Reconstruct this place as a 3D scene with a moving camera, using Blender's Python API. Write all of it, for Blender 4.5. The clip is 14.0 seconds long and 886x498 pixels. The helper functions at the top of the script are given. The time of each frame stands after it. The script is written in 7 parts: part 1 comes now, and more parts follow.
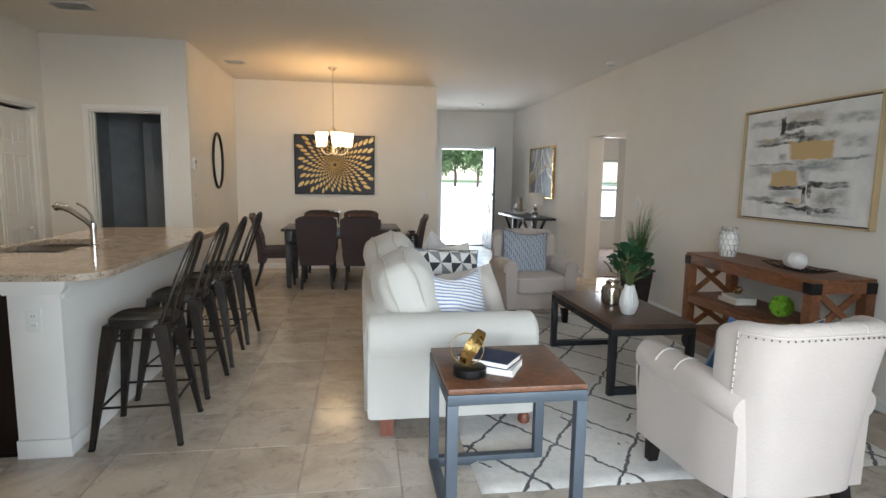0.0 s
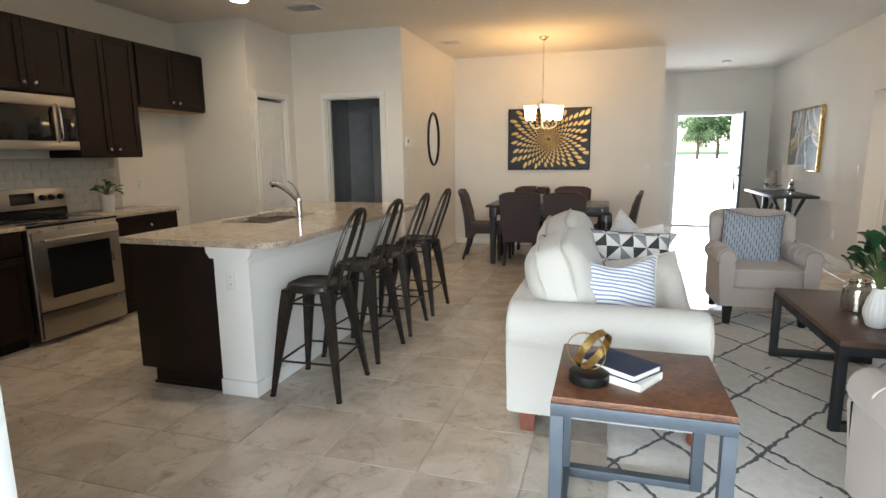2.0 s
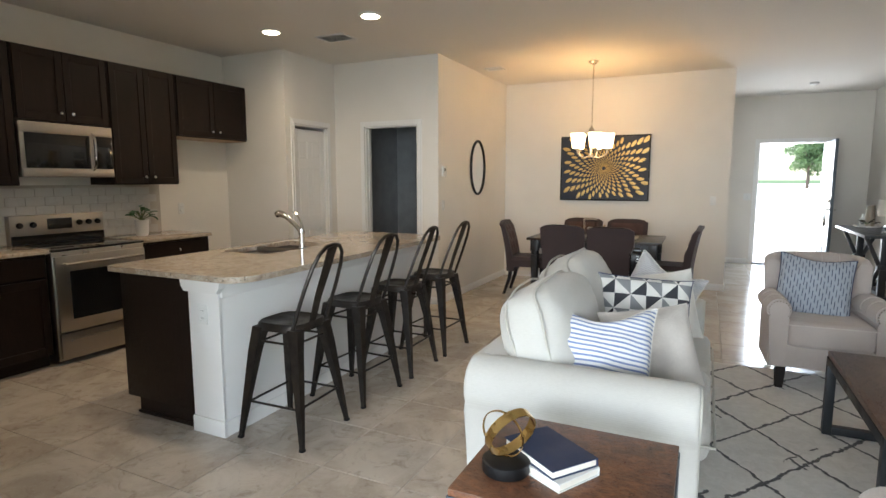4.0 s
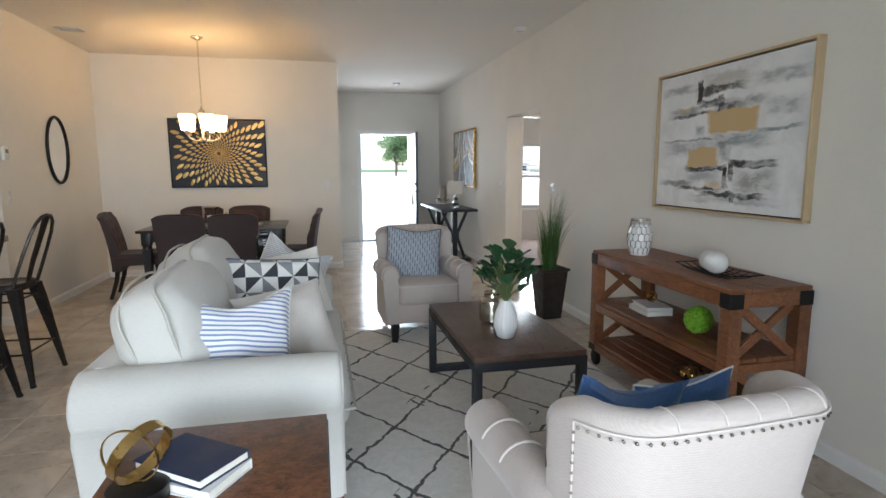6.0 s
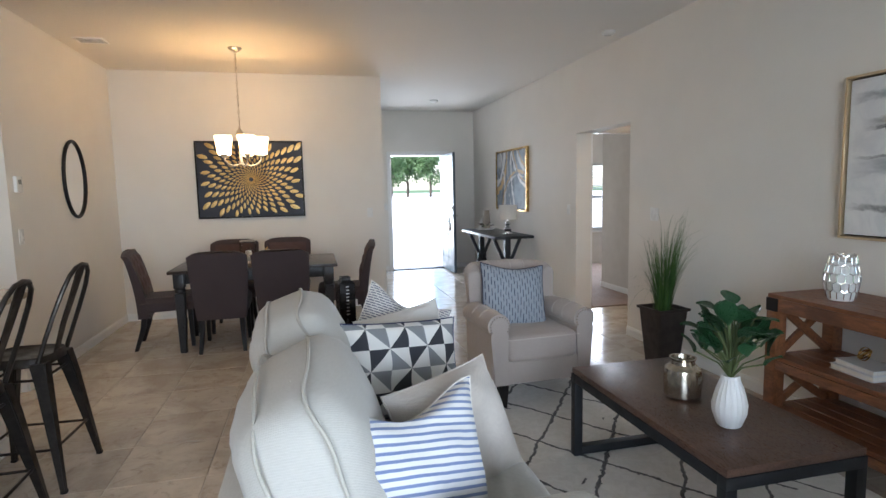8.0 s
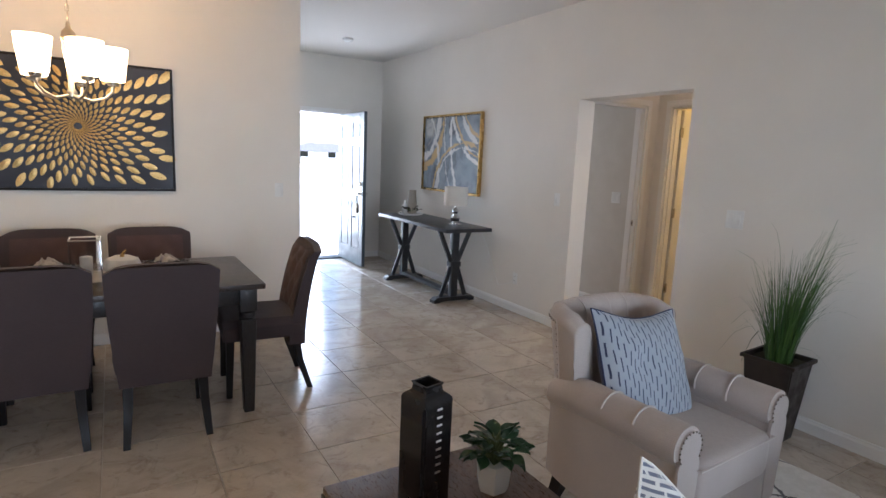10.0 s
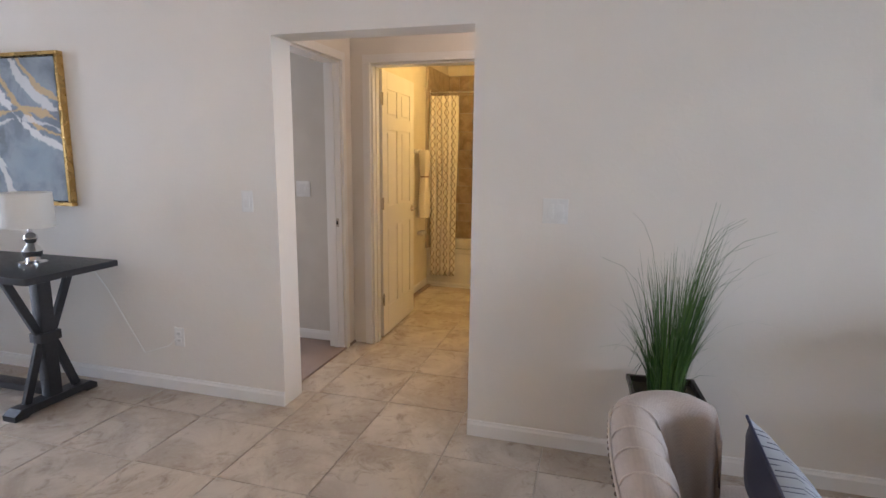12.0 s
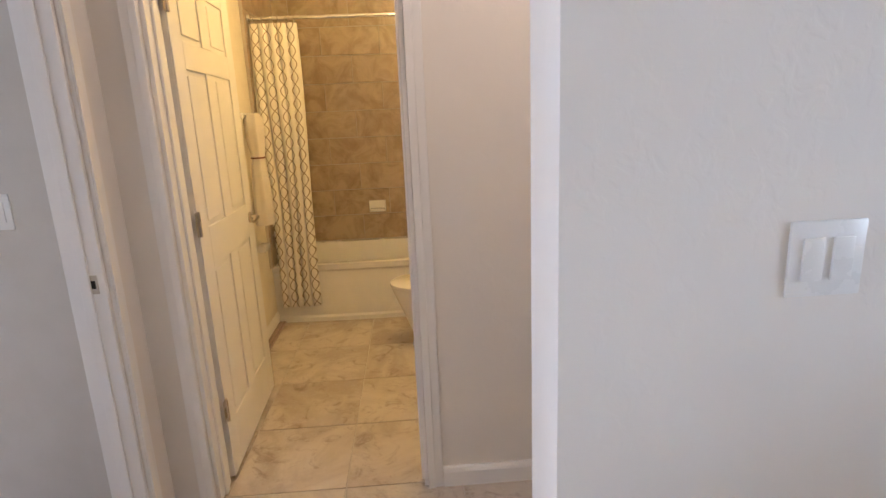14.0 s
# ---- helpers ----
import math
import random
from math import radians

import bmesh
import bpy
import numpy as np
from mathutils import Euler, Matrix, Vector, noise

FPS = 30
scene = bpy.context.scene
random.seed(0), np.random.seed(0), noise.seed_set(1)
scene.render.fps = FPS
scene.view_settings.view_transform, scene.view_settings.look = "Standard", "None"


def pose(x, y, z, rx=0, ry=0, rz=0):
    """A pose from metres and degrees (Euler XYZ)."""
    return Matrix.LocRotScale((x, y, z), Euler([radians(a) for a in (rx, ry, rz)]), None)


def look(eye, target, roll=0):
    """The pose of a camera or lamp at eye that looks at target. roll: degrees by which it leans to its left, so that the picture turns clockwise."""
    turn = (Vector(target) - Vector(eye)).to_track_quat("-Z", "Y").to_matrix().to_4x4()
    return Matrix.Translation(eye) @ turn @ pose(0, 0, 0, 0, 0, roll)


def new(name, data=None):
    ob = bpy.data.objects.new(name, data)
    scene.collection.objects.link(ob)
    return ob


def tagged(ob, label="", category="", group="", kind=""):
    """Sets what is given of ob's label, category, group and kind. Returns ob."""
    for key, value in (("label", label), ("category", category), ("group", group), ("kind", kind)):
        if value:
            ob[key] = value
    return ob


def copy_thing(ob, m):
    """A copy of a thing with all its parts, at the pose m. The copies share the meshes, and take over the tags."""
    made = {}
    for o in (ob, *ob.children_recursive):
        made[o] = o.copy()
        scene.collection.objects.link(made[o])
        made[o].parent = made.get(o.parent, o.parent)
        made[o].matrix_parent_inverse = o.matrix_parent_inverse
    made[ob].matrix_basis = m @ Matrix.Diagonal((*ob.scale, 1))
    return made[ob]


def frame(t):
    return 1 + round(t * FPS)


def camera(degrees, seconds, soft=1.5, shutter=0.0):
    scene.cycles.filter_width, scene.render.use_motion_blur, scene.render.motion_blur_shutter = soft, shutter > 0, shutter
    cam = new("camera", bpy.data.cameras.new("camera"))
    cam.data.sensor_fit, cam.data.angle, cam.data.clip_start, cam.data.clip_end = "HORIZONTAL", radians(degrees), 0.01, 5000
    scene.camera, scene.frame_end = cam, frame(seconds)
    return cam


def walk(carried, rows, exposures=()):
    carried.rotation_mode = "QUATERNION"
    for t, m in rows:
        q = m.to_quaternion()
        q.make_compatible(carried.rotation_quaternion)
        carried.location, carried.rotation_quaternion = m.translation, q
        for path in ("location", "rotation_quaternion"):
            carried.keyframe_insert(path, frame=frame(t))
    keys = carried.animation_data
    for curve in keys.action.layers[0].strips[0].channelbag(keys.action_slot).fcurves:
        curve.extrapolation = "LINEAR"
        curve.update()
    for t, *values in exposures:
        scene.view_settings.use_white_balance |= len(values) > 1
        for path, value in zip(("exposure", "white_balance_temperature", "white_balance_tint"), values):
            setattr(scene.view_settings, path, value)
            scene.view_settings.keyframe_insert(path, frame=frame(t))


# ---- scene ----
cam = camera(77.8, 14.0)
PATH = [
    (0, (0.35, 0.137, 1.404), (0.651, 2.098, 1.153), 0.9),
    (0.5, (0.571, 0.202, 1.436), (0.556, 2.174, 1.098), -1.5),
    (1, (0.665, 0.212, 1.399), (0.261, 2.133, 1.013), 0.2),
    (1.5, (0.748, 0.289, 1.396), (0.266, 2.196, 1.035), -0.5),
    (2, (0.841, 0.388, 1.401), (0.277, 2.276, 1.06), -0.6),
    (2.5, (0.985, 0.643, 1.411), (0.272, 2.488, 1.118), 1.0),
    (2.7, (1.059, 0.676, 1.45), (0.187, 2.459, 1.207), 0.3),
    (4.8, (1.318, 0.936, 1.412), (0.514, 2.748, 1.152), -1.0),
    (5, (1.321, 0.94, 1.402), (0.726, 2.832, 1.148), -1.5),
    (5.5, (1.291, 0.953, 1.398), (1.289, 2.928, 1.086), -2.0),
    (6, (1.259, 0.947, 1.386), (1.692, 2.878, 1.098), -0.2),
    (6.5, (1.225, 0.97, 1.365), (1.819, 2.858, 1.082), -0.4),
    (7, (1.179, 1.057, 1.384), (1.72, 2.961, 1.096), -1.1),
    (7.2, (1.137, 1.155, 1.392), (1.48, 3.11, 1.152), -1.7),
    (8.3, (0.47, 2.26, 1.455), (0.98, 4.17, 1.245), -1.2),
    (9.3, (0.231, 3.372, 1.506), (0.996, 5.21, 1.318), -1.9),
    (9.5, (0.201, 3.575, 1.511), (1.094, 5.346, 1.253), -0.7),
    (10, (0.175, 4.122, 1.475), (1.197, 5.812, 1.156), 2.5),
    (10.5, (0.286, 4.661, 1.431), (1.668, 6.057, 1.06), 2.1),
    (11, (0.462, 5.16, 1.41), (2.01, 6.364, 1.018), 0.4),
    (11.5, (0.688, 5.62, 1.436), (2.44, 6.51, 1.066), -0.3),
    (12, (0.995, 5.966, 1.437), (2.889, 6.511, 1.096), 0.6),
    (12.5, (1.434, 6.316, 1.437), (3.358, 6.723, 1.072), -1.9),
    (13, (1.854, 6.488, 1.415), (3.809, 6.521, 0.993), -1.6),
    (13.5, (2.343, 6.654, 1.416), (4.296, 6.669, 0.984), -3.0),
    (14, (2.837, 6.777, 1.408), (4.778, 6.671, 0.939), -2.5),
]
EXPOSURES = [(0, 1.63, 6250, 10), (1.0, 1.9, 6350, 10), (2.5, 1.95, 6400, 10), (5, 1.95, 6100, 10), (5.5, 1.74, 6050, 11), (6.5, 1.68, 6000, 10), (9.5, 1.80, 5650, 14), (11, 1.94, 5750, 16),
             (12.5, 2.29, 5650, 18), (13.5, 2.47, 5450, 18), (14, 2.55, 5350, 18)]
walk(cam, [(t, look(eye, target, roll)) for t, eye, target, roll in PATH], EXPOSURES)

# ---------------------------------------------------------------- world and light
world = bpy.data.worlds.new("World")
scene.world = world
world.use_nodes = True
wt = world.node_tree
sky = wt.nodes.new("ShaderNodeTexSky")
sky.sky_type = "NISHITA"
sky.sun_disc = False
sky.sun_elevation = radians(50)
sky.sun_rotation = radians(-90)
sky.dust_density = 1.0
sky.ozone_density = 0.6
wt.links.new(sky.outputs[0], wt.nodes["Background"].inputs[0])
wt.nodes["Background"].inputs[1].default_value = 0.15


def lamp(name, kind, at, target, energy, colour, size=0.1, size_y=0.0):
    data = bpy.data.lights.new(name, kind)
    data.energy, data.color = energy, colour
    if kind == "AREA":
        data.shape, data.size, data.size_y = "RECTANGLE", size, size_y or size
    elif kind == "SUN":
        data.angle = size
    else:
        data.shadow_soft_size = size
    if kind == "SPOT":
        data.spot_blend = 1.0
    ob = new(name, data)
    ob.matrix_world = look(at, target)
    return ob


lamp("sun", "SUN", (-30, 5, 36), (0, 5, 0), 4.5, (1, 0.96, 0.9), radians(2))
lamp("patio_sky", "AREA", (1.0, -7.0, 2.0), (1.0, 3, 1.1), 470, (0.90, 0.96, 1.0), 12.0, 4.0)
lamp("entry_sky", "AREA", (2.53, 12.5, 1.2), (2.53, 9, 0.6), 21, (0.90, 0.96, 1.0), 0.9, 1.9)
lamp("bedroom_sky", "AREA", (5.5, 10.95, 1.25), (5.5, 8, 1.0), 15, (0.95, 0.98, 1.0), 0.9, 1.2)
# the pair at y 3.2 is unseen, added to light the near kitchen
for cx, cy in ((-2.47, 5.0), (-1.35, 4.97), (-2.47, 3.2), (-1.35, 3.2)):
    lamp("downlight_glow", "SPOT", (cx, cy, 2.79), (cx, cy, 0), 8, (1.0, 0.74, 0.47), 0.08).data.spot_size = radians(172)
lamp("bath_glow", "POINT", (5.7, 6.75, 2.45), (5.7, 6.75, 0), 6.9, (1.0, 0.62, 0.18), 0.12)
# fill lamp added to brighten the little hall, which has no fitting
lamp("hall_fill", "POINT", (4.3, 6.2, 2.55), (4.3, 6.2, 0), 2.5, (1.0, 0.76, 0.54), 0.1)


# ---------------------------------------------------------------- materials
class Nodes:
    """A small writer of node materials."""

    def __init__(self, name):
        self.m = bpy.data.materials.new(name)
        self.m.use_nodes = True
        self.t = self.m.node_tree
        self.p = self.t.nodes["Principled BSDF"]

    def put(self, socket, value):
        if isinstance(value, bpy.types.NodeSocket):
            self.t.links.new(value, socket)
        elif isinstance(value, tuple) and len(value) == 3 and socket.type == "RGBA":
            socket.default_value = (*value, 1)
        else:
            socket.default_value = value

    def math(self, op, a, b=0.0, c=0.0):
        n = self.t.nodes.new("ShaderNodeMath")
        n.operation = op
        for s, v in zip(n.inputs, (a, b, c)):
            self.put(s, v)
        return n.outputs[0]

    def vec(self, op, a, b=(0, 0, 0)):
        n = self.t.nodes.new("ShaderNodeVectorMath")
        n.operation = op
        self.put(n.inputs[0], a)
        if op == "SCALE":
            self.put(n.inputs[3], b)
        else:
            self.put(n.inputs[1], b)
        return n.outputs["Value"] if op in ("LENGTH", "DISTANCE", "DOT_PRODUCT") else n.outputs[0]

    def split(self, v):
        n = self.t.nodes.new("ShaderNodeSeparateXYZ")
        self.put(n.inputs[0], v)
        return n.outputs

    def join(self, x, y, z):
        n = self.t.nodes.new("ShaderNodeCombineXYZ")
        for s, v in zip(n.inputs, (x, y, z)):
            self.put(s, v)
        return n.outputs[0]

    def coords(self, kind="Object"):
        return self.t.nodes.new("ShaderNodeTexCoord").outputs[kind]

    def spread(self):
        """Object coordinates moved apart for each piece."""
        a = self.t.nodes.new("ShaderNodeObjectInfo").outputs["Random"]
        b = self.t.nodes.new("ShaderNodeNewGeometry").outputs["Random Per Island"]
        r = self.math("MULTIPLY", self.math("ADD", a, b), 41.7)
        return self.vec("ADD", self.coords(), self.join(r, self.math("MULTIPLY", r, 1.7), self.math("MULTIPLY", r, 0.6)))

    def noise(self, v, scale, detail=4.0, rough=0.55, warp=0.0):
        n = self.t.nodes.new("ShaderNodeTexNoise")
        self.put(n.inputs["Vector"], v)
        n.inputs["Scale"].default_value = scale
        n.inputs["Detail"].default_value = detail
        n.inputs["Roughness"].default_value = rough
        n.inputs["Distortion"].default_value = warp
        return n.outputs["Fac"]

    def ramp(self, f, a, b, lo=0.0, hi=1.0):
        n = self.t.nodes.new("ShaderNodeMapRange")
        n.interpolation_type = "SMOOTHSTEP"
        for s, v in zip(n.inputs, (f, a, b, lo, hi)):
            self.put(s, v)
        return n.outputs[0]

    def mix(self, f, a, b):
        n = self.t.nodes.new("ShaderNodeMix")
        n.data_type = "RGBA"
        self.put(n.inputs["Factor"], f)
        self.put(n.inputs[6], a)
        self.put(n.inputs[7], b)
        return n.outputs[2]

    def bump(self, h, strength, distance=0.002):
        n = self.t.nodes.new("ShaderNodeBump")
        n.inputs["Strength"].default_value = strength
        n.inputs["Distance"].default_value = distance
        self.put(n.inputs["Height"], h)
        self.put(self.p.inputs["Normal"], n.outputs[0])

    def done(self, colour, rough, metal=0.0, **more):
        self.put(self.p.inputs["Base Color"], colour)
        self.put(self.p.inputs["Roughness"], rough)
        self.put(self.p.inputs["Metallic"], metal)
        for k, v in more.items():
            self.put(self.p.inputs[k.replace("_", " ")], v)
        return self.m


def plain(name, a, b=None, rough=0.6, metal=0.0, scale=6.0, grain=220.0, bump=0.15, rough_var=0.12, **more):
    n = Nodes(name)
    v = n.spread()
    big = n.noise(v, scale, 5)
    fine = n.noise(v, grain, 2)
    b = b or tuple(c * 0.86 for c in a)
    col = n.mix(n.ramp(n.math("ADD", n.math("MULTIPLY", big, 0.75), n.math("MULTIPLY", fine, 0.25)), 0.35, 0.68), a, b)
    n.bump(n.math("ADD", fine, n.math("MULTIPLY", big, 0.6)), bump)
    return n.done(col, n.ramp(big, 0.3, 0.7, max(rough - rough_var, 0.03), min(rough + rough_var, 1)), metal, **more)


def fabric(name, a, b, thread=900.0, sheen=0.25, bump=0.35):
    n = Nodes(name)
    v = n.spread()
    x, y, z = n.split(v)
    weave = n.math("MULTIPLY", n.math("SINE", n.math("MULTIPLY", n.math("ADD", x, y), thread)), n.math("SINE", n.math("MULTIPLY", n.math("SUBTRACT", z, x), thread)))
    slub = n.noise(n.vec("MULTIPLY", v, (1, 1, 9)), 60, 3)
    big = n.noise(v, 3.5, 4)
    f = n.math("ADD", n.math("MULTIPLY", weave, 0.12), n.math("ADD", n.math("MULTIPLY", slub, 0.6), n.math("MULTIPLY", big, 0.4)))
    n.bump(n.math("ADD", n.math("MULTIPLY", weave, 0.3), n.math("ADD", slub, n.math("MULTIPLY", n.noise(v, 14, 4), 2.2))), bump)
    return n.done(n.mix(n.ramp(f, 0.3, 0.75), a, b), 0.92, 0.0, Sheen_Weight=sheen)


def wood(name, a, b, c, along=(1, 9, 9), rough=0.45, scale=3.0, knots=0.0, gloss=0.5):
    n = Nodes(name)
    v = n.spread()
    g = n.noise(n.vec("MULTIPLY", v, along), scale * 2.2, 7, 0.65, 1.2)
    broad = n.noise(v, scale, 5, 0.6, 0.4)
    fine = n.noise(n.vec("MULTIPLY", v, along), scale * 16, 3)
    col = n.mix(n.ramp(g, 0.32, 0.66), a, b)
    col = n.mix(n.ramp(broad, 0.48, 0.72, 0, 0.85), col, c)
    if knots:
        col = n.mix(n.ramp(n.noise(v, 13, 5, 0.7, 1.0), 0.56, 0.72, 0, knots), col, tuple(q * 0.35 for q in c))
    n.bump(n.math("ADD", n.math("MULTIPLY", fine, 0.6), g), 0.25)
    return n.done(col, n.ramp(fine, 0.3, 0.7, rough - 0.1, rough + 0.15), 0.0, Specular_IOR_Level=gloss)


WALL = Nodes("wall_paint")
_v = WALL.coords()
_k = WALL.noise(_v, 26, 4, 0.5, 0.6)
WALL.bump(WALL.math("ADD", WALL.ramp(_k, 0.45, 0.62), WALL.math("MULTIPLY", WALL.noise(_v, 160, 2), 0.4)), 0.14, 0.002)
WALL = WALL.done(WALL.mix(WALL.ramp(WALL.noise(_v, 1.3, 5), 0.3, 0.7), (0.79, 0.755, 0.70), (0.75, 0.715, 0.66)), 0.72)
CEIL = Nodes("ceiling_paint")
_v = CEIL.coords()
CEIL.bump(CEIL.ramp(CEIL.noise(_v, 34, 4, 0.5, 0.8), 0.42, 0.62), 0.25, 0.002)
CEIL = CEIL.done(CEIL.mix(CEIL.noise(_v, 1.1, 4), (0.76, 0.73, 0.68), (0.72, 0.69, 0.64)), 0.85)
TRIM = plain("trim_paint", (0.83, 0.82, 0.80), (0.80, 0.79, 0.77), 0.4, scale=3, bump=0.012, rough_var=0.04)
BEDWALL = plain("bedroom_paint", (0.62, 0.585, 0.53), (0.59, 0.555, 0.50), 0.75, bump=0.1)
BATHWALL = plain("bath_paint", (0.78, 0.73, 0.62), (0.74, 0.69, 0.58), 0.6, bump=0.1)
# utility room greys, darker than the walls of the other rooms
GARAGE = plain("utility_wall_grey", (0.30, 0.31, 0.32), (0.26, 0.27, 0.28), 0.6, bump=0.1)
GARDOOR = plain("utility_door_grey", (0.22, 0.24, 0.26), (0.19, 0.21, 0.23), 0.4, bump=0.05)
GROUT = plain("grout", (0.52, 0.48, 0.42), (0.43, 0.39, 0.34), 0.9)

TILE = Nodes("floor_tile")
_v = TILE.spread()
_a = TILE.noise(_v, 2.6, 7, 0.62, 0.9)
_b = TILE.noise(_v, 7.5, 6, 0.7, 1.6)
_c = TILE.noise(_v, 60, 3)
_col = TILE.mix(TILE.ramp(_a, 0.34, 0.66), (0.60, 0.54, 0.465), (0.45, 0.39, 0.325))
_col = TILE.mix(TILE.ramp(_b, 0.50, 0.74, 0, 0.62), _col, (0.235, 0.18, 0.135))
_col = TILE.mix(TILE.ramp(_c, 0.5, 0.75, 0, 0.25), _col, (0.60, 0.56, 0.50))
TILE.bump(TILE.math("ADD", _b, TILE.math("MULTIPLY", _c, 0.3)), 0.05, 0.002)
TILE = TILE.done(_col, TILE.ramp(_b, 0.3, 0.75, 0.12, 0.25))

BTILE = Nodes("shower_tile")
_v = BTILE.spread()
_b = BTILE.noise(_v, 6, 6, 0.65, 1.2)
BTILE.bump(_b, 0.1)
BTILE = BTILE.done(BTILE.mix(BTILE.ramp(_b, 0.35, 0.7), (0.46, 0.37, 0.26), (0.30, 0.23, 0.155)), 0.35)
SUBWAY = plain("splash_tile", (0.58, 0.565, 0.54), (0.54, 0.525, 0.50), 0.2, bump=0.04)

GRANITE = Nodes("granite")
_v = GRANITE.coords()
_a, _b, _c = GRANITE.noise(_v, 14, 6, 0.7, 1.0), GRANITE.noise(_v, 95, 3, 0.6), GRANITE.noise(_v, 45, 4, 0.7)
_col = GRANITE.mix(GRANITE.ramp(_a, 0.4, 0.65), (0.54, 0.455, 0.36), (0.39, 0.305, 0.22))
_col = GRANITE.mix(GRANITE.ramp(_b, 0.58, 0.66), _col, (0.07, 0.06, 0.055))
_col = GRANITE.mix(GRANITE.ramp(_c, 0.62, 0.70), _col, (0.74, 0.71, 0.66))
GRANITE = GRANITE.done(_col, 0.12)

ESPRESSO = wood("espresso_wood", (0.010, 0.0058, 0.0047), (0.015, 0.0085, 0.0063), (0.008, 0.0047, 0.004), (9, 9, 1), 0.38, gloss=0.22)
STEEL = plain("stainless", (0.44, 0.405, 0.36), (0.41, 0.375, 0.33), 0.30, 1.0, scale=2, grain=500, bump=0.004, rough_var=0.03)
CHROME = plain("chrome", (0.80, 0.80, 0.80), (0.74, 0.74, 0.74), 0.08, 1.0, bump=0.01, rough_var=0.04)
NICKEL = plain("brushed_nickel", (0.55, 0.50, 0.43), (0.50, 0.46, 0.40), 0.3, 1.0, bump=0.01, rough_var=0.05)
BLACKGLASS = plain("black_glass", (0.008, 0.008, 0.009), (0.012, 0.012, 0.012), 0.06, bump=0.0, rough_var=0.03)
GUNMETAL = plain("gunmetal", (0.060, 0.052, 0.046), (0.032, 0.028, 0.026), 0.42, 0.85, scale=9, bump=0.12)
CONSOLEWOOD = wood("blue_black_wood", (0.020, 0.022, 0.027), (0.030, 0.032, 0.038), (0.014, 0.015, 0.019), (9, 1, 9), 0.38)
CHAIRFAB = fabric("umber_linen", (0.066, 0.046, 0.046), (0.048, 0.034, 0.036), 1100, 0.12)
CHAIRTUFT = fabric("umber_tufted", (0.100, 0.056, 0.052), (0.068, 0.041, 0.040), 1100, 0.12)
BLACKWOOD = wood("black_wood", (0.012, 0.011, 0.012), (0.020, 0.017, 0.016), (0.009, 0.008, 0.009), (9, 9, 1), 0.35)
TABLEWOOD = wood("dining_top_wood", (0.030, 0.020, 0.017), (0.045, 0.030, 0.024), (0.020, 0.014, 0.012), (1, 9, 9), 0.28)
SOFAFAB = fabric("cream_linen", (0.525, 0.51, 0.47), (0.46, 0.445, 0.405), 800)
PIPING = fabric("cream_piping", (0.46, 0.44, 0.385), (0.40, 0.38, 0.335), 800)
ARMFAB = fabric("beige_linen", (0.465, 0.405, 0.365), (0.40, 0.345, 0.31), 800)
SEAM = fabric("beige_seam", (0.55, 0.49, 0.45), (0.48, 0.43, 0.39), 800)
NAIL = plain("nail_head", (0.20, 0.17, 0.14), (0.15, 0.13, 0.11), 0.4, 1.0)
DARKLEG = plain("dark_leg", (0.010, 0.008, 0.008), (0.014, 0.011, 0.010), 0.5, Specular_IOR_Level=0.2)
REDLEG = wood("cherry_leg", (0.18, 0.055, 0.030), (0.13, 0.040, 0.022), (0.10, 0.03, 0.018), (9, 9, 1), 0.35)
SLATE = plain("slate_steel", (0.080, 0.098, 0.120), (0.065, 0.080, 0.098), 0.5, 0.3, bump=0.06)
BLACKSTEEL = plain("black_steel", (0.016, 0.018, 0.021), (0.022, 0.024, 0.028), 0.5, 0.3, bump=0.06)
RUSTIC = wood("rustic_top", (0.215, 0.088, 0.040), (0.095, 0.038, 0.020), (0.048, 0.022, 0.014), (2, 4, 4), 0.34, 5.5, 0.95)
COFFEETOP = wood("coffee_top", (0.120, 0.066, 0.044), (0.070, 0.038, 0.027), (0.052, 0.030, 0.022), (7, 1.2, 7), 0.33, 3.0, 0.3)
BUFFETWOOD = wood("acacia_wood", (0.270, 0.105, 0.042), (0.150, 0.056, 0.023), (0.090, 0.035, 0.017), (7, 1.2, 7), 0.42, 3.2, 0.25)
IRON = plain("black_iron", (0.014, 0.014, 0.015), (0.022, 0.020, 0.020), 0.5, 0.6)
GOLD = plain("brass", (0.62, 0.42, 0.16), (0.50, 0.33, 0.12), 0.26, 1.0, scale=18, bump=0.08)
GOLDLEAF = plain("gold_leaf", (0.66, 0.47, 0.20), (0.52, 0.34, 0.12), 0.36, 0.75, scale=30, bump=0.25)
NAVYCANVAS = plain("navy_canvas", (0.018, 0.024, 0.042), (0.030, 0.034, 0.050), 0.55, scale=5, bump=0.2)
PALEGOLD = plain("champagne_frame", (0.60, 0.47, 0.30), (0.57, 0.44, 0.28), 0.4, 0.35, scale=6, bump=0.04)
PORCELAIN = plain("white_ceramic", (0.80, 0.79, 0.77), (0.76, 0.75, 0.73), 0.18, bump=0.02)
MATTEWHITE = plain("matte_ceramic", (0.74, 0.73, 0.71), (0.69, 0.68, 0.66), 0.5, bump=0.1)
LEAF = plain("leaf_green", (0.020, 0.085, 0.024), (0.040, 0.140, 0.040), 0.4, scale=20, bump=0.1)
CROWN = plain("tree_leaf", (0.10, 0.17, 0.055), (0.065, 0.115, 0.04), 0.5, scale=2, bump=0.05)
LEAFDARK = plain("leaf_dark", (0.014, 0.050, 0.020), (0.025, 0.078, 0.030), 0.35, scale=20, bump=0.1)
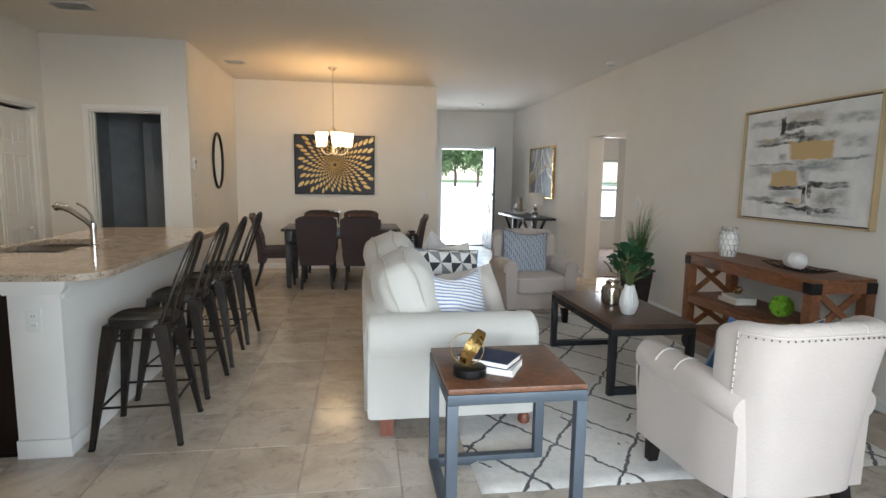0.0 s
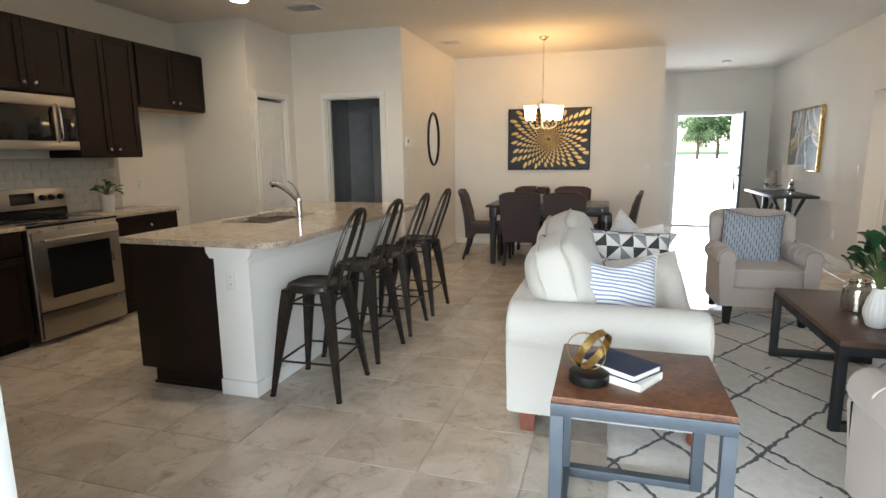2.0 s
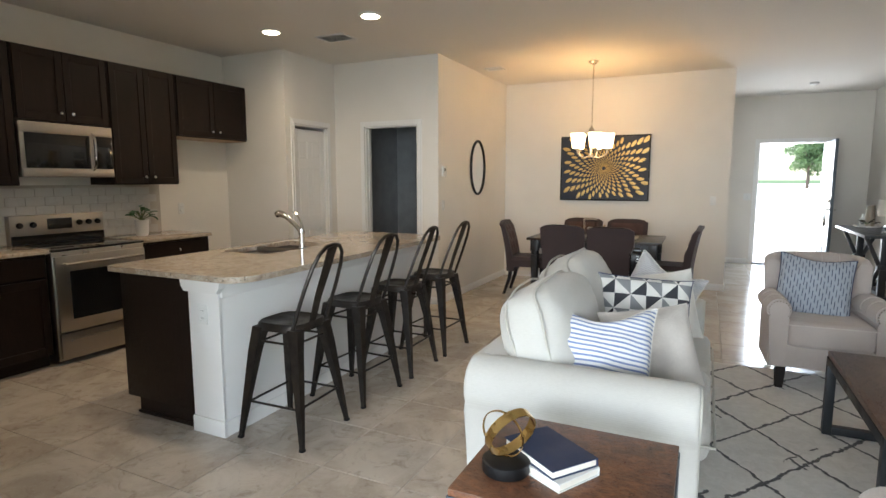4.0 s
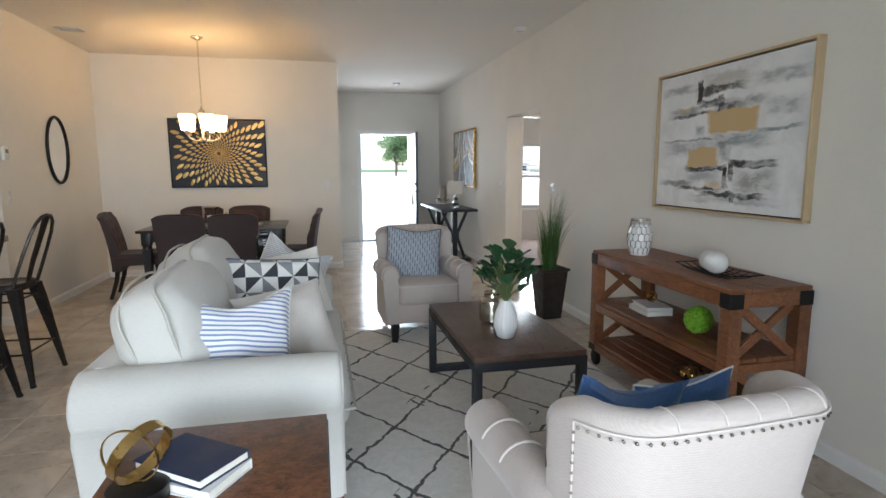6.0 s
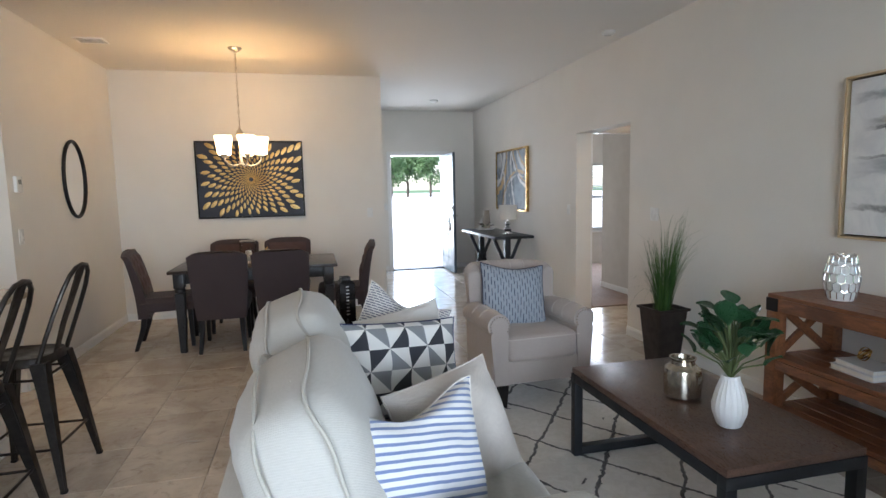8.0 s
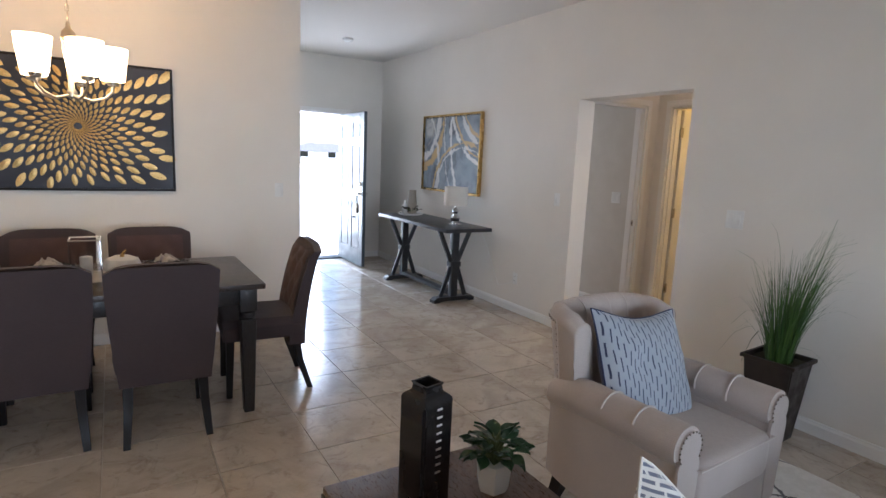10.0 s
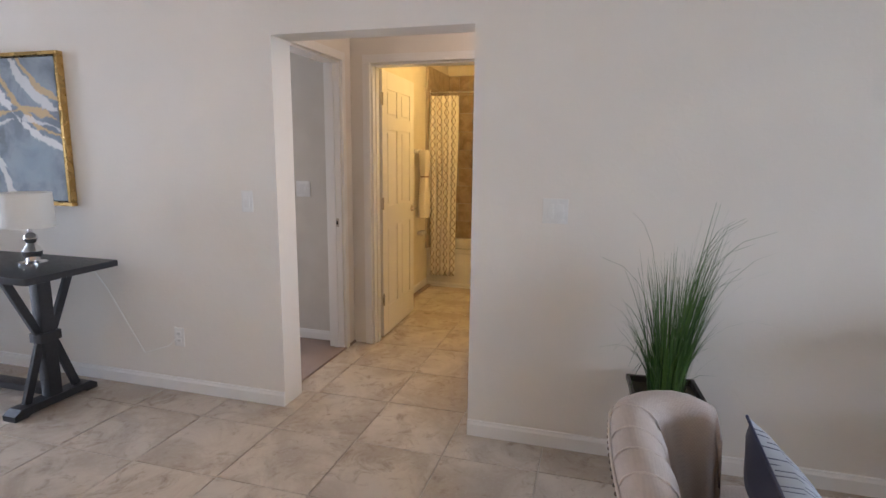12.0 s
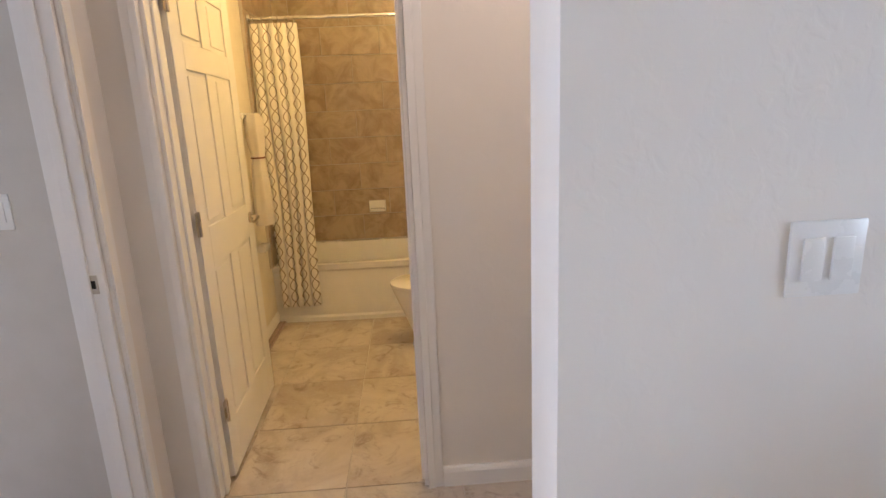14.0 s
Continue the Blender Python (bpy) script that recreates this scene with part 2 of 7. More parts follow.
GRASS = plain("grass_blade", (0.016, 0.062, 0.012), (0.090, 0.180, 0.034), 0.5, scale=4, bump=0.05)
STEM = plain("stem", (0.12, 0.16, 0.06), (0.09, 0.11, 0.04), 0.6)
POT = plain("bronze_pot", (0.045, 0.034, 0.030), (0.028, 0.022, 0.020), 0.45, 0.3, scale=12, bump=0.15)
SOIL = plain("soil_moss", (0.030, 0.026, 0.016), (0.05, 0.045, 0.02), 0.95, scale=40, bump=0.8)
NAVYBOOK = plain("navy_cloth", (0.014, 0.028, 0.075), (0.018, 0.034, 0.088), 0.6, grain=700, bump=0.2)
PAGES = plain("paper_pages", (0.76, 0.72, 0.64), (0.68, 0.63, 0.55), 0.85, bump=0.2)
WHITEBOOK = plain("white_cover", (0.74, 0.73, 0.71), (0.69, 0.68, 0.66), 0.5)
PLASTIC = plain("white_plastic", (0.80, 0.80, 0.78), (0.77, 0.77, 0.75), 0.3, bump=0.0)
BLUEFAB = fabric("blue_velvet", (0.050, 0.125, 0.300), (0.035, 0.090, 0.230), 900, 0.4)
NAVYFAB = fabric("navy_cotton", (0.018, 0.028, 0.085), (0.014, 0.022, 0.066), 900, 0.2)
TANFAB = fabric("stone_cotton", (0.52, 0.48, 0.43), (0.45, 0.41, 0.37), 900, 0.2)
WHITEFAB = fabric("ivory_cotton", (0.70, 0.68, 0.63), (0.64, 0.61, 0.56), 900, 0.2)
TOWEL = fabric("towel_cotton", (0.74, 0.70, 0.62), (0.68, 0.63, 0.55), 500, 0.4, 0.8)
CARPET = fabric("mauve_carpet", (0.33, 0.23, 0.19), (0.15, 0.105, 0.09), 260, 0.3, 1.0)
CONCRETE = plain("concrete", (0.70, 0.69, 0.67), (0.64, 0.63, 0.61), 0.85, scale=1.5, bump=0.3)
LAWN = plain("lawn", (0.055, 0.105, 0.030), (0.040, 0.080, 0.022), 0.9, scale=3, bump=0.8)
ROOF = plain("grey_shingle", (0.17, 0.17, 0.18), (0.12, 0.12, 0.13), 0.9, scale=4, bump=0.6)
STUCCO = plain("pale_stucco", (0.72, 0.71, 0.68), (0.66, 0.65, 0.62), 0.9, scale=3, bump=0.4)
BARK = plain("bark", (0.12, 0.09, 0.065), (0.07, 0.055, 0.04), 0.95, scale=12, bump=0.9)
BLACKVASE = plain("black_glaze", (0.012, 0.011, 0.012), (0.018, 0.016, 0.016), 0.22, bump=0.05)


def glass(name, colour=(1, 1, 1), rough=0.02):
    n = Nodes(name)
    return n.done(colour, rough, 0.0, Transmission_Weight=1.0, IOR=1.45)


GLASS = glass("clear_glass")
MERCURY = plain("mercury_glass", (0.66, 0.60, 0.50), (0.40, 0.36, 0.30), 0.16, 0.95, scale=22, bump=0.12, rough_var=0.1)
MIRROR = plain("mirror_silver", (0.86, 0.86, 0.86), (0.85, 0.85, 0.85), 0.03, 1.0, bump=0.0, rough_var=0.0)


def glowing(name, colour, strength, base=(0.8, 0.78, 0.72)):
    n = Nodes(name)
    n.p.inputs["Emission Color"].default_value = (*colour, 1)
    n.p.inputs["Emission Strength"].default_value = strength
    return n.done(base, 0.4)


SHADEGLOW = glowing("lit_frosted_glass", (1.0, 0.70, 0.36), 2.2)
CANGLOW = glowing("lit_downlight", (1.0, 0.86, 0.66), 9)


def striped(name, base, line, pitch, width, wobble=0.004, dash=0.0, axis=1, gap=0.06):
    """A cushion cloth with broken stripes across the given axis."""
    n = Nodes(name)
    v = n.coords()
    xyz = n.split(v)
    u, w = xyz[axis], xyz[0 if axis else 1]
    u = n.math("ADD", u, n.math("MULTIPLY", n.math("SUBTRACT", n.noise(v, 9, 3), 0.5), wobble * 2))
    f = n.math("ABSOLUTE", n.math("SUBTRACT", n.math("FRACT", n.math("DIVIDE", u, pitch)), 0.5))
    s = n.ramp(f, width - 0.04, width + 0.04, 1, 0)
    if dash:
        row = n.math("FLOOR", n.math("DIVIDE", u, pitch))
        g = n.math("FRACT", n.math("ADD", n.math("DIVIDE", w, dash), n.math("MULTIPLY", row, 0.37)))
        s = n.math("MULTIPLY", s, n.ramp(g, gap - 0.03, gap + 0.03))
    n.bump(n.math("ADD", s, n.math("MULTIPLY", n.noise(v, 300, 2), 0.6)), 0.3)
    col = n.mix(n.noise(v, 5, 3), base, tuple(c * 0.9 for c in base))
    return n.done(n.mix(s, col, line), 0.9, 0.0, Sheen_Weight=0.2)


BLUESTRIPE = striped("blue_striped_cotton", (0.70, 0.70, 0.69), (0.17, 0.22, 0.38), 0.021, 0.20, 0.003)
GREYDASH = striped("grey_dash_cotton", (0.70, 0.69, 0.66), (0.15, 0.16, 0.21), 0.0125, 0.24, 0.003, 0.032, 1, 0.14)
INKDASH = striped("ink_dash_cotton", (0.36, 0.40, 0.455), (0.030, 0.040, 0.085), 0.020, 0.12, 0.006, 0.085, 0, 0.34)

GEO = Nodes("pinwheel_print")
_v = GEO.coords()
_x, _y, _z = GEO.split(_v)
_px = GEO.math("SUBTRACT", GEO.math("FRACT", GEO.math("ADD", GEO.math("DIVIDE", _x, 0.17), 0.5)), 0.5)
_py = GEO.math("SUBTRACT", GEO.math("FRACT", GEO.math("ADD", GEO.math("DIVIDE", _y, 0.17), 0.5)), 0.5)
_ang = GEO.math("ARCTAN2", _py, _px)
_sec = GEO.math("FLOOR", GEO.math("DIVIDE", GEO.math("ADD", _ang, math.pi), math.pi / 4))
_odd = GEO.math("MODULO", _sec, 2)
_four = GEO.math("GREATER_THAN", GEO.math("MODULO", _sec, 4), 1.5)
_col = GEO.mix(_odd, (0.70, 0.69, 0.66), GEO.mix(_four, (0.035, 0.037, 0.045), (0.22, 0.23, 0.24)))
GEO.bump(GEO.noise(_v, 300, 2), 0.2)
GEO = GEO.done(_col, 0.85)

CURTAIN = Nodes("trellis_curtain")
_v = CURTAIN.coords()
_x, _y, _z = CURTAIN.split(_v)
_u = CURTAIN.math("ADD", CURTAIN.math("DIVIDE", _y, 0.075), CURTAIN.math("MULTIPLY", CURTAIN.math("SINE", CURTAIN.math("MULTIPLY", _z, 38)), 0.3))
_w = CURTAIN.math("SUBTRACT", CURTAIN.math("DIVIDE", _y, 0.075), CURTAIN.math("MULTIPLY", CURTAIN.math("SINE", CURTAIN.math("MULTIPLY", _z, 38)), 0.3))
_l = [CURTAIN.ramp(CURTAIN.math("ABSOLUTE", CURTAIN.math("SUBTRACT", CURTAIN.math("FRACT", q), 0.5)), 0.025, 0.06, 1, 0) for q in (_u, _w)]
CURTAIN.bump(CURTAIN.noise(_v, 200, 3), 0.2)
CURTAIN = CURTAIN.done(CURTAIN.mix(CURTAIN.math("MAXIMUM", *_l), (0.74, 0.71, 0.64), (0.27, 0.21, 0.14)), 0.8)

RUG = Nodes("trellis_rug")
_v = RUG.coords()
_n = RUG.noise(_v, 7, 4)
_n2 = RUG.noise(_v, 26, 3)
_x, _y, _z = RUG.split(_v)
_wob = RUG.math("ADD", RUG.math("MULTIPLY", RUG.math("SUBTRACT", _n, 0.5), 0.16), RUG.math("MULTIPLY", RUG.math("SUBTRACT", _n2, 0.5), 0.10))


def rug_line(sign, shift, width):
    q = RUG.math("ADD", RUG.math("ADD", RUG.math("DIVIDE", _x, 0.46), RUG.math("MULTIPLY", RUG.math("DIVIDE", _y, 0.62), sign)), shift)
    q = RUG.math("FRACT", RUG.math("ADD", q, RUG.math("MULTIPLY", _wob, sign)))
    return RUG.ramp(RUG.math("ABSOLUTE", RUG.math("SUBTRACT", q, 0.5)), width, width + 0.012, 1, 0)


_lines = RUG.math("MAXIMUM", rug_line(1.0, 0.0, 0.018), rug_line(-1.0, 0.0, 0.018))
_gate = RUG.math("MULTIPLY", RUG.ramp(RUG.noise(_v, 4.1, 1), 0.64, 0.66), 1.0)
_fork = RUG.math("MULTIPLY", RUG.math("MAXIMUM", rug_line(1.0, 0.2, 0.014), rug_line(-1.0, 0.2, 0.014)), _gate)
_ink = RUG.math("MAXIMUM", _lines, _fork)
_pile = RUG.noise(_v, 190, 3, 0.7)
_tuft = RUG.noise(_v, 22, 4, 0.6, 0.8)
RUG.bump(RUG.math("SUBTRACT", RUG.math("ADD", _pile, RUG.math("MULTIPLY", _tuft, 1.6)), RUG.math("MULTIPLY", _ink, 0.8)), 0.6, 0.004)
RUG = RUG.done(RUG.mix(_ink, RUG.mix(RUG.ramp(_tuft, 0.3, 0.7), (0.76, 0.735, 0.69), (0.66, 0.635, 0.585)), (0.050, 0.048, 0.050)), 0.95, 0.0, Sheen_Weight=0.3)


def painting(name, ground, marks, arcs=()):
    """Brushed marks on canvas. marks: (x, z, half width, half height, colour, strength, raggedness); arcs: (cx, cz, radius, half width, colour, strength)."""
    n = Nodes(name)
    v = n.coords()
    x, y, z = n.split(v)
    x = n.math("ADD", x, n.math("MULTIPLY", n.math("SUBTRACT", n.noise(v, 7, 5, 0.65), 0.5), 0.11))
    z = n.math("ADD", z, n.math("MULTIPLY", n.math("SUBTRACT", n.noise(n.vec("ADD", v, (3.7, 1.3, 5.1)), 9, 5, 0.65), 0.5), 0.075))
    thin = n.ramp(n.noise(n.vec("MULTIPLY", n.vec("ADD", v, (9.1, 2.2, 4.4)), (1, 1, 2.5)), 8, 5, 0.65), 0.36, 0.56, 0.45, 1.0)
    ragged = n.noise(n.vec("MULTIPLY", v, (3, 1, 16)), 2.6, 6, 0.65)
    cloud = n.noise(v, 5.5, 6, 0.6, 0.7)
    col = n.mix(n.ramp(cloud, 0.35, 0.68), ground[0], ground[1])
    for mx, mz, hx, hz, colour, strength, rag in marks:
        dx = n.math("DIVIDE", n.math("ABSOLUTE", n.math("SUBTRACT", x, mx)), hx)
        dz = n.math("DIVIDE", n.math("ABSOLUTE", n.math("SUBTRACT", z, mz)), hz)
        d = n.math("ADD", n.math("MAXIMUM", dx, dz), n.math("MULTIPLY", n.math("SUBTRACT", n.math("ADD", n.math("MULTIPLY", ragged, 0.6), n.math("MULTIPLY", cloud, 0.4)), 0.5), rag * 2.6 + 0.06))
        col = n.mix(n.ramp(d, max(0.0, 0.96 - rag * 2.2), 1.08, strength, 0) if rag < 0.07 else n.math("MULTIPLY", thin, n.ramp(d, max(0.0, 0.96 - rag * 2.2), 1.08, strength, 0)), col, colour)
    for cx, cz, r, w, colour, strength in arcs:
        d = n.math("ABSOLUTE", n.math("SUBTRACT", n.vec("LENGTH", n.vec("SUBTRACT", n.join(x, 0.0, z), (cx, 0, cz))), r))
        d = n.math("ADD", n.math("DIVIDE", d, w), n.math("MULTIPLY", n.math("SUBTRACT", cloud, 0.5), 5.0))
        col = n.mix(n.ramp(d, 0.6, 1.15, strength, 0), col, colour)
    n.bump(n.math("ADD", ragged, cloud), 0.35)
    return n.done(col, 0.5)


_bk, _gy, _lg, _gd, _tl, _wh = (0.010, 0.009, 0.010), (0.105, 0.105, 0.11), (0.32, 0.33, 0.35), (0.56, 0.38, 0.17), (0.17, 0.21, 0.23), (0.72, 0.71, 0.70)
_ol = (0.30, 0.27, 0.21)
STROKES = painting("stroke_painting", ((0.80, 0.795, 0.79), (0.68, 0.68, 0.69)), [
    (0.02, 0.335, 0.24, 0.055, _ol, 0.55, 0.25), (-0.40, 0.315, 0.20, 0.035, _lg, 0.9, 0.35), (0.42, 0.30, 0.22, 0.045, _lg, 0.9, 0.35), (-0.03, 0.285, 0.22, 0.025, _bk, 0.91, 0.19),
    (-0.205, 0.29, 0.022, 0.075, _bk, 1.00, 0.10), (-0.11, 0.213, 0.1, 0.031, _bk, 0.91, 0.19), (-0.02, 0.205, 0.025, 0.045, _bk, 0.96, 0.13), (-0.33, 0.185, 0.20, 0.032, _gy, 0.7, 0.3),
    (-0.34, 0.195, 0.09, 0.022, _gd, 0.6, 0.3), (-0.26, 0.155, 0.26, 0.012, _bk, 0.86, 0.17), (0.12, 0.195, 0.24, 0.032, _gy, 0.75, 0.3), (0.06, 0.18, 0.13, 0.025, _bk, 0.96, 0.21),
    (0.43, 0.14, 0.15, 0.06, _lg, 0.85, 0.35), (-0.19, 0.05, 0.05, 0.04, _tl, 0.7, 0.25), (0.14, -0.01, 0.29, 0.055, _tl, 0.8, 0.33), (0.42, 0.035, 0.18, 0.014, _tl, 0.85, 0.25),
    (0.08, 0.10, 0.20, 0.068, _gd, 0.97, 0.04), (0.305, 0.10, 0.03, 0.06, _wh, 0.85, 0.1), (-0.30, -0.05, 0.27, 0.06, _lg, 0.85, 0.36), (-0.28, 0.0, 0.28, 0.010, _gy, 0.75, 0.25),
    (0.02, -0.06, 0.04, 0.06, _gy, 0.7, 0.3), (0.05, -0.10, 0.05, 0.05, _tl, 0.75, 0.25), (-0.15, -0.105, 0.135, 0.055, _gd, 0.97, 0.05), (-0.14, -0.215, 0.19, 0.05, _lg, 0.8, 0.33),
    (-0.12, -0.172, 0.18, 0.017, _bk, 0.96, 0.15), (0.045, -0.23, 0.02, 0.07, _bk, 1.00, 0.10), (0.27, -0.24, 0.19, 0.09, _gy, 0.65, 0.36), (0.25, -0.15, 0.18, 0.02, _bk, 1.00, 0.13),
    (0.095, -0.2, 0.022, 0.055, _bk, 1.00, 0.12), (-0.38, -0.27, 0.20, 0.024, _gy, 0.75, 0.3), (-0.04, -0.268, 0.085, 0.028, _gd, 0.7, 0.25), (-0.18, -0.296, 0.22, 0.012, _bk, 0.91, 0.17),
    (0.10, -0.355, 0.40, 0.03, _lg, 0.8, 0.35), (0.09, -0.325, 0.28, 0.017, _bk, 0.98, 0.17), (0.12, -0.345, 0.022, 0.032, _bk, 1.00, 0.09)])
AGATE = painting("agate_painting", ((0.25, 0.30, 0.35), (0.13, 0.155, 0.19)), [
    (-0.46, 0.30, 0.12, 0.12, (0.56, 0.55, 0.54), 0.85, 0.2), (-0.30, -0.26, 0.07, 0.16, (0.035, 0.038, 0.05), 0.75, 0.25), (0.05, 0.29, 0.10, 0.12, (0.035, 0.038, 0.05), 0.85, 0.2),
    (0.12, -0.05, 0.05, 0.12, (0.04, 0.045, 0.06), 0.6, 0.25), (0.38, -0.18, 0.20, 0.16, (0.20, 0.27, 0.33), 0.7, 0.25), (-0.50, -0.15, 0.09, 0.10, (0.14, 0.22, 0.29), 0.8, 0.25)],
    [(-0.75, 0.42, 0.50, 0.050, _wh, 0.85), (-0.75, 0.42, 0.60, 0.048, _gd, 0.97), (-0.75, 0.42, 0.40, 0.022, (0.30, 0.28, 0.26), 0.8), (0.78, 0.64, 0.76, 0.026, _wh, 0.9), (0.78, 0.64, 0.70, 0.018, _gd, 0.9),
     (0.78, 0.64, 0.56, 0.026, _wh, 0.7), (0.78, 0.64, 0.50, 0.014, _gd, 0.8), (1.5, 0.25, 1.48, 0.026, _wh, 0.9), (1.5, 0.25, 1.62, 0.014, _wh, 0.55), (-1.3, -0.2, 1.06, 0.020, _wh, 0.75), (0.30, -0.56, 0.68, 0.020, _gd, 0.9), (0.30, -0.56, 0.63, 0.014, _wh, 0.7)])


# ---------------------------------------------------------------- mesh helpers
def mesh(name, bm, material, smooth=False, soft=38):
    bmesh.ops.recalc_face_normals(bm, faces=bm.faces[:])
    me = bpy.data.meshes.new(name)
    bm.to_mesh(me)
    bm.free()
    me.materials.append(material)
    if smooth:
        for p in me.polygons:
            p.use_smooth = True
        me.set_sharp_from_angle(angle=radians(soft))
    return me


def part(name, bm, material, parent, label="", smooth=True, soft=38):
    ob = new(name, mesh(name, bm, material, smooth, soft))
    ob.parent = parent
    return tagged(ob, label) if label else ob


def thing(name, label, category, at=(0, 0, 0), rz=0.0, group="", kind=""):
    ob = new(name)
    ob.empty_display_size = 0.1
    ob.matrix_world = pose(*at, 0, 0, rz)
    return tagged(ob, label, category, group, kind)


def box(x0, x1, y0, y1, z0, z1, bevel=0.0, bm=None, seg=2, turn=None):
    own = bmesh.new()
    bmesh.ops.create_cube(own, size=1)
    for v in own.verts:
        v.co = ((x0 + x1) / 2 + v.co.x * (x1 - x0), (y0 + y1) / 2 + v.co.y * (y1 - y0), (z0 + z1) / 2 + v.co.z * (z1 - z0))
    if bevel:
        bmesh.ops.bevel(own, geom=own.edges[:], offset=bevel, segments=seg, profile=0.6, affect="EDGES")
    if turn is not None:
        bmesh.ops.transform(own, matrix=turn, verts=own.verts[:])
    return merge(bm, own)


def merge(bm, own):
    if bm is None:
        return own
    me = bpy.data.meshes.new("tmp")
    own.to_mesh(me)
    own.free()
    bm.from_mesh(me)
    bpy.data.meshes.remove(me)
    return bm


def rings(bm, loops, cap=True, closed=False):
    """Skin a run of equal vertex loops."""
    made = [[bm.verts.new(p) for p in loop] for loop in loops]
    n = len(made[0])
    pairs = list(zip(made, made[1:])) + ([(made[-1], made[0])] if closed else [])
    for a, b in pairs:
        for i in range(n):
            bm.faces.new((a[i], a[(i + 1) % n], b[(i + 1) % n], b[i]))
    if cap and not closed:
        bm.faces.new(made[0][::-1])
        bm.faces.new(made[-1])
    return bm


def lathe(profile, seg=20, at=(0, 0, 0), bm=None, flute=0.0, flutes=0):
    bm = bm or bmesh.new()
    loops = []
    for r, z in profile:
        loop = []
        for i in range(seg):
            a = 2 * math.pi * i / seg
            q = max(r, 0.0006) * (1 + flute * math.cos(flutes * a))
            loop.append((at[0] + q * math.cos(a), at[1] + q * math.sin(a), at[2] + z))
        loops.append(loop)
    return rings(bm, loops)


def sweep(points, r, seg=8, bm=None, closed=False, flat=1.0):
    """A tube of radius r (a number or one for each point) along the points."""
    bm = bm or bmesh.new()
    pts = [Vector(p) for p in points]
    loops, side = [], None
    for i, p in enumerate(pts):
        a = pts[i - 1] if i or closed else pts[0]
        b = pts[(i + 1) % len(pts)] if i < len(pts) - 1 or closed else pts[-1]
        d = (b - a).normalized()
        if side is None:
            side = d.orthogonal().normalized()
        side = (side - d * side.dot(d)).normalized()
        up = d.cross(side)
        q = r[i] if isinstance(r, (list, tuple)) else r
        loops.append([p + side * (q * math.cos(2 * math.pi * k / seg)) + up * (q * flat * math.sin(2 * math.pi * k / seg)) for k in range(seg)])
    return rings(bm, loops, True, closed)


def taper(p0, p1, w0, w1, bm=None, bevel=0.0):
    """A square bar from p0 to p1 whose half widths go from w0 to w1."""
    own = bmesh.new()
    d = [(-1, -1), (1, -1), (1, 1), (-1, 1)]
    rings(own, [[(p[0] + i * w, p[1] + j * w, p[2]) for i, j in d] for p, w in ((p0, w0), (p1, w1))])
    if bevel:
        bmesh.ops.bevel(own, geom=own.edges[:], offset=bevel, segments=1, affect="EDGES")
    return merge(bm, own)


def extrude(outline, axis, a, b, bm=None, bevel=0.0, seg=2):
    """A flat outline, pulled along an axis from a to b. axis 0: outline is (y, z); 1: (x, z); 2: (x, y)."""
    own = bmesh.new()

    def at(p, c):
        return ((c, p[0], p[1]), (p[0], c, p[1]), (p[0], p[1], c))[axis]

    rings(own, [[at(p, c) for p in outline] for c in (a, b)])
    if bevel:
        caps = [f for f in own.faces if len(f.verts) > 4]
        edges = {e for f in caps for e in f.edges}
        bmesh.ops.bevel(own, geom=list(edges), offset=bevel, segments=seg, profile=0.6, affect="EDGES")
    return merge(bm, own)


def cushion(w, d, h, puff=0.55, sag=0.0, n=14, seed=0, ears=0.06, sides=(1, -1)):
    """A soft pad, w by d, h thick, pinched at its seam, with slightly pulled corners."""
    bm = bmesh.new()
    grid = {}
    for s in sides:
        for i in range(n + 1):
            for j in range(n + 1):
                edge = i in (0, n) or j in (0, n)
                if s != sides[0] and edge:
                    grid[s, i, j] = grid[sides[0], i, j]
                    continue
                u, v = 2 * i / n - 1, 2 * j / n - 1
                t = max(0.0, (1 - abs(u) ** 2.6) * (1 - abs(v) ** 2.6)) ** puff
                c = 1 - ears * (1 - abs(v)) ** 0 * (1 - abs(u) ** 3) * abs(v) ** 4
                e = 1 - ears * (1 - abs(v) ** 3) * abs(u) ** 4
                wr = noise.noise(Vector((u * 2.2 + seed, v * 2.2, s * 3 + seed * 0.7))) * 0.16 * h * (0.3 + t)
                grid[s, i, j] = bm.verts.new((u * w / 2 * e, v * d / 2 * c - sag * (1 - u * u) ** 2 * max(v, 0) ** 1.5, s * h / 2 * t + wr * t))
    for s in sides:
        for i in range(n):
            for j in range(n):
                q = [grid[s, i, j], grid[s, i + 1, j], grid[s, i + 1, j + 1], grid[s, i, j + 1]]
                bm.faces.new(q if s > 0 else q[::-1])
    return bm


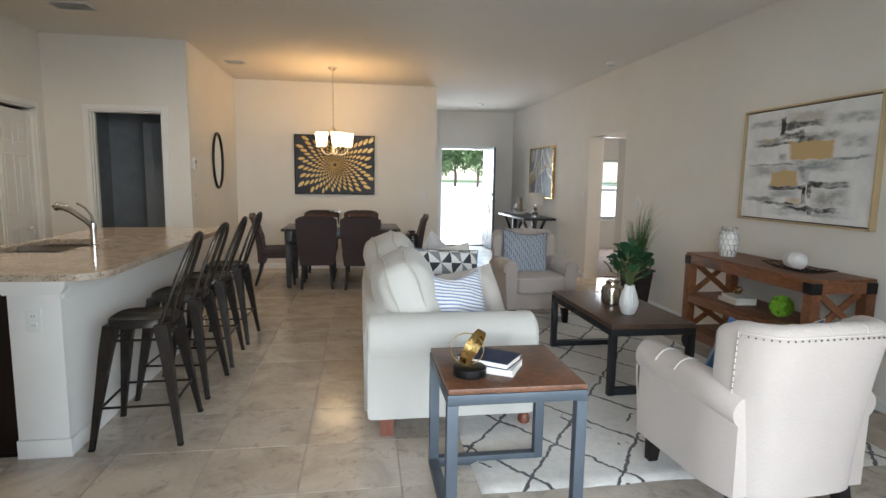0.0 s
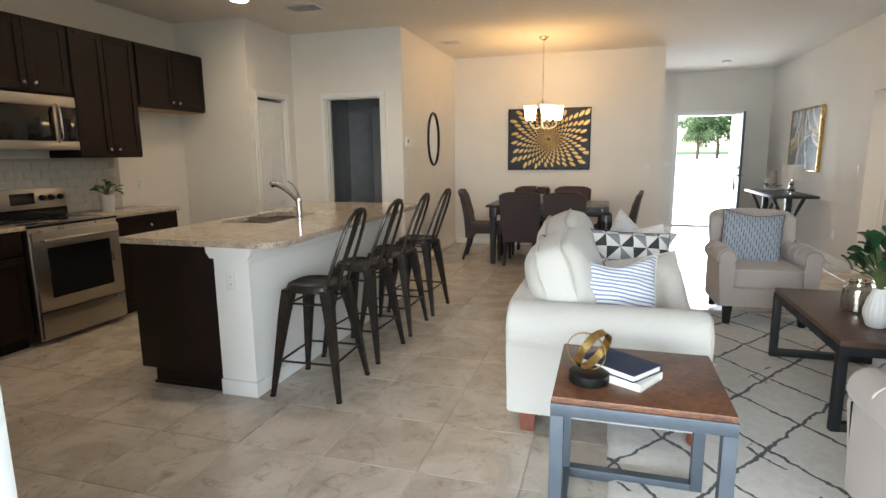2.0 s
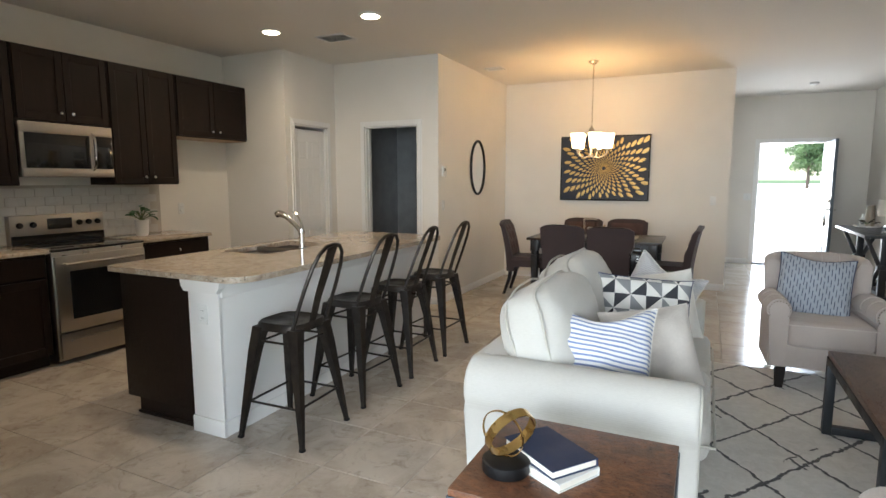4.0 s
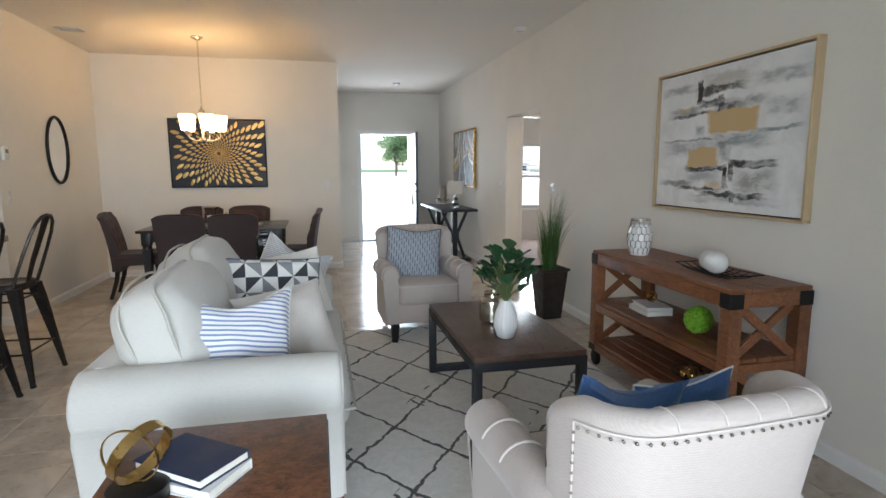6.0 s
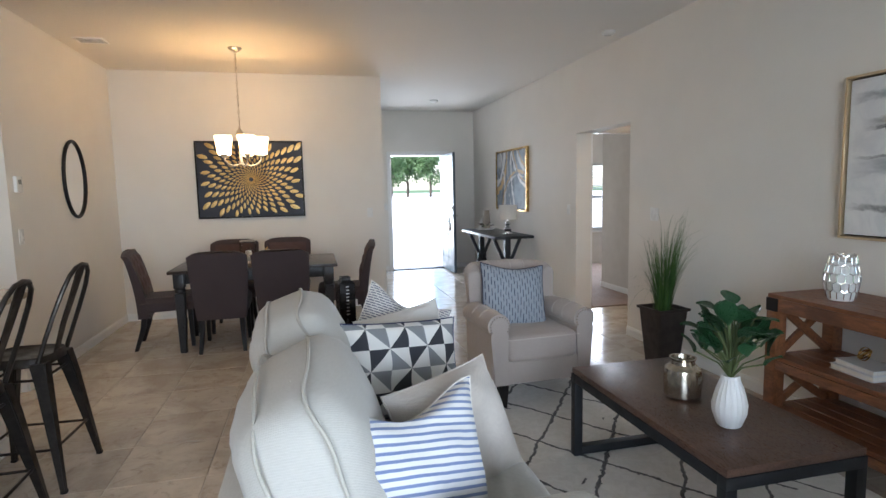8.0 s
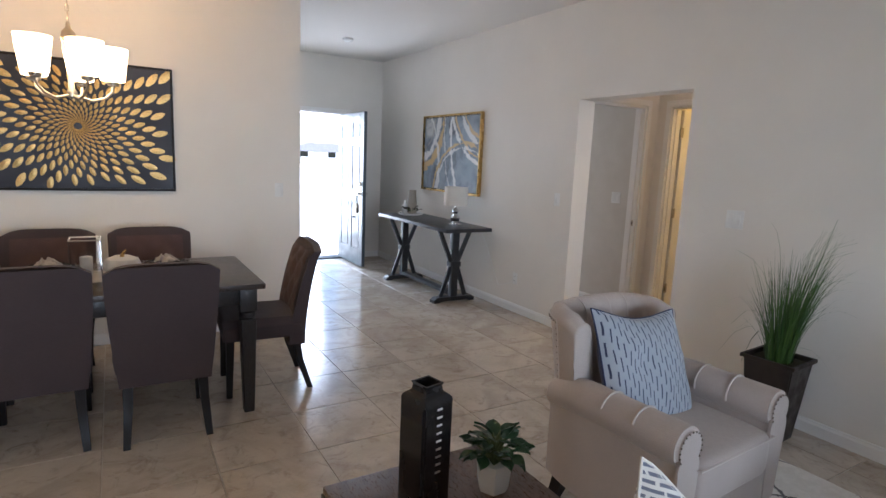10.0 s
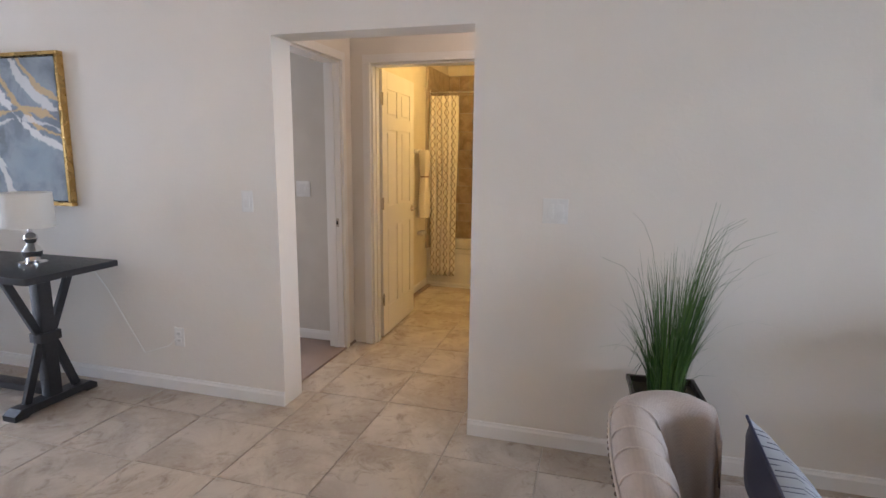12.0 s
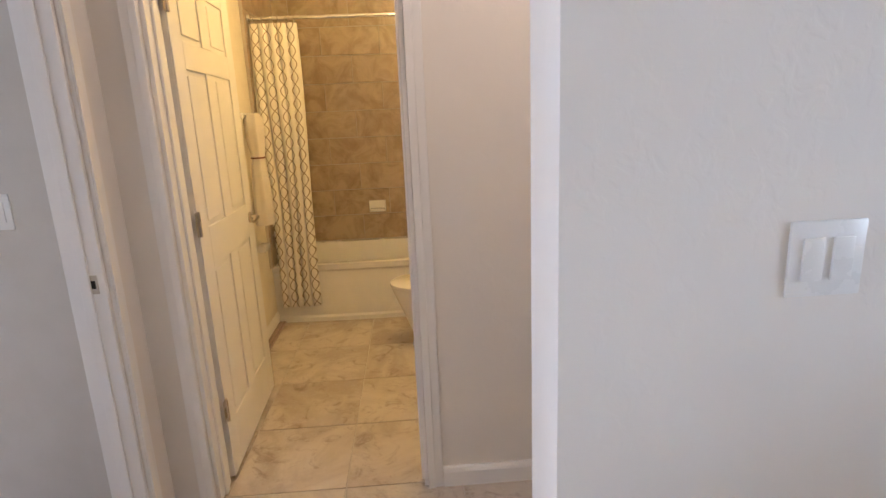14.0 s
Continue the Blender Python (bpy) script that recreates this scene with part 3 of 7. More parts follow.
def block(w, d, h, e=0.32, seed=0, wrinkle=0.012, nu=28, nv=16):
    """A full box cushion with soft rounded sides and loose wrinkles."""

    def pw(c):
        return math.copysign(abs(c) ** e, c)

    bm = bmesh.new()
    loops = []
    for j in range(nv + 1):
        b = -math.pi / 2 + math.pi * min(max(j / nv, 0.012), 0.988)
        loop = []
        for i in range(nu):
            a = 2 * math.pi * i / nu
            p = Vector((w / 2 * pw(math.cos(b)) * pw(math.cos(a)), d / 2 * pw(math.cos(b)) * pw(math.sin(a)), h / 2 * (0.86 * pw(math.sin(b)) + 0.14 * math.sin(b) * (1 + math.cos(b)))))
            q = noise.noise(Vector((p.x * 4 + seed, p.y * 4, p.z * 4))) + 0.6 * noise.noise(Vector((p.x * 11, p.y * 7 + seed, p.z * 11)))
            bulge = 0.10 * (1 - (2 * p.x / w) ** 2) * (1 - (2 * p.y / d) ** 2)
            loop.append(p * (1 + wrinkle * q * 3) + Vector((0, 0, math.copysign(bulge * h, p.z))))
        loops.append(loop)
    return rings(bm, loops)


def cushion_seam(w, d, r, ears=0.06, n=18, sag=0.0):
    pts = []
    for k in range(4 * n):
        side, f = divmod(k, n)
        t = 2 * f / n - 1
        u, v = ((t, -1), (1, t), (-t, 1), (-1, -t))[side]
        pts.append((u * w / 2 * (1 - ears * (1 - abs(v) ** 3) * abs(u) ** 4), v * d / 2 * (1 - ears * (1 - abs(u) ** 3) * abs(v) ** 4) - sag * (1 - u * u) ** 2 * max(v, 0) ** 1.5, 0))
    return sweep(pts, r, 6, closed=True)


def moved(bm, m):
    bmesh.ops.transform(bm, matrix=m, verts=bm.verts[:])
    return bm


def structure(name, bm, material, label, category):
    return tagged(new(name, mesh(name, bm, material)), label, category, "", "structure")


def wall(name, x0, x1, y0, y1, z0=0.0, z1=2.825, material=None, label="off-white textured painted wall"):
    return structure(name, box(x0, x1, y0, y1, z0, z1), material or WALL, label, "wall")


# ---------------------------------------------------------------- plan
EAST, NORTH, WEST, SOUTH = 3.59, 8.80, -3.76, 1.17
FRONT, FOYER, KNEE, PANTRY, PANTRY_S = 11.66, 1.55, -1.46, -2.87, 5.60
KITCHEN_N, CEIL_Z = 6.50, 2.825
OPEN0, OPEN1, OPEN_Z, EAST_T = 6.57, 7.645, 2.03, 0.18

structure("floor", box(-3.9, 8.0, 1.0, 11.9, -0.12, -0.004), GROUT, "sand-coloured grout bed under the floor tiles", "floor")
structure("ceiling", box(-3.9, 8.0, 1.0, 11.9, CEIL_Z, CEIL_Z + 0.15), CEIL, "off-white textured ceiling", "ceiling")

wall("wall_east_1", EAST, EAST + EAST_T, 1.0, OPEN0)
wall("wall_east_2", EAST, EAST + EAST_T, OPEN1, FRONT)
wall("wall_east_3", EAST, EAST + EAST_T, OPEN0, OPEN1, OPEN_Z)
wall("wall_north", KNEE - 0.13, FOYER, NORTH, NORTH + 0.13)
wall("wall_foyer", FOYER - 0.13, FOYER, NORTH + 0.13, FRONT)
wall("wall_knee", KNEE - 0.13, KNEE, KITCHEN_N + 0.12, NORTH)
wall("wall_kitchen_1", PANTRY, -2.44, KITCHEN_N, KITCHEN_N + 0.12)
wall("wall_kitchen_2", -1.725, KNEE, KITCHEN_N, KITCHEN_N + 0.12)
wall("wall_kitchen_3", -2.44, -1.725, KITCHEN_N, KITCHEN_N + 0.12, 2.07)
wall("wall_pantry_1", PANTRY - 0.12, PANTRY, PANTRY_S, 5.74)
wall("wall_pantry_2", PANTRY - 0.12, PANTRY, 6.32, KITCHEN_N + 0.12)
wall("wall_pantry_3", PANTRY - 0.12, PANTRY, 5.74, 6.32, 2.06)
wall("wall_pantry_4", WEST, PANTRY - 0.12, PANTRY_S, PANTRY_S + 0.12)
wall("wall_west", WEST - 0.14, WEST, 1.0, 6.62)
wall("wall_pantry_5", WEST, PANTRY - 0.12, 6.5, 6.62)
SLIDE0, SLIDE1, SLIDE_Z = -0.42, 2.45, 2.42
wall("wall_south_1", WEST, SLIDE0, 1.0, SOUTH)
wall("wall_south_2", SLIDE1, EAST, 1.0, SOUTH)
wall("wall_south_3", SLIDE0, SLIDE1, 1.0, SOUTH, SLIDE_Z)
ED0, ED1, ED_Z = 2.05, 3.06, 2.06
wall("wall_front_1", FOYER - 0.13, ED0, FRONT, FRONT + 0.2)
wall("wall_front_2", ED1, EAST + EAST_T, FRONT, FRONT + 0.2)
wall("wall_front_3", ED0, ED1, FRONT, FRONT + 0.2, ED_Z)
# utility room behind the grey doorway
wall("wall_utility_1", -2.87, KNEE - 0.13, 8.0, 8.1, material=GARAGE, label="plain grey wall of the utility room")
wall("wall_utility_2", -2.97, -2.87, 6.62, 8.0, material=GARAGE, label="plain grey wall of the utility room")
# little hall, bathroom and bedroom
HALL_N, HALL_E = 7.74, 4.72
BD0, BD1 = 3.832, 4.556
BA0, BA1 = 6.77, 7.585
wall("wall_hall_1", EAST + EAST_T, BD0, HALL_N, HALL_N + 0.12)
wall("wall_hall_2", BD1, HALL_E, HALL_N, HALL_N + 0.12)
wall("wall_hall_3", BD0, BD1, HALL_N, HALL_N + 0.12, 2.06)
wall("wall_hall_4", HALL_E, HALL_E + 0.12, 5.5, BA0)
wall("wall_hall_5", HALL_E, HALL_E + 0.12, BA1, HALL_N + 0.12)
wall("wall_hall_6", HALL_E, HALL_E + 0.12, BA0, BA1, 2.06)
wall("wall_hall_7", EAST + EAST_T, HALL_E, 5.4, 5.5)
wall("wall_bath_1", HALL_E + 0.12, 7.6, 7.79, 7.91, material=BATHWALL, label="cream painted bathroom wall")
wall("wall_bath_2", HALL_E + 0.12, 7.6, 6.14, 6.26, material=BATHWALL, label="cream painted bathroom wall")
wall("wall_bath_3", 7.48, 7.6, 6.26, 7.79, material=BATHWALL, label="cream painted bathroom wall")
wall("wall_bedroom_1", 4.66, 4.72, HALL_N + 0.12, 8.95, material=BEDWALL, label="taupe painted bedroom wall")
wall("wall_bedroom_2", 4.72, 7.6, 8.85, 8.95, material=BEDWALL, label="taupe painted bedroom wall")
wall("wall_bedroom_3", 7.5, 7.6, 8.95, 11.1, material=BEDWALL, label="taupe painted bedroom wall")
BW0, BW1, BWZ0, BWZ1 = 5.02, 6.1, 0.62, 1.86
wall("wall_bedroom_4", EAST + EAST_T, BW0, 11.1, 11.25, material=BEDWALL, label="taupe painted bedroom wall")
wall("wall_bedroom_5", BW1, 7.6, 11.1, 11.25, material=BEDWALL, label="taupe painted bedroom wall")
wall("wall_bedroom_6", BW0, BW1, 11.1, 11.25, 0, BWZ0, BEDWALL, "taupe painted bedroom wall")
wall("wall_bedroom_7", BW0, BW1, 11.1, 11.25, BWZ1, 2.825, BEDWALL, "taupe painted bedroom wall")
structure("carpet", box(3.78, 7.5, 7.73, 11.1, -0.003, 0.012), CARPET, "mauve brown bedroom carpet", "carpet")


def baseboard(x0, y0, x1, y1):
    """A moulded skirting from one corner to the next; the room lies to the left of the way."""
    d = Vector((x1 - x0, y1 - y0, 0))
    n = Vector((-d.y, d.x, 0)).normalized()
    bm = bmesh.new()
    prof = [(0, 0), (0.014, 0), (0.014, 0.062), (0.009, 0.072), (0.007, 0.082), (0, 0.084)]
    rings(bm, [[Vector((px, py, 0)) + n * a + Vector((0, 0, b)) for a, b in prof] for px, py in ((x0, y0), (x1, y1))])
    structure("baseboard", bm, TRIM, "white moulded baseboard", "baseboard")


for run in ((EAST, SOUTH, EAST, OPEN0), (EAST, OPEN1, EAST, FRONT), (FOYER, NORTH, KNEE, NORTH), (FOYER, FRONT, FOYER, NORTH), (KNEE, NORTH, KNEE, KITCHEN_N), (EAST, FRONT, ED1 + 0.07, FRONT),
            (ED0 - 0.07, FRONT, FOYER, FRONT), (HALL_E, 5.5, HALL_E, BA0 - 0.06), (4.66, 7.81, 4.66, 8.95), (WEST, 2.3, WEST, SOUTH), (WEST, SOUTH, SLIDE0, SOUTH), (SLIDE1, SOUTH, EAST, SOUTH),
            (7.0, 7.79, 4.84, 7.79), (4.84, 6.26, 6.6, 6.26), (WEST, PANTRY_S, WEST, 4.83), (PANTRY, PANTRY_S, WEST, PANTRY_S), (KNEE, KITCHEN_N, -1.66, KITCHEN_N), (-2.5, KITCHEN_N, PANTRY, KITCHEN_N)):
    baseboard(*run)


def casing(name, axis, plane, a0, a1, top, out, depth, label="white painted door casing"):
    """A moulded door frame: axis 0 for a wall along x, 1 for a wall along y; out: the side on which the moulding stands."""
    ob = tagged(new(name), label, "door frame", "", "structure")

    def bar(nm, u0, u1, z0, z1, w0, w1):
        b = box(u0, u1, w0, w1, z0, z1, 0.003) if axis == 0 else box(w0, w1, u0, u1, z0, z1, 0.003)
        part(nm, b, TRIM, ob, smooth=False)

    for s, e in ((a0 - 0.058, a0), (a1, a1 + 0.058)):
        bar("upright", s, e, 0, top, *sorted((plane, plane + out * 0.012)))
        inner = (s + 0.03, e) if e == a0 else (s, e - 0.03)
        bar("bead", *inner, 0, top, *sorted((plane + out * 0.0125, plane + out * 0.019)))
    bar("head", a0 - 0.058, a1 + 0.058, top + 0.0005, top + 0.058, *sorted((plane, plane + out * 0.012)))
    bar("head_bead", a0 - 0.028, a1 + 0.028, top + 0.001, top + 0.03, *sorted((plane + out * 0.0125, plane + out * 0.019)))
    for u0, u1 in ((a0 + 0.0005, a0 + 0.016), (a1 - 0.016, a1 - 0.0005)):
        bar("jamb", u0, u1, 0, top - 0.017, *sorted((plane - out * 0.002, plane - out * depth)))
        m = plane - out * depth * 0.5
        c = (u1, u1 + 0.01) if u0 < (a0 + a1) / 2 else (u0 - 0.01, u0)
        bar("stop", *c, 0, top - 0.018, m - 0.016, m + 0.016)
    bar("jamb_head", a0 + 0.001, a1 - 0.001, top - 0.016, top - 0.0005, *sorted((plane - out * 0.002, plane - out * depth)))
    return ob


casing("door_frame_1", 0, HALL_N, BD0, BD1, 2.06, -1, 0.118)
casing("door_frame_2", 1, HALL_E, BA0, BA1, 2.06, -1, 0.118)
casing("door_frame_3", 0, KITCHEN_N, -2.44, -1.725, 2.07, -1, 0.118)
casing("door_frame_4", 1, PANTRY, 5.74, 6.32, 2.06, 1, 0.118)
casing("door_frame_5", 0, FRONT, ED0, ED1, ED_Z, -1, 0.198)


def panel_door(name, w, h, th, material, label, both=True):
    """A six-panel door standing on x 0..w, y 0..th, hinged at x = 0."""
    ob = thing(name, label, "door", kind="structure")
    st, mid = 0.11 * w / 0.8, w / 2
    rails = [0.0, 0.22, 0.86, 1.02, 1.60, 1.70, 1.90, 2.03]
    rails = [r * h / 2.03 for r in rails]
    bm = box(0, w, 0.008, th - 0.008, 0, h)
    for y0, y1 in ((0, 0.0078), (th - 0.0078, th)):
        for x0, x1 in ((0, st), (w - st, w)):
            box(x0, x1, y0, y1, 0, h, 0.002, bm, 1)
        for z0, z1 in ((rails[0], rails[1]), (rails[2], rails[3]), (rails[4], rails[5]), (rails[6], rails[7])):
            box(st + 0.0002, w - st - 0.0002, y0, y1, z0, z1, 0.002, bm, 1)
        for z0, z1 in ((rails[1], rails[2]), (rails[3], rails[4]), (rails[5], rails[6])):
            box(mid - st / 2, mid + st / 2, y0, y1, z0 + 0.0002, z1 - 0.0002, 0.002, bm, 1)
    part("door_leaf", bm, material, ob, smooth=False)
    for z0, z1 in ((rails[1], rails[2]), (rails[3], rails[4]), (rails[5], rails[6])):
        for x0, x1 in ((st, mid - st / 2), (mid + st / 2, w - st)):
            for y0, y1 in ((0.002, 0.0079), (th - 0.0079, th - 0.002)):
                part("panel", box(x0 + 0.02, x1 - 0.02, y0, y1, z0 + 0.02, z1 - 0.02, 0.0025, seg=1), material, ob, smooth=False)
    return ob


def lever(parent, x, z, th, way, material):
    for s, y in ((-1, 0.0), (1, th)):
        bm = moved(lathe([(0.027, 0), (0.027, 0.006), (0.012, 0.010), (0.011, 0.045)], 16), Matrix.Translation((x, y, z)) @ Matrix.Rotation(radians(-90 * s), 4, "X"))
        sweep([(x, y + s * 0.042, z), (x + way * 0.05, y + s * 0.046, z + 0.004), (x + way * 0.11, y + s * 0.044, z - 0.004)], 0.008, 8, bm)
        part("lever_handle", bm, material, parent, "metal lever handle")


def hinge(parent, x, y, z):
    bm = box(x - 0.024, x + 0.022, y - 0.003, y, z - 0.045, z + 0.045, 0.002)
    sweep([(x, y - 0.006, z - 0.046), (x, y - 0.006, z + 0.046)], 0.006, 8, bm)
    part("hinge", bm, NICKEL, parent, "satin nickel hinge")


bath_door = panel_door("bathroom_door", 0.79, 2.03, 0.035, TRIM, "white six-panel bathroom door standing open against the wall")
bath_door.matrix_world = pose(4.862, 7.556, 0.012, 0, 0, 2.0)
lever(bath_door, 0.72, 0.95, 0.035, -1, NICKEL)
for hz in (0.30, 1.05, 1.82):
    hinge(bath_door, -0.004, 0.0, hz)
DOORBLUE = plain("front_door_paint", (0.10, 0.125, 0.145), (0.09, 0.115, 0.132), 0.4, bump=0.02)
entry_door = panel_door("front_door", 0.90, 2.03, 0.044, DOORBLUE, "pale blue-grey six-panel front door standing wide open")
entry_door.matrix_world = pose(2.975, 11.74, 0.02, 0, 0, -90)
bm = moved(lathe([(0.03, 0), (0.03, 0.012), (0.022, 0.02), (0.022, 0.03)], 16), Matrix.Translation((0.83, 0, 1.10)) @ Matrix.Rotation(radians(90), 4, "X"))
part("deadbolt", bm, NICKEL, entry_door, "satin nickel deadbolt")
lever(entry_door, 0.83, 0.97, 0.044, -1, NICKEL)
lock = part("lock_box", box(0.79, 0.86, -0.075, -0.03, 0.72, 0.84, 0.006), NICKEL, entry_door, "hanging metal key lock box")
part("shackle", sweep([(0.805, -0.052, 0.84), (0.805, -0.052, 0.93), (0.825, -0.052, 0.95), (0.845, -0.052, 0.93), (0.845, -0.052, 0.84)], 0.005, 8), NICKEL, lock)
part("key_cover", box(0.795, 0.855, -0.11, -0.078, 0.66, 0.675, 0.004), IRON, lock, "open black lock box lid")
structure("threshold", box(ED0, ED1, FRONT - 0.02, FRONT + 0.2, -0.003, 0.016, 0.004), IRON, "dark metal door threshold", "threshold")
pantry_door = panel_door("pantry_door", 0.54, 2.0, 0.035, TRIM, "white panelled pantry door, closed")
pantry_door.matrix_world = pose(PANTRY - 0.03, 5.76, 0.012, 0, 0, 90)
part("knob", moved(lathe([(0.012, 0), (0.009, 0.012), (0.017, 0.02), (0.014, 0.032), (0.004, 0.035)], 12), Matrix.Translation((0.40, -0.002, 0.85)) @ Matrix.Rotation(radians(90), 4, "X")), PLASTIC, pantry_door)
util_door = panel_door("utility_door", 0.70, 2.03, 0.035, GARDOOR, "dark grey utility door ajar behind the kitchen doorway")
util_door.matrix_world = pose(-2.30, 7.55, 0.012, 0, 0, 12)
lever(util_door, 0.62, 0.95, 0.035, -1, IRON)
for nm, x, y, z in (("strike_plate", BD1 - 0.0162, HALL_N + 0.036, 0.945),):
    t = thing(nm, "small dark metal strike plate on the door jamb", "strike plate", (x, y, z))
    part("plate", box(-0.002, 0.0, -0.014, 0.014, -0.03, 0.03, 0.0008, seg=1), NICKEL, t)
    part("latch_hole", box(-0.0025, -0.0021, -0.007, 0.007, -0.013, 0.013), IRON, t)

# sliding patio door: frame and the panel pushed to one side
slider = tagged(new("patio_door"), "white vinyl sliding patio door, pushed open", "door", "", "structure")
for i in range(5):
    part("track_rib", box(SLIDE0 + 0.0, SLIDE0 + 0.05 - 0.008 * (i % 2), 1.0 + 0.034 * i + 0.001, 1.0 + 0.034 * i + 0.033, 0.02, SLIDE_Z - 0.02, 0.003), PLASTIC, slider)
part("jamb", box(SLIDE1 - 0.05, SLIDE1, 1.0, 1.17, 0.02, SLIDE_Z - 0.02, 0.003), PLASTIC, slider)
part("head", box(SLIDE0, SLIDE1, 1.0, 1.17, SLIDE_Z - 0.018, SLIDE_Z - 0.001, 0.003), PLASTIC, slider)
part("sill", box(SLIDE0, SLIDE1, 1.0, 1.17, 0.0, 0.018, 0.004), PLASTIC, slider)

# bedroom window with blinds
win = tagged(new("window_1"), "white window with horizontal blinds, half raised slats", "window", "", "structure")
for a in ((BW0, BW0 + 0.05, BWZ0, BWZ1), (BW1 - 0.05, BW1, BWZ0, BWZ1), (BW0 + 0.05, BW1 - 0.05, BWZ0, BWZ0 + 0.05), (BW0 + 0.05, BW1 - 0.05, BWZ1 - 0.05, BWZ1), (BW0 + 0.05, BW1 - 0.05, 1.22, 1.27)):
    part("window_frame", box(a[0], a[1], 11.15, 11.20, a[2], a[3], 0.003), PLASTIC, win)
for z0, z1 in ((BWZ0 + 0.05, 1.22), (1.27, BWZ1 - 0.05)):
    part("pane", box(BW0 + 0.05, BW1 - 0.05, 11.172, 11.178, z0, z1), GLASS, win).visible_shadow = False
part("window_sill", box(BW0 - 0.03, BW1 + 0.03, 11.06, 11.15, BWZ0 - 0.03, BWZ0, 0.004), TRIM, win)
slat = mesh("slat", box(BW0 + 0.02, BW1 - 0.02, -0.022, 0.022, -0.0015, 0.0015, turn=Matrix.Rotation(radians(18), 4, "X")), PLASTIC)
for i in range(25):
    s = new("slat", slat)
    s.parent, s.location = win, (0, 11.125, BWZ0 + 0.06 + i * 0.048)

# outdoors
structure("ground", box(-2000, 2000, -2000, 2000, -0.4, -0.14), LAWN, "green lawn out to the distance", "ground")
structure("driveway", box(-40, 90, 11.87, 240, -0.14, -0.02), CONCRETE, "pale sunlit concrete drive and street", "road")
# unseen slab added to keep overhead sky light off the near chair
structure("patio_roof", box(-4, 5, -2.3, 0.998, 2.62, 2.75), STUCCO, "unseen pale slab added over the patio to block sky light", "ceiling")
structure("patio", box(-4, 5, -4, 1.0, -0.14, -0.02), CONCRETE, "pale concrete patio slab", "patio")


def house(x, y, w, d, h):
    ob = thing("house", "pale stucco house across the street with a grey shingle roof", "house", (x, y, 0))
    part("wall", box(0, w, 0, d, -0.2, h, 0.02, seg=1), STUCCO, ob)
    bm = bmesh.new()
    o = 0.5
    base = [bm.verts.new(p) for p in ((-o, -o, h), (w + o, -o, h), (w + o, d + o, h), (-o, d + o, h))]
    r0, r1 = bm.verts.new((d / 2, d / 2, h + d * 0.22)), bm.verts.new((w - d / 2, d / 2, h + d * 0.22))
    bm.faces.new((base[0], base[1], r1, r0)), bm.faces.new((base[2], base[3], r0, r1))
    bm.faces.new((base[1], base[2], r1)), bm.faces.new((base[3], base[0], r0)), bm.faces.new(base[::-1])
    part("roof", bm, ROOF, ob, smooth=False)
    for i in range(3):
        wx = 1.2 + i * (w - 3.2) / 2
        pw = part("window", box(wx, wx + 1.5, -0.05, 0.02, 1.0, 2.1, 0.02, seg=1), PLASTIC, ob)
        part("pane", box(wx + 0.08, wx + 1.42, -0.06, -0.045, 1.08, 2.02), BLACKGLASS, pw)
    return ob


house(26.5, 98, 13, 7, 2.0)


def tree(x, y, h, r, seed):
    rnd = random.Random(seed)
    ob = thing("tree", "leafy green broadleaf tree across the street", "tree", (x, y, -0.1))
    bm = sweep([(0, 0, 0), (0.1, 0, h * 0.25), (0.0, 0.1, h * 0.5), (0.1, 0.1, h * 0.8)], [0.04 * h, 0.035 * h, 0.025 * h, 0.008 * h], 10)
    for k in range(9):
        a, z = k * 2.4, h * (0.3 + 0.05 * k)
        sweep([(0.05, 0.05, z), (math.cos(a) * r * 0.4, math.sin(a) * r * 0.4, z + r * 0.3), (math.cos(a) * r * 0.8, math.sin(a) * r * 0.8, z + r * 0.5)], [0.07, 0.05, 0.02], 6, bm)
    part("trunk", bm, BARK, ob)
    bm = bmesh.new()
    for k in range(2600):
        c = k % 26
        crnd = random.Random(seed * 97 + c)
        ca, cz, cr = crnd.uniform(0, 6.3), crnd.uniform(-0.5, 0.75), crnd.uniform(0.2, 0.8) * r
        cx, cy, cz = math.cos(ca) * cr, math.sin(ca) * cr, h * 0.68 + cz * r
        d = Vector((rnd.gauss(0, 1), rnd.gauss(0, 1), rnd.gauss(0, 0.8)))
        p = Vector((cx, cy, cz)) + d.normalized() * r * 0.32 * rnd.random() ** 0.4
        s = rnd.uniform(0.05, 0.10) * r
        q = Euler((rnd.uniform(0, 6), rnd.uniform(0, 6), rnd.uniform(0, 6))).to_matrix()
        bm.faces.new([bm.verts.new(p + q @ Vector(e) * s) for e in ((-1, 0, 0), (0, -0.5, 0.1), (1, 0, 0), (0, 0.5, 0.1))])
    tagged(part("crown", bm, CROWN, ob, smooth=False), "many small leaves")


tree(16.5, 112, 7.4, 3.6, 3)
tree(20.5, 116, 8.2, 4.2, 5)
tree(24.5, 112, 7.6, 3.8, 8)


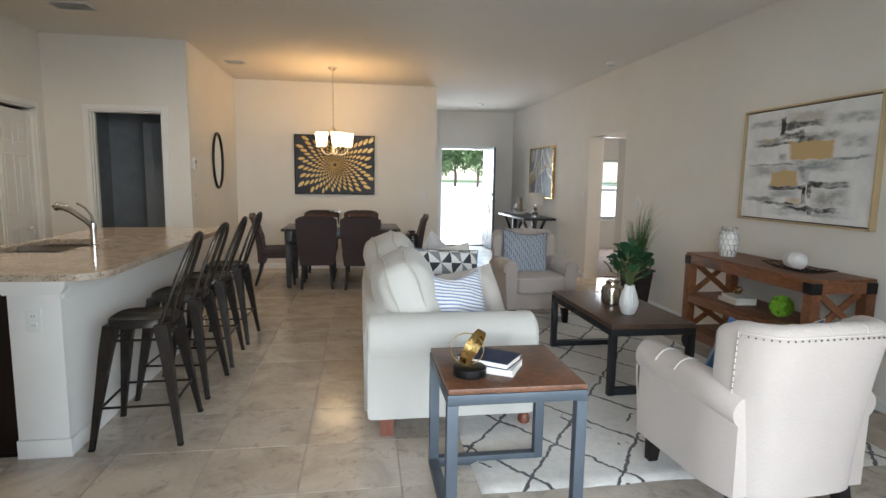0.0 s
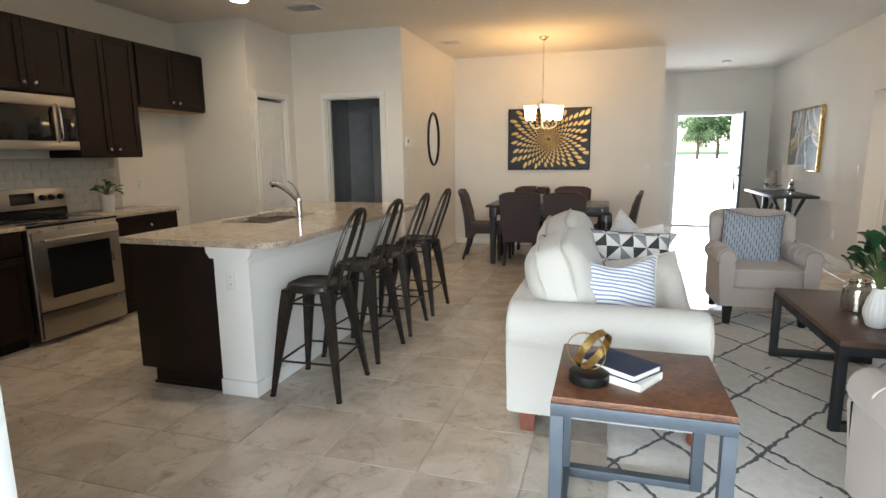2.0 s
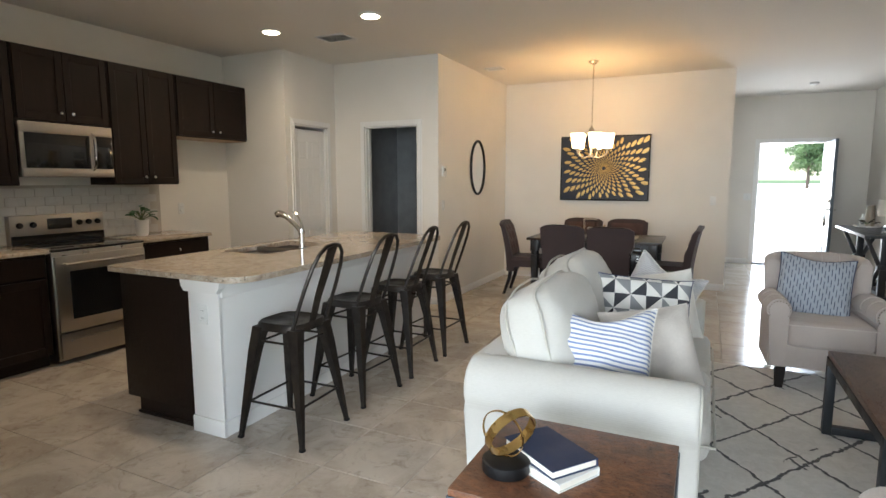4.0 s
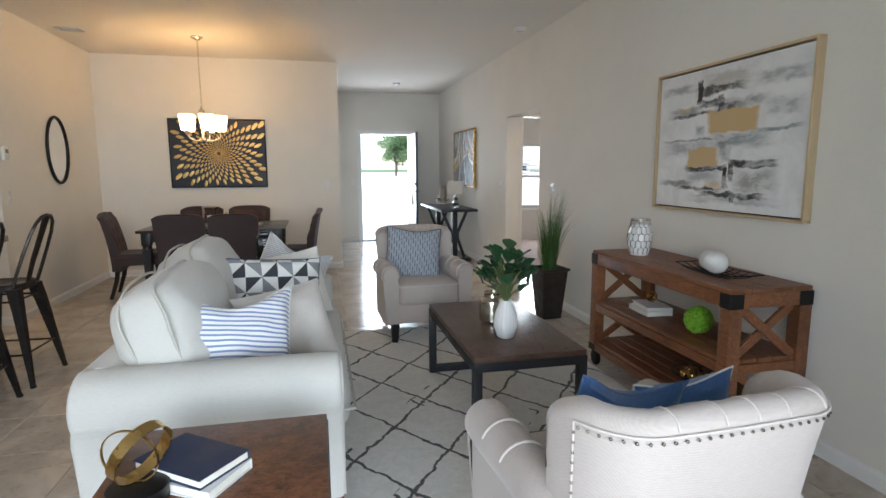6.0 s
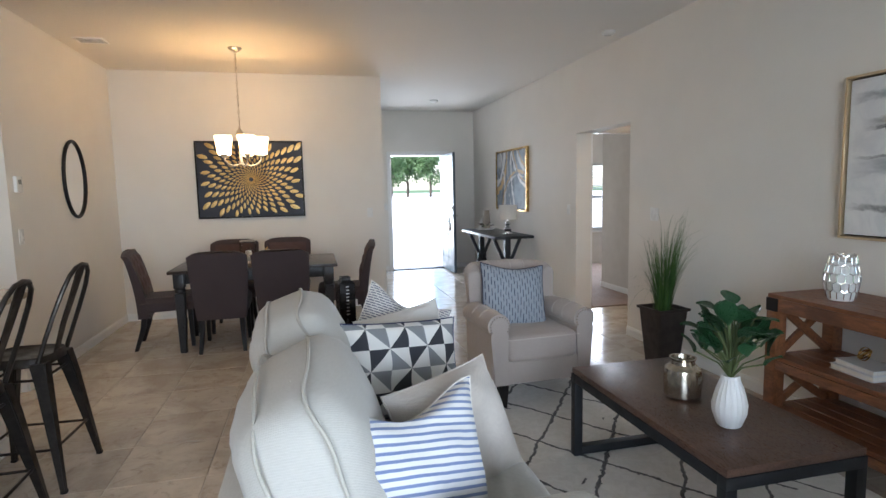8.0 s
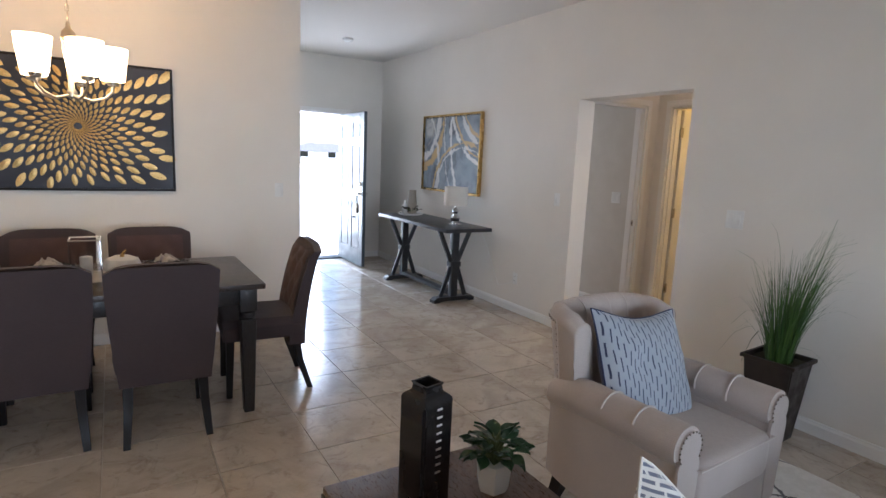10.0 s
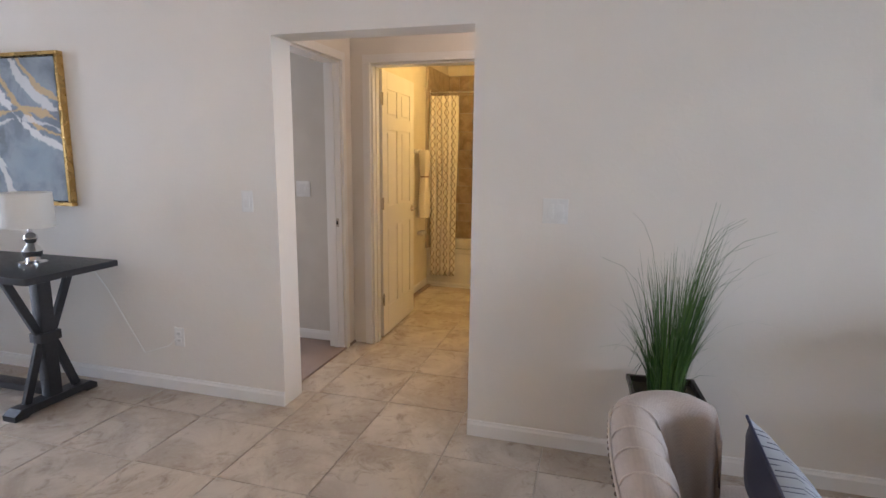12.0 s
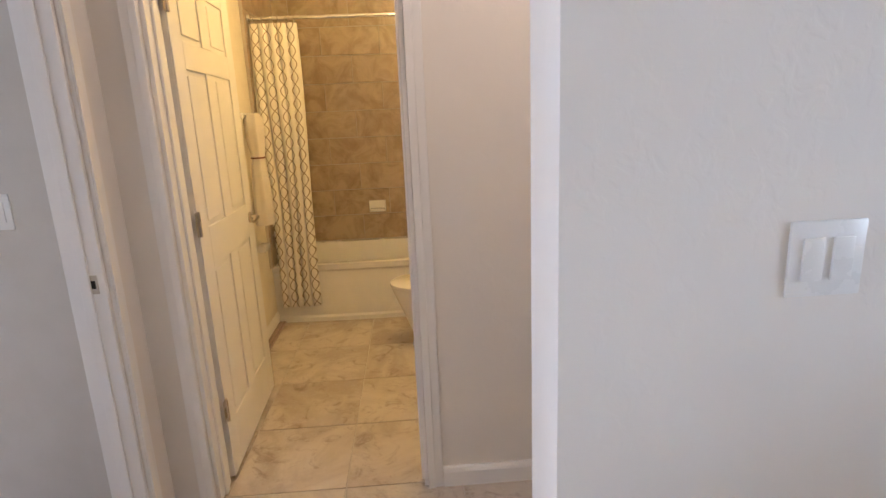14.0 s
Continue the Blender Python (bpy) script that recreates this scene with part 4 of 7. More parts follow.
# ---------------------------------------------------------------- kitchen
def shaker(parent, y0, y1, z0, z1, x, knob=None):
    """A cabinet door facing +x, with a raised rim and a recessed panel."""
    d = part("door", box(x, x + 0.012, y0, y1, z0, z1, 0.002, seg=1), ESPRESSO, parent, smooth=False)
    bm = bmesh.new()
    w = 0.055
    for a in ((y0, y0 + w, z0, z1), (y1 - w, y1, z0, z1), (y0 + w, y1 - w, z0, z0 + w), (y0 + w, y1 - w, z1 - w, z1)):
        box(x + 0.0122, x + 0.021, *a, 0.002, bm, 1)
    part("rim", bm, ESPRESSO, d, smooth=False)
    if knob:
        part("knob", moved(lathe([(0.006, 0), (0.006, 0.012), (0.015, 0.018), (0.013, 0.027), (0.004, 0.03)], 12), Matrix.Translation((x + 0.021, *knob)) @ Matrix.Rotation(radians(90), 4, "Y")), CHROME, d, "round chrome knob")


def wall_cabinet(y0, y1, z0, z1, label):
    ob = thing("wall_cabinet", label, "cabinet", (0, 0, 0), group="kitchen wall cabinets")
    part("body", box(WEST + 0.002, -3.43, y0, y1, z0, z1, 0.002, seg=1), ESPRESSO, ob, smooth=False)
    m = (y0 + y1) / 2
    shaker(ob, y0 + 0.012, m - 0.003, z0 + 0.012, z1 - 0.012, -3.43, (m - 0.045, z0 + 0.07))
    shaker(ob, m + 0.003, y1 - 0.012, z0 + 0.012, z1 - 0.012, -3.43, (m + 0.045, z0 + 0.07))
    return ob


wall_cabinet(3.275, 4.005, 1.90, 2.46, "dark espresso shaker cabinet above the microwave")
wall_cabinet(4.01, 4.675, 1.40, 2.46, "tall dark espresso shaker wall cabinet")
fridge_cabinet = wall_cabinet(4.685, 5.595, 1.87, 2.46, "dark espresso shaker cabinet above the fridge gap")
part("bottom_panel", box(WEST + 0.004, -3.435, 4.69, 5.59, 1.864, 1.8695, 0.001, seg=1), plain("birch_ply", (0.46, 0.31, 0.17), (0.40, 0.26, 0.14), 0.5), fridge_cabinet, "pale wooden underside")
wall_cabinet(2.55, 3.27, 1.40, 2.46, "tall dark espresso shaker wall cabinet")


def base_cabinet(y0, y1, label):
    ob = thing("base_cabinet", label, "cabinet", group="kitchen base cabinets")
    part("body", box(WEST + 0.002, -3.21, y0, y1, 0.10, 0.885, 0.002, seg=1), ESPRESSO, ob, smooth=False)
    part("toe_kick", box(WEST + 0.002, -3.28, y0, y1, 0.0, 0.099), ESPRESSO, ob, smooth=False)
    d = part("drawer_front", box(-3.21, -3.19, y0 + 0.012, y1 - 0.012, 0.71, 0.87, 0.004, seg=1), ESPRESSO, ob, smooth=False)
    part("knob", moved(lathe([(0.006, 0), (0.006, 0.012), (0.015, 0.018), (0.013, 0.027), (0.004, 0.03)], 12), Matrix.Translation((-3.19, (y0 + y1) / 2, 0.79)) @ Matrix.Rotation(radians(90), 4, "Y")), CHROME, d)
    m = (y0 + y1) / 2
    shaker(ob, y0 + 0.012, m - 0.003, 0.115, 0.695, -3.21, (m - 0.045, 0.64))
    shaker(ob, m + 0.003, y1 - 0.012, 0.115, 0.695, -3.21, (m + 0.045, 0.64))
    c = thing("countertop", "speckled beige granite counter on the base cabinet", "countertop", (0, 0, 0.887))
    part("slab", box(WEST + 0.002, -3.17, y0 - 0.0, y1 + 0.015, 0.0, 0.032, 0.006), GRANITE, c)


base_cabinet(4.065, 4.80, "dark espresso base cabinet beside the range")
base_cabinet(2.35, 3.285, "dark espresso base cabinet beside the range")

stove = thing("range", "stainless steel electric range with black glass cooktop", "stove", (-3.15, 3.675, 0), 0)
part("body", box(-0.605, -0.012, -0.38, 0.38, 0.04, 0.895, 0.004), STEEL, stove)
part("cooktop", box(-0.60, 0.0, -0.382, 0.382, 0.897, 0.915, 0.005), BLACKGLASS, stove, "black glass cooktop")
od = part("oven_door", box(-0.012, 0.018, -0.37, 0.37, 0.27, 0.86, 0.006), STEEL, stove)
part("oven_window", box(0.0182, 0.021, -0.27, 0.27, 0.36, 0.74, 0.002, seg=1), BLACKGLASS, od, "dark oven window")
bm = sweep([(0.06, -0.32, 0.80), (0.06, 0.32, 0.80)], 0.012, 10)
for hy in (-0.31, 0.31):
    sweep([(0.015, hy, 0.80), (0.06, hy, 0.80)], 0.009, 8, bm)
part("handle", bm, STEEL, od, "steel bar handle")
dr = part("drawer", box(-0.012, 0.016, -0.37, 0.37, 0.06, 0.255, 0.006), STEEL, stove)
part("handle", box(0.0162, 0.04, -0.30, 0.30, 0.185, 0.205, 0.006), STEEL, dr)
bp = part("back_panel", box(-0.60, -0.535, -0.38, 0.38, 0.916, 1.155, 0.01), STEEL, stove)
part("display", box(-0.5348, -0.531, -0.10, 0.10, 1.03, 1.12, 0.001, seg=1), BLACKGLASS, bp)
part("lower_band", box(-0.5348, -0.531, -0.375, 0.375, 0.918, 0.99), BLACKGLASS, bp)
for ky in (-0.31, -0.21, 0.16, 0.24, 0.32):
    part("knob", moved(lathe([(0.024, 0), (0.022, 0.02), (0.016, 0.028)], 14), Matrix.Translation((-0.534, ky, 1.075)) @ Matrix.Rotation(radians(90), 4, "Y")), IRON, bp, "black control knob")

mw = thing("microwave", "stainless over-range microwave with black glass door", "microwave", (-3.40, 3.64, 1.465))
part("body", box(-0.355, 0.0, -0.362, 0.362, 0, 0.425, 0.004), STEEL, mw)
part("door_glass", box(0.0005, 0.012, -0.33, 0.16, 0.07, 0.34, 0.004), BLACKGLASS, mw)
part("trim_band", box(0.0005, 0.010, -0.358, 0.358, 0.345, 0.42, 0.003), STEEL, mw)
part("lower_band", box(0.0005, 0.010, -0.358, 0.358, 0.005, 0.066, 0.003), STEEL, mw)
part("control_panel", box(0.0005, 0.012, 0.20, 0.352, 0.07, 0.34, 0.004), BLACKGLASS, mw)
part("handle", sweep([(0.012, 0.178, 0.06), (0.05, 0.178, 0.10), (0.055, 0.178, 0.21), (0.05, 0.178, 0.32), (0.012, 0.178, 0.36)], 0.011, 8), CHROME, mw, "curved chrome handle")

splash = structure("backsplash", box(WEST + 0.0005, WEST + 0.004, 2.55, 4.70, 0.92, 1.398), GROUT, "white tiled backsplash behind the range", "backsplash")
sub = mesh("splash_tile", box(0, 0.005, 0.0015, 0.1485, 0.0015, 0.0735, 0.0012, seg=1), SUBWAY)
for r in range(6):
    for c in range(14):
        y = 2.56 + c * 0.15 + (0.075 if r % 2 else 0)
        if y < 4.52:
            o = new("tile", sub)
            o.parent, o.location = splash, (WEST + 0.0042, y, 0.925 + r * 0.075)


def leafy(parent, n, spread, height, size, seed, material, z0=0.0, name="leaf", droop=0.3, wide=0.64, low=0.45):
    """Stems with broad pointed leaves; each leaf is a part."""
    rnd = random.Random(seed)
    bm = bmesh.new()
    u, v = 6, 2
    grid = [[bm.verts.new((i / u, (j / v - 0.5) * wide * math.sin(math.pi * (0.06 + 0.94 * i / u) ** 1.1), 0.14 * math.sin(i / u * 2.6) - 0.10 * (1 - abs(j - 1)) * 1.0)) for j in range(v + 1)] for i in range(u + 1)]
    for i in range(u):
        for j in range(v):
            bm.faces.new((grid[i][j], grid[i + 1][j], grid[i + 1][j + 1], grid[i][j + 1]))
    me = mesh(name, bm, material, True)
    stems = bmesh.new()
    for k in range(n):
        a = k * 2.399 + rnd.uniform(-0.3, 0.3)
        f = ((k + 0.5) / n) ** 0.6
        tip = Vector((math.cos(a) * spread * f * 0.62, math.sin(a) * spread * f * 0.62, z0 + height * (1.0 - (1 - low) * f * f) * rnd.uniform(1.5 * low, 1.05)))
        sweep([(0, 0, z0), (tip.x * 0.35, tip.y * 0.35, z0 + (tip.z - z0) * 0.6), tip], 0.0022 + size * 0.012, 5, stems)
        o = new(name, me)
        o.parent = parent
        s = size * rnd.uniform(0.75, 1.15)
        o.matrix_basis = Matrix.Translation(tip) @ Euler((rnd.uniform(-0.5, 0.5), rnd.uniform(-0.7, 0.35) + droop * f, a + rnd.uniform(-0.5, 0.5))).to_matrix().to_4x4() @ Matrix.Scale(s, 4)
    tagged(part("stem", stems, STEM, parent, "thin green leaf stalks"), kind="stuff")


kp = thing("potted_plant", "small green plant in a white ribbed pot on the counter", "plant", (-3.50, 4.30, 0.92))
part("pot", lathe([(0.045, 0), (0.052, 0.02), (0.06, 0.14), (0.064, 0.15), (0.054, 0.15), (0.05, 0.12)], 24, flute=0.02, flutes=12), MATTEWHITE, kp, "white ceramic pot")
leafy(kp, 20, 0.14, 0.16, 0.075, 4, LEAF, 0.12)

# island
ISL_Y0, ISL_Y1 = 2.985, 5.40
island = thing("kitchen_island", "espresso island cabinet with white panelled bar side", "island")
part("cabinet_body", box(-1.93, -1.315, ISL_Y0 + 0.02, ISL_Y1, 0.10, 0.895, 0.003), ESPRESSO, island)
part("toe_kick", box(-1.84, -1.315, ISL_Y0 + 0.035, ISL_Y1, 0.0, 0.099), ESPRESSO, island)
part("shoe_mould", box(-1.845, -1.315, ISL_Y0 + 0.018, ISL_Y0 + 0.034, 0.0, 0.018, 0.004), ESPRESSO, island)
part("bar_wall", box(-1.31, -1.085, ISL_Y0 + 0.012, ISL_Y1, 0.0, 0.895, 0.002), TRIM, island, "white painted bar wall")
part("end_post", box(-1.312, -1.078, ISL_Y0 - 0.003, ISL_Y0 + 0.0115, 0.095, 0.825, 0.002), TRIM, island)
part("post_base", box(-1.318, -1.070, ISL_Y0 - 0.012, ISL_Y0 + 0.0113, 0.0, 0.094, 0.004), TRIM, island)
part("bar_base", box(-1.0845, -1.072, ISL_Y0 + 0.012, ISL_Y1, 0.0, 0.09, 0.004), TRIM, island)
part("post_capital", extrude([(-1.318, 0.828), (-1.07, 0.828), (-1.045, 0.86), (-1.04, 0.893), (-1.345, 0.893), (-1.34, 0.86)], 1, ISL_Y0 - 0.028, ISL_Y0 + 0.0112), TRIM, island, smooth=False)
part("bar_rail", box(-1.0845, -1.066, ISL_Y0 + 0.012, ISL_Y1, 0.80, 0.893, 0.006), TRIM, island)

ctop = thing("island_countertop", "speckled beige granite island top with rounded corners", "countertop", (0, 0, 0.897))
cx0, cx1, cy0, cy1, cr = -1.955, -0.875, 2.935, 5.46, 0.16
outline = [(cx0 + 0.02, cy0), (cx1 - cr, cy0)]
outline += [(cx1 - cr + cr * math.sin(a), cy0 + cr - cr * math.cos(a)) for a in [radians(10 * i) for i in range(1, 10)]]
outline += [(cx1 - cr + cr * math.cos(a), cy1 - cr + cr * math.sin(a)) for a in [radians(10 * i) for i in range(0, 10)]]
outline += [(cx0, cy1), (cx0, cy0 + 0.02)]
SX0, SX1, SY0, SY1 = -1.86, -1.44, 3.72, 4.46
bm = bmesh.new()
hole = [(SX0, SY0), (SX1, SY0), (SX1, SY1), (SX0, SY1)]
for z, flip in ((0.034, False), (0.0, True)):
    o = [bm.verts.new((*p, z)) for p in outline]
    h = [bm.verts.new((*p, z)) for p in hole]
    edges = [bm.edges.new((l[i], l[(i + 1) % len(l)])) for l in (o, h) for i in range(len(l))]
    bmesh.ops.triangle_fill(bm, edges=edges, use_beauty=True)
    if z:
        top_o, top_h = o, h
    else:
        for l, m in ((top_o, o), (top_h, h)):
            for i in range(len(l)):
                bm.faces.new((l[i], l[(i + 1) % len(l)], m[(i + 1) % len(m)], m[i]))
part("slab", bm, GRANITE, ctop, smooth=False)

sink = thing("kitchen_sink", "stainless double-bowl sink set in the granite island", "sink", (0, 0, 0.70))
for y0, y1 in ((SY0 - 0.004, 4.08), (4.10, SY1 + 0.004)):
    bm = bmesh.new()
    ins = [(SX0 - 0.004, y0), (SX1 + 0.004, y0), (SX1 + 0.004, y1), (SX0 - 0.004, y1)]
    rings(bm, [[(*p, 0.225) for p in ins], [(p[0] * 0.98 - 0.033, p[1] * 0.99 + 0.04, 0.01) for p in ins]], cap=False)
    bm.faces.new([bm.verts.new((p[0] * 0.98 - 0.033, p[1] * 0.99 + 0.04, 0.01)) for p in ins])
    part("bowl", bm, STEEL, sink)
part("divider", box(SX0, SX1, 4.078, 4.102, 0.05, 0.222, 0.004), STEEL, sink)
faucet = thing("faucet", "polished chrome pull-out kitchen faucet beside the sink", "faucet", (-1.385, 4.05, 0.931))
part("base", lathe([(0.030, 0), (0.030, 0.008), (0.022, 0.016), (0.021, 0.11), (0.024, 0.13), (0.020, 0.155)], 20), CHROME, faucet)
part("spout", sweep([(0.005, 0, 0.125), (-0.05, 0, 0.175), (-0.12, -0.01, 0.232), (-0.165, -0.015, 0.258), (-0.195, -0.018, 0.262), (-0.215, -0.02, 0.25)], [0.018, 0.016, 0.018, 0.024, 0.027, 0.022], 14), CHROME, faucet)
part("handle", sweep([(0.004, 0, 0.15), (-0.01, 0.01, 0.20), (-0.05, 0.02, 0.25), (-0.10, 0.025, 0.28)], [0.013, 0.008, 0.006, 0.007], 8), CHROME, faucet)


def plate(at, rz, label, toggles=1, outlet=False, tilt=0):
    w = 0.035 + 0.023 * (toggles - 1) * 1.0
    ob = thing("wall_outlet" if outlet else "light_switch", label, "outlet" if outlet else "switch", at, rz, group="wall plates")
    part("cover_plate", box(-w, w, -0.006, 0, -0.058, 0.058, 0.003), PLASTIC, ob)
    for i in range(toggles):
        x = (i - (toggles - 1) / 2) * 0.046
        if outlet:
            for z in (-0.022, 0.022):
                r = part("socket", box(x - 0.016, x + 0.016, -0.009, -0.006, z - 0.014, z + 0.014, 0.003), PLASTIC, ob)
                for sx in (-0.006, 0.006):
                    part("slot", box(x + sx - 0.001, x + sx + 0.001, -0.0094, -0.0088, z - 0.005, z + 0.005), IRON, r)
        else:
            part("rocker", box(x - 0.016, x + 0.016, -0.010, -0.006, -0.033, 0.033, 0.002), PLASTIC, ob)
    return ob


plate((-1.20, ISL_Y0 - 0.003, 0.70), 0, "white outlet on the island's white end post", 1, True)
plate((EAST, 6.17, 1.18), -90, "white double rocker switch on the wall", 2)
plate((EAST, 7.83, 1.17), -90, "white rocker switch on the wall", 1)
plate((1.37, NORTH, 1.17), 0, "white rocker switch on the dining wall", 1)
plate((KNEE, 6.62, 1.15), 90, "white rocker switch below the thermostat", 1)
plate((1.92, FRONT, 1.15), 0, "white double switch beside the front door", 2)
plate((WEST, 4.95, 1.14), 90, "white outlet in the empty fridge space", 1, True)
plate((4.66, 8.11, 1.17), -90, "white switch on the bedroom wall", 2)
plate((EAST, 8.35, 0.34), -90, "white wall outlet near the baseboard", 1, True)
thermo = thing("thermostat", "small white thermostat on the wall", "thermostat", (KNEE, 6.63, 1.54), 90)
part("case", box(-0.045, 0.045, -0.024, 0, -0.06, 0.06, 0.006), PLASTIC, thermo)
part("screen", box(-0.025, 0.025, -0.0255, -0.0242, 0.0, 0.035, 0.0005, seg=1), plain("grey_screen", (0.30, 0.32, 0.30), rough=0.2), thermo)


def stool():
    ob = thing("bar_stool", "dark gunmetal metal bar stool with hooped back, at the island", "stool", group="bar stools")
    s = 0.155
    n = 24
    bm = bmesh.new()
    loops = []
    for z, k in ((0.615, 0.90), (0.618, 1.0), (0.655, 0.985), (0.662, 0.95), (0.655, 0.85), (0.652, 0.3)):
        loop = []
        for i in range(n):
            a = 2 * math.pi * i / n
            c, d = math.cos(a), math.sin(a)
            q = (abs(c) ** 4 + abs(d) ** 4) ** -0.25
            loop.append((c * q * s * k, d * q * s * k, z))
        loops.append(loop)
    rings(bm, loops)
    part("seat", bm, GUNMETAL, ob)
    for i, j in ((1, 1), (1, -1), (-1, 1), (-1, -1)):
        bm = bmesh.new()
        d = [(-1, -1), (1, -1), (1, 1), (-1, 1)]
        loops = []
        for z, off, w in ((0.635, 0.118, 0.036), (0.5, 0.142, 0.029), (0.25, 0.178, 0.019), (0.0, 0.212, 0.013)):
            loops.append([(i * off + u * w, j * off + v * w, z) for u, v in d])
        rings(bm, loops)
        bmesh.ops.bevel(bm, geom=[e for e in bm.edges if abs((e.verts[0].co - e.verts[1].co).z) > 0.05], offset=0.006, segments=2, affect="EDGES")
        leg = part("leg", bm, GUNMETAL, ob)
        part("foot", box(i * 0.212 - 0.014, i * 0.212 + 0.014, j * 0.212 - 0.014, j * 0.212 + 0.014, 0.0, 0.014, 0.003), IRON, leg)
    for z, off in ((0.20, 0.183), (0.54, 0.136)):
        for i in (1, -1):
            o = off + (0.0 if z < 0.4 else 0)
            part("stretcher", sweep([(i * o, -o, z + 0.02 * (i > 0)), (i * o, o, z + 0.02 * (i > 0))], 0.007, 8), GUNMETAL, ob)
            part("stretcher", sweep([(-o, i * o, z + 0.012), (o, i * o, z + 0.012)], 0.007, 8), GUNMETAL, ob)
    # hooped back on the +x side
    side = [(0.125, 0.148, 0.64), (0.165, 0.150, 0.75), (0.21, 0.146, 0.87), (0.252, 0.132, 0.98), (0.278, 0.105, 1.05), (0.292, 0.06, 1.088)]
    hoop = [(x, -y, z) for x, y, z in side] + [(0.296, 0.0, 1.098)] + side[::-1]
    part("back_hoop", sweep(hoop, 0.011, 8), GUNMETAL, ob)
    bm = bmesh.new()
    loops = []
    for z, x, w in ((0.655, 0.142, 0.026), (0.8, 0.186, 0.030), (0.95, 0.243, 0.036), (1.09, 0.294, 0.042)):
        loops.append([(x - 0.003, -w, z), (x + 0.003, -w, z), (x + 0.003, w, z), (x - 0.003, w, z)])
    rings(bm, loops)
    part("back_splat", bm, GUNMETAL, ob)
    return ob


first = stool()
for k, (sx, sy, rz) in enumerate(((-0.80, 3.245, 2), (-0.805, 3.88, -3), (-0.80, 4.46, 1), (-0.785, 5.035, -2))):
    if k == 0:
        first.matrix_world = pose(sx, sy, 0, 0, 0, rz)
    else:
        copy_thing(first, pose(sx, sy, 0, 0, 0, rz))


# ---------------------------------------------------------------- dining
table = thing("dining_table", "dark wooden dining table with turned square legs", "table", (0.13, 7.60, 0))
part("tabletop", box(-0.745, 0.745, -0.45, 0.45, 0.732, 0.762, 0.006), TABLEWOOD, table)
part("apron", box(-0.63, 0.63, -0.36, 0.36, 0.63, 0.7315, 0.004), BLACKWOOD, table)
for i in (-1, 1):
    for j in (-1, 1):
        bm = box(i * 0.662 - 0.045, i * 0.662 + 0.045, j * 0.365 - 0.045, j * 0.365 + 0.045, 0.60, 0.7315, 0.004)
        lathe([(0.035, 0.555), (0.046, 0.565), (0.046, 0.59), (0.035, 0.6)], 16, (i * 0.662, j * 0.365, 0), bm)
        taper((i * 0.662, j * 0.365, 0.553), (i * 0.662, j * 0.365, 0.0), 0.042, 0.028, bm, 0.004)
        part("leg", bm, BLACKWOOD, table)


def dining_chair():
    """Faces +y; the back stands at -y."""
    ob = thing("dining_chair", "umber linen dining chair with buttoned back and dark tapered legs", "chair", group="dining chairs")
    part("seat", extrude([(-0.225, 0.36), (0.225, 0.36), (0.235, 0.44), (0.20, 0.485), (0, 0.495), (-0.20, 0.485), (-0.235, 0.44)], 1, -0.20, 0.26, bevel=0.02), CHAIRFAB, ob)
    bm = bmesh.new()
    loops = []
    for k in range(9):
        f = k / 8
        z = 0.30 + f * 0.632
        y = -0.175 - 0.02 * f - 0.10 * f * f
        w = 0.210 + 0.042 * math.sin(f * 1.7)
        th = 0.10 - 0.055 * f
        cur = 0.018 * math.sin(f * 3)
        n = 10
        back = [(w * (2 * i / n - 1), y - th / 2 - cur * (1 - (2 * i / n - 1) ** 2), z + (-0.042 * abs(2 * i / n - 1) ** 5 if k == 8 else 0)) for i in range(n + 1)]
        front = [(w * (1 - 2 * i / n), y + th / 2 - cur * (1 - (1 - 2 * i / n) ** 2), z + (-0.042 * abs(2 * i / n - 1) ** 5 if k == 8 else 0)) for i in range(n + 1)]
        loops.append(back + front)
    rings(bm, loops)
    part("backrest", bm, CHAIRFAB, ob)
    # buttoned inside of the back
    bm = bmesh.new()
    g = []
    for a in range(21):
        row = []
        for b in range(21):
            u, f = a / 10 - 1, 0.32 + 0.60 * b / 20
            z = 0.30 + f * 0.632
            y = -0.175 - 0.02 * f - 0.10 * f * f + (0.10 - 0.055 * f) / 2 - 0.018 * math.sin(f * 3) * (1 - u * u)
            su, sv = u * 2.5, b / 20 * 3.2
            dimple = abs(math.sin(math.pi * (su + sv) / 2) * math.sin(math.pi * (su - sv) / 2)) ** 0.7
            edge = (1 - u ** 6) * (1 - (b / 10 - 1) ** 6)
            row.append(bm.verts.new((u * 0.20, y + 0.004 + 0.028 * dimple * edge, z)))
        g.append(row)
    for a in range(20):
        for b in range(20):
            bm.faces.new((g[a][b], g[a + 1][b], g[a + 1][b + 1], g[a][b + 1]))
    part("tufting", bm, CHAIRTUFT, ob, "diamond-buttoned inner back")
    for i in (-1, 1):
        bm = bmesh.new()
        rings(bm, [[(i * x + u * w, y + v * w, z) for u, v in ((-1, -1), (1, -1), (1, 1), (-1, 1))] for z, x, y, w in ((0.36, 0.17, -0.17, 0.024), (0.2, 0.175, -0.195, 0.021), (0.0, 0.19, -0.26, 0.016))])
        part("leg", bm, DARKLEG, ob)
        part("leg", taper((i * 0.185, 0.215, 0.365), (i * 0.19, 0.225, 0), 0.023, 0.016), DARKLEG, ob)
    return ob


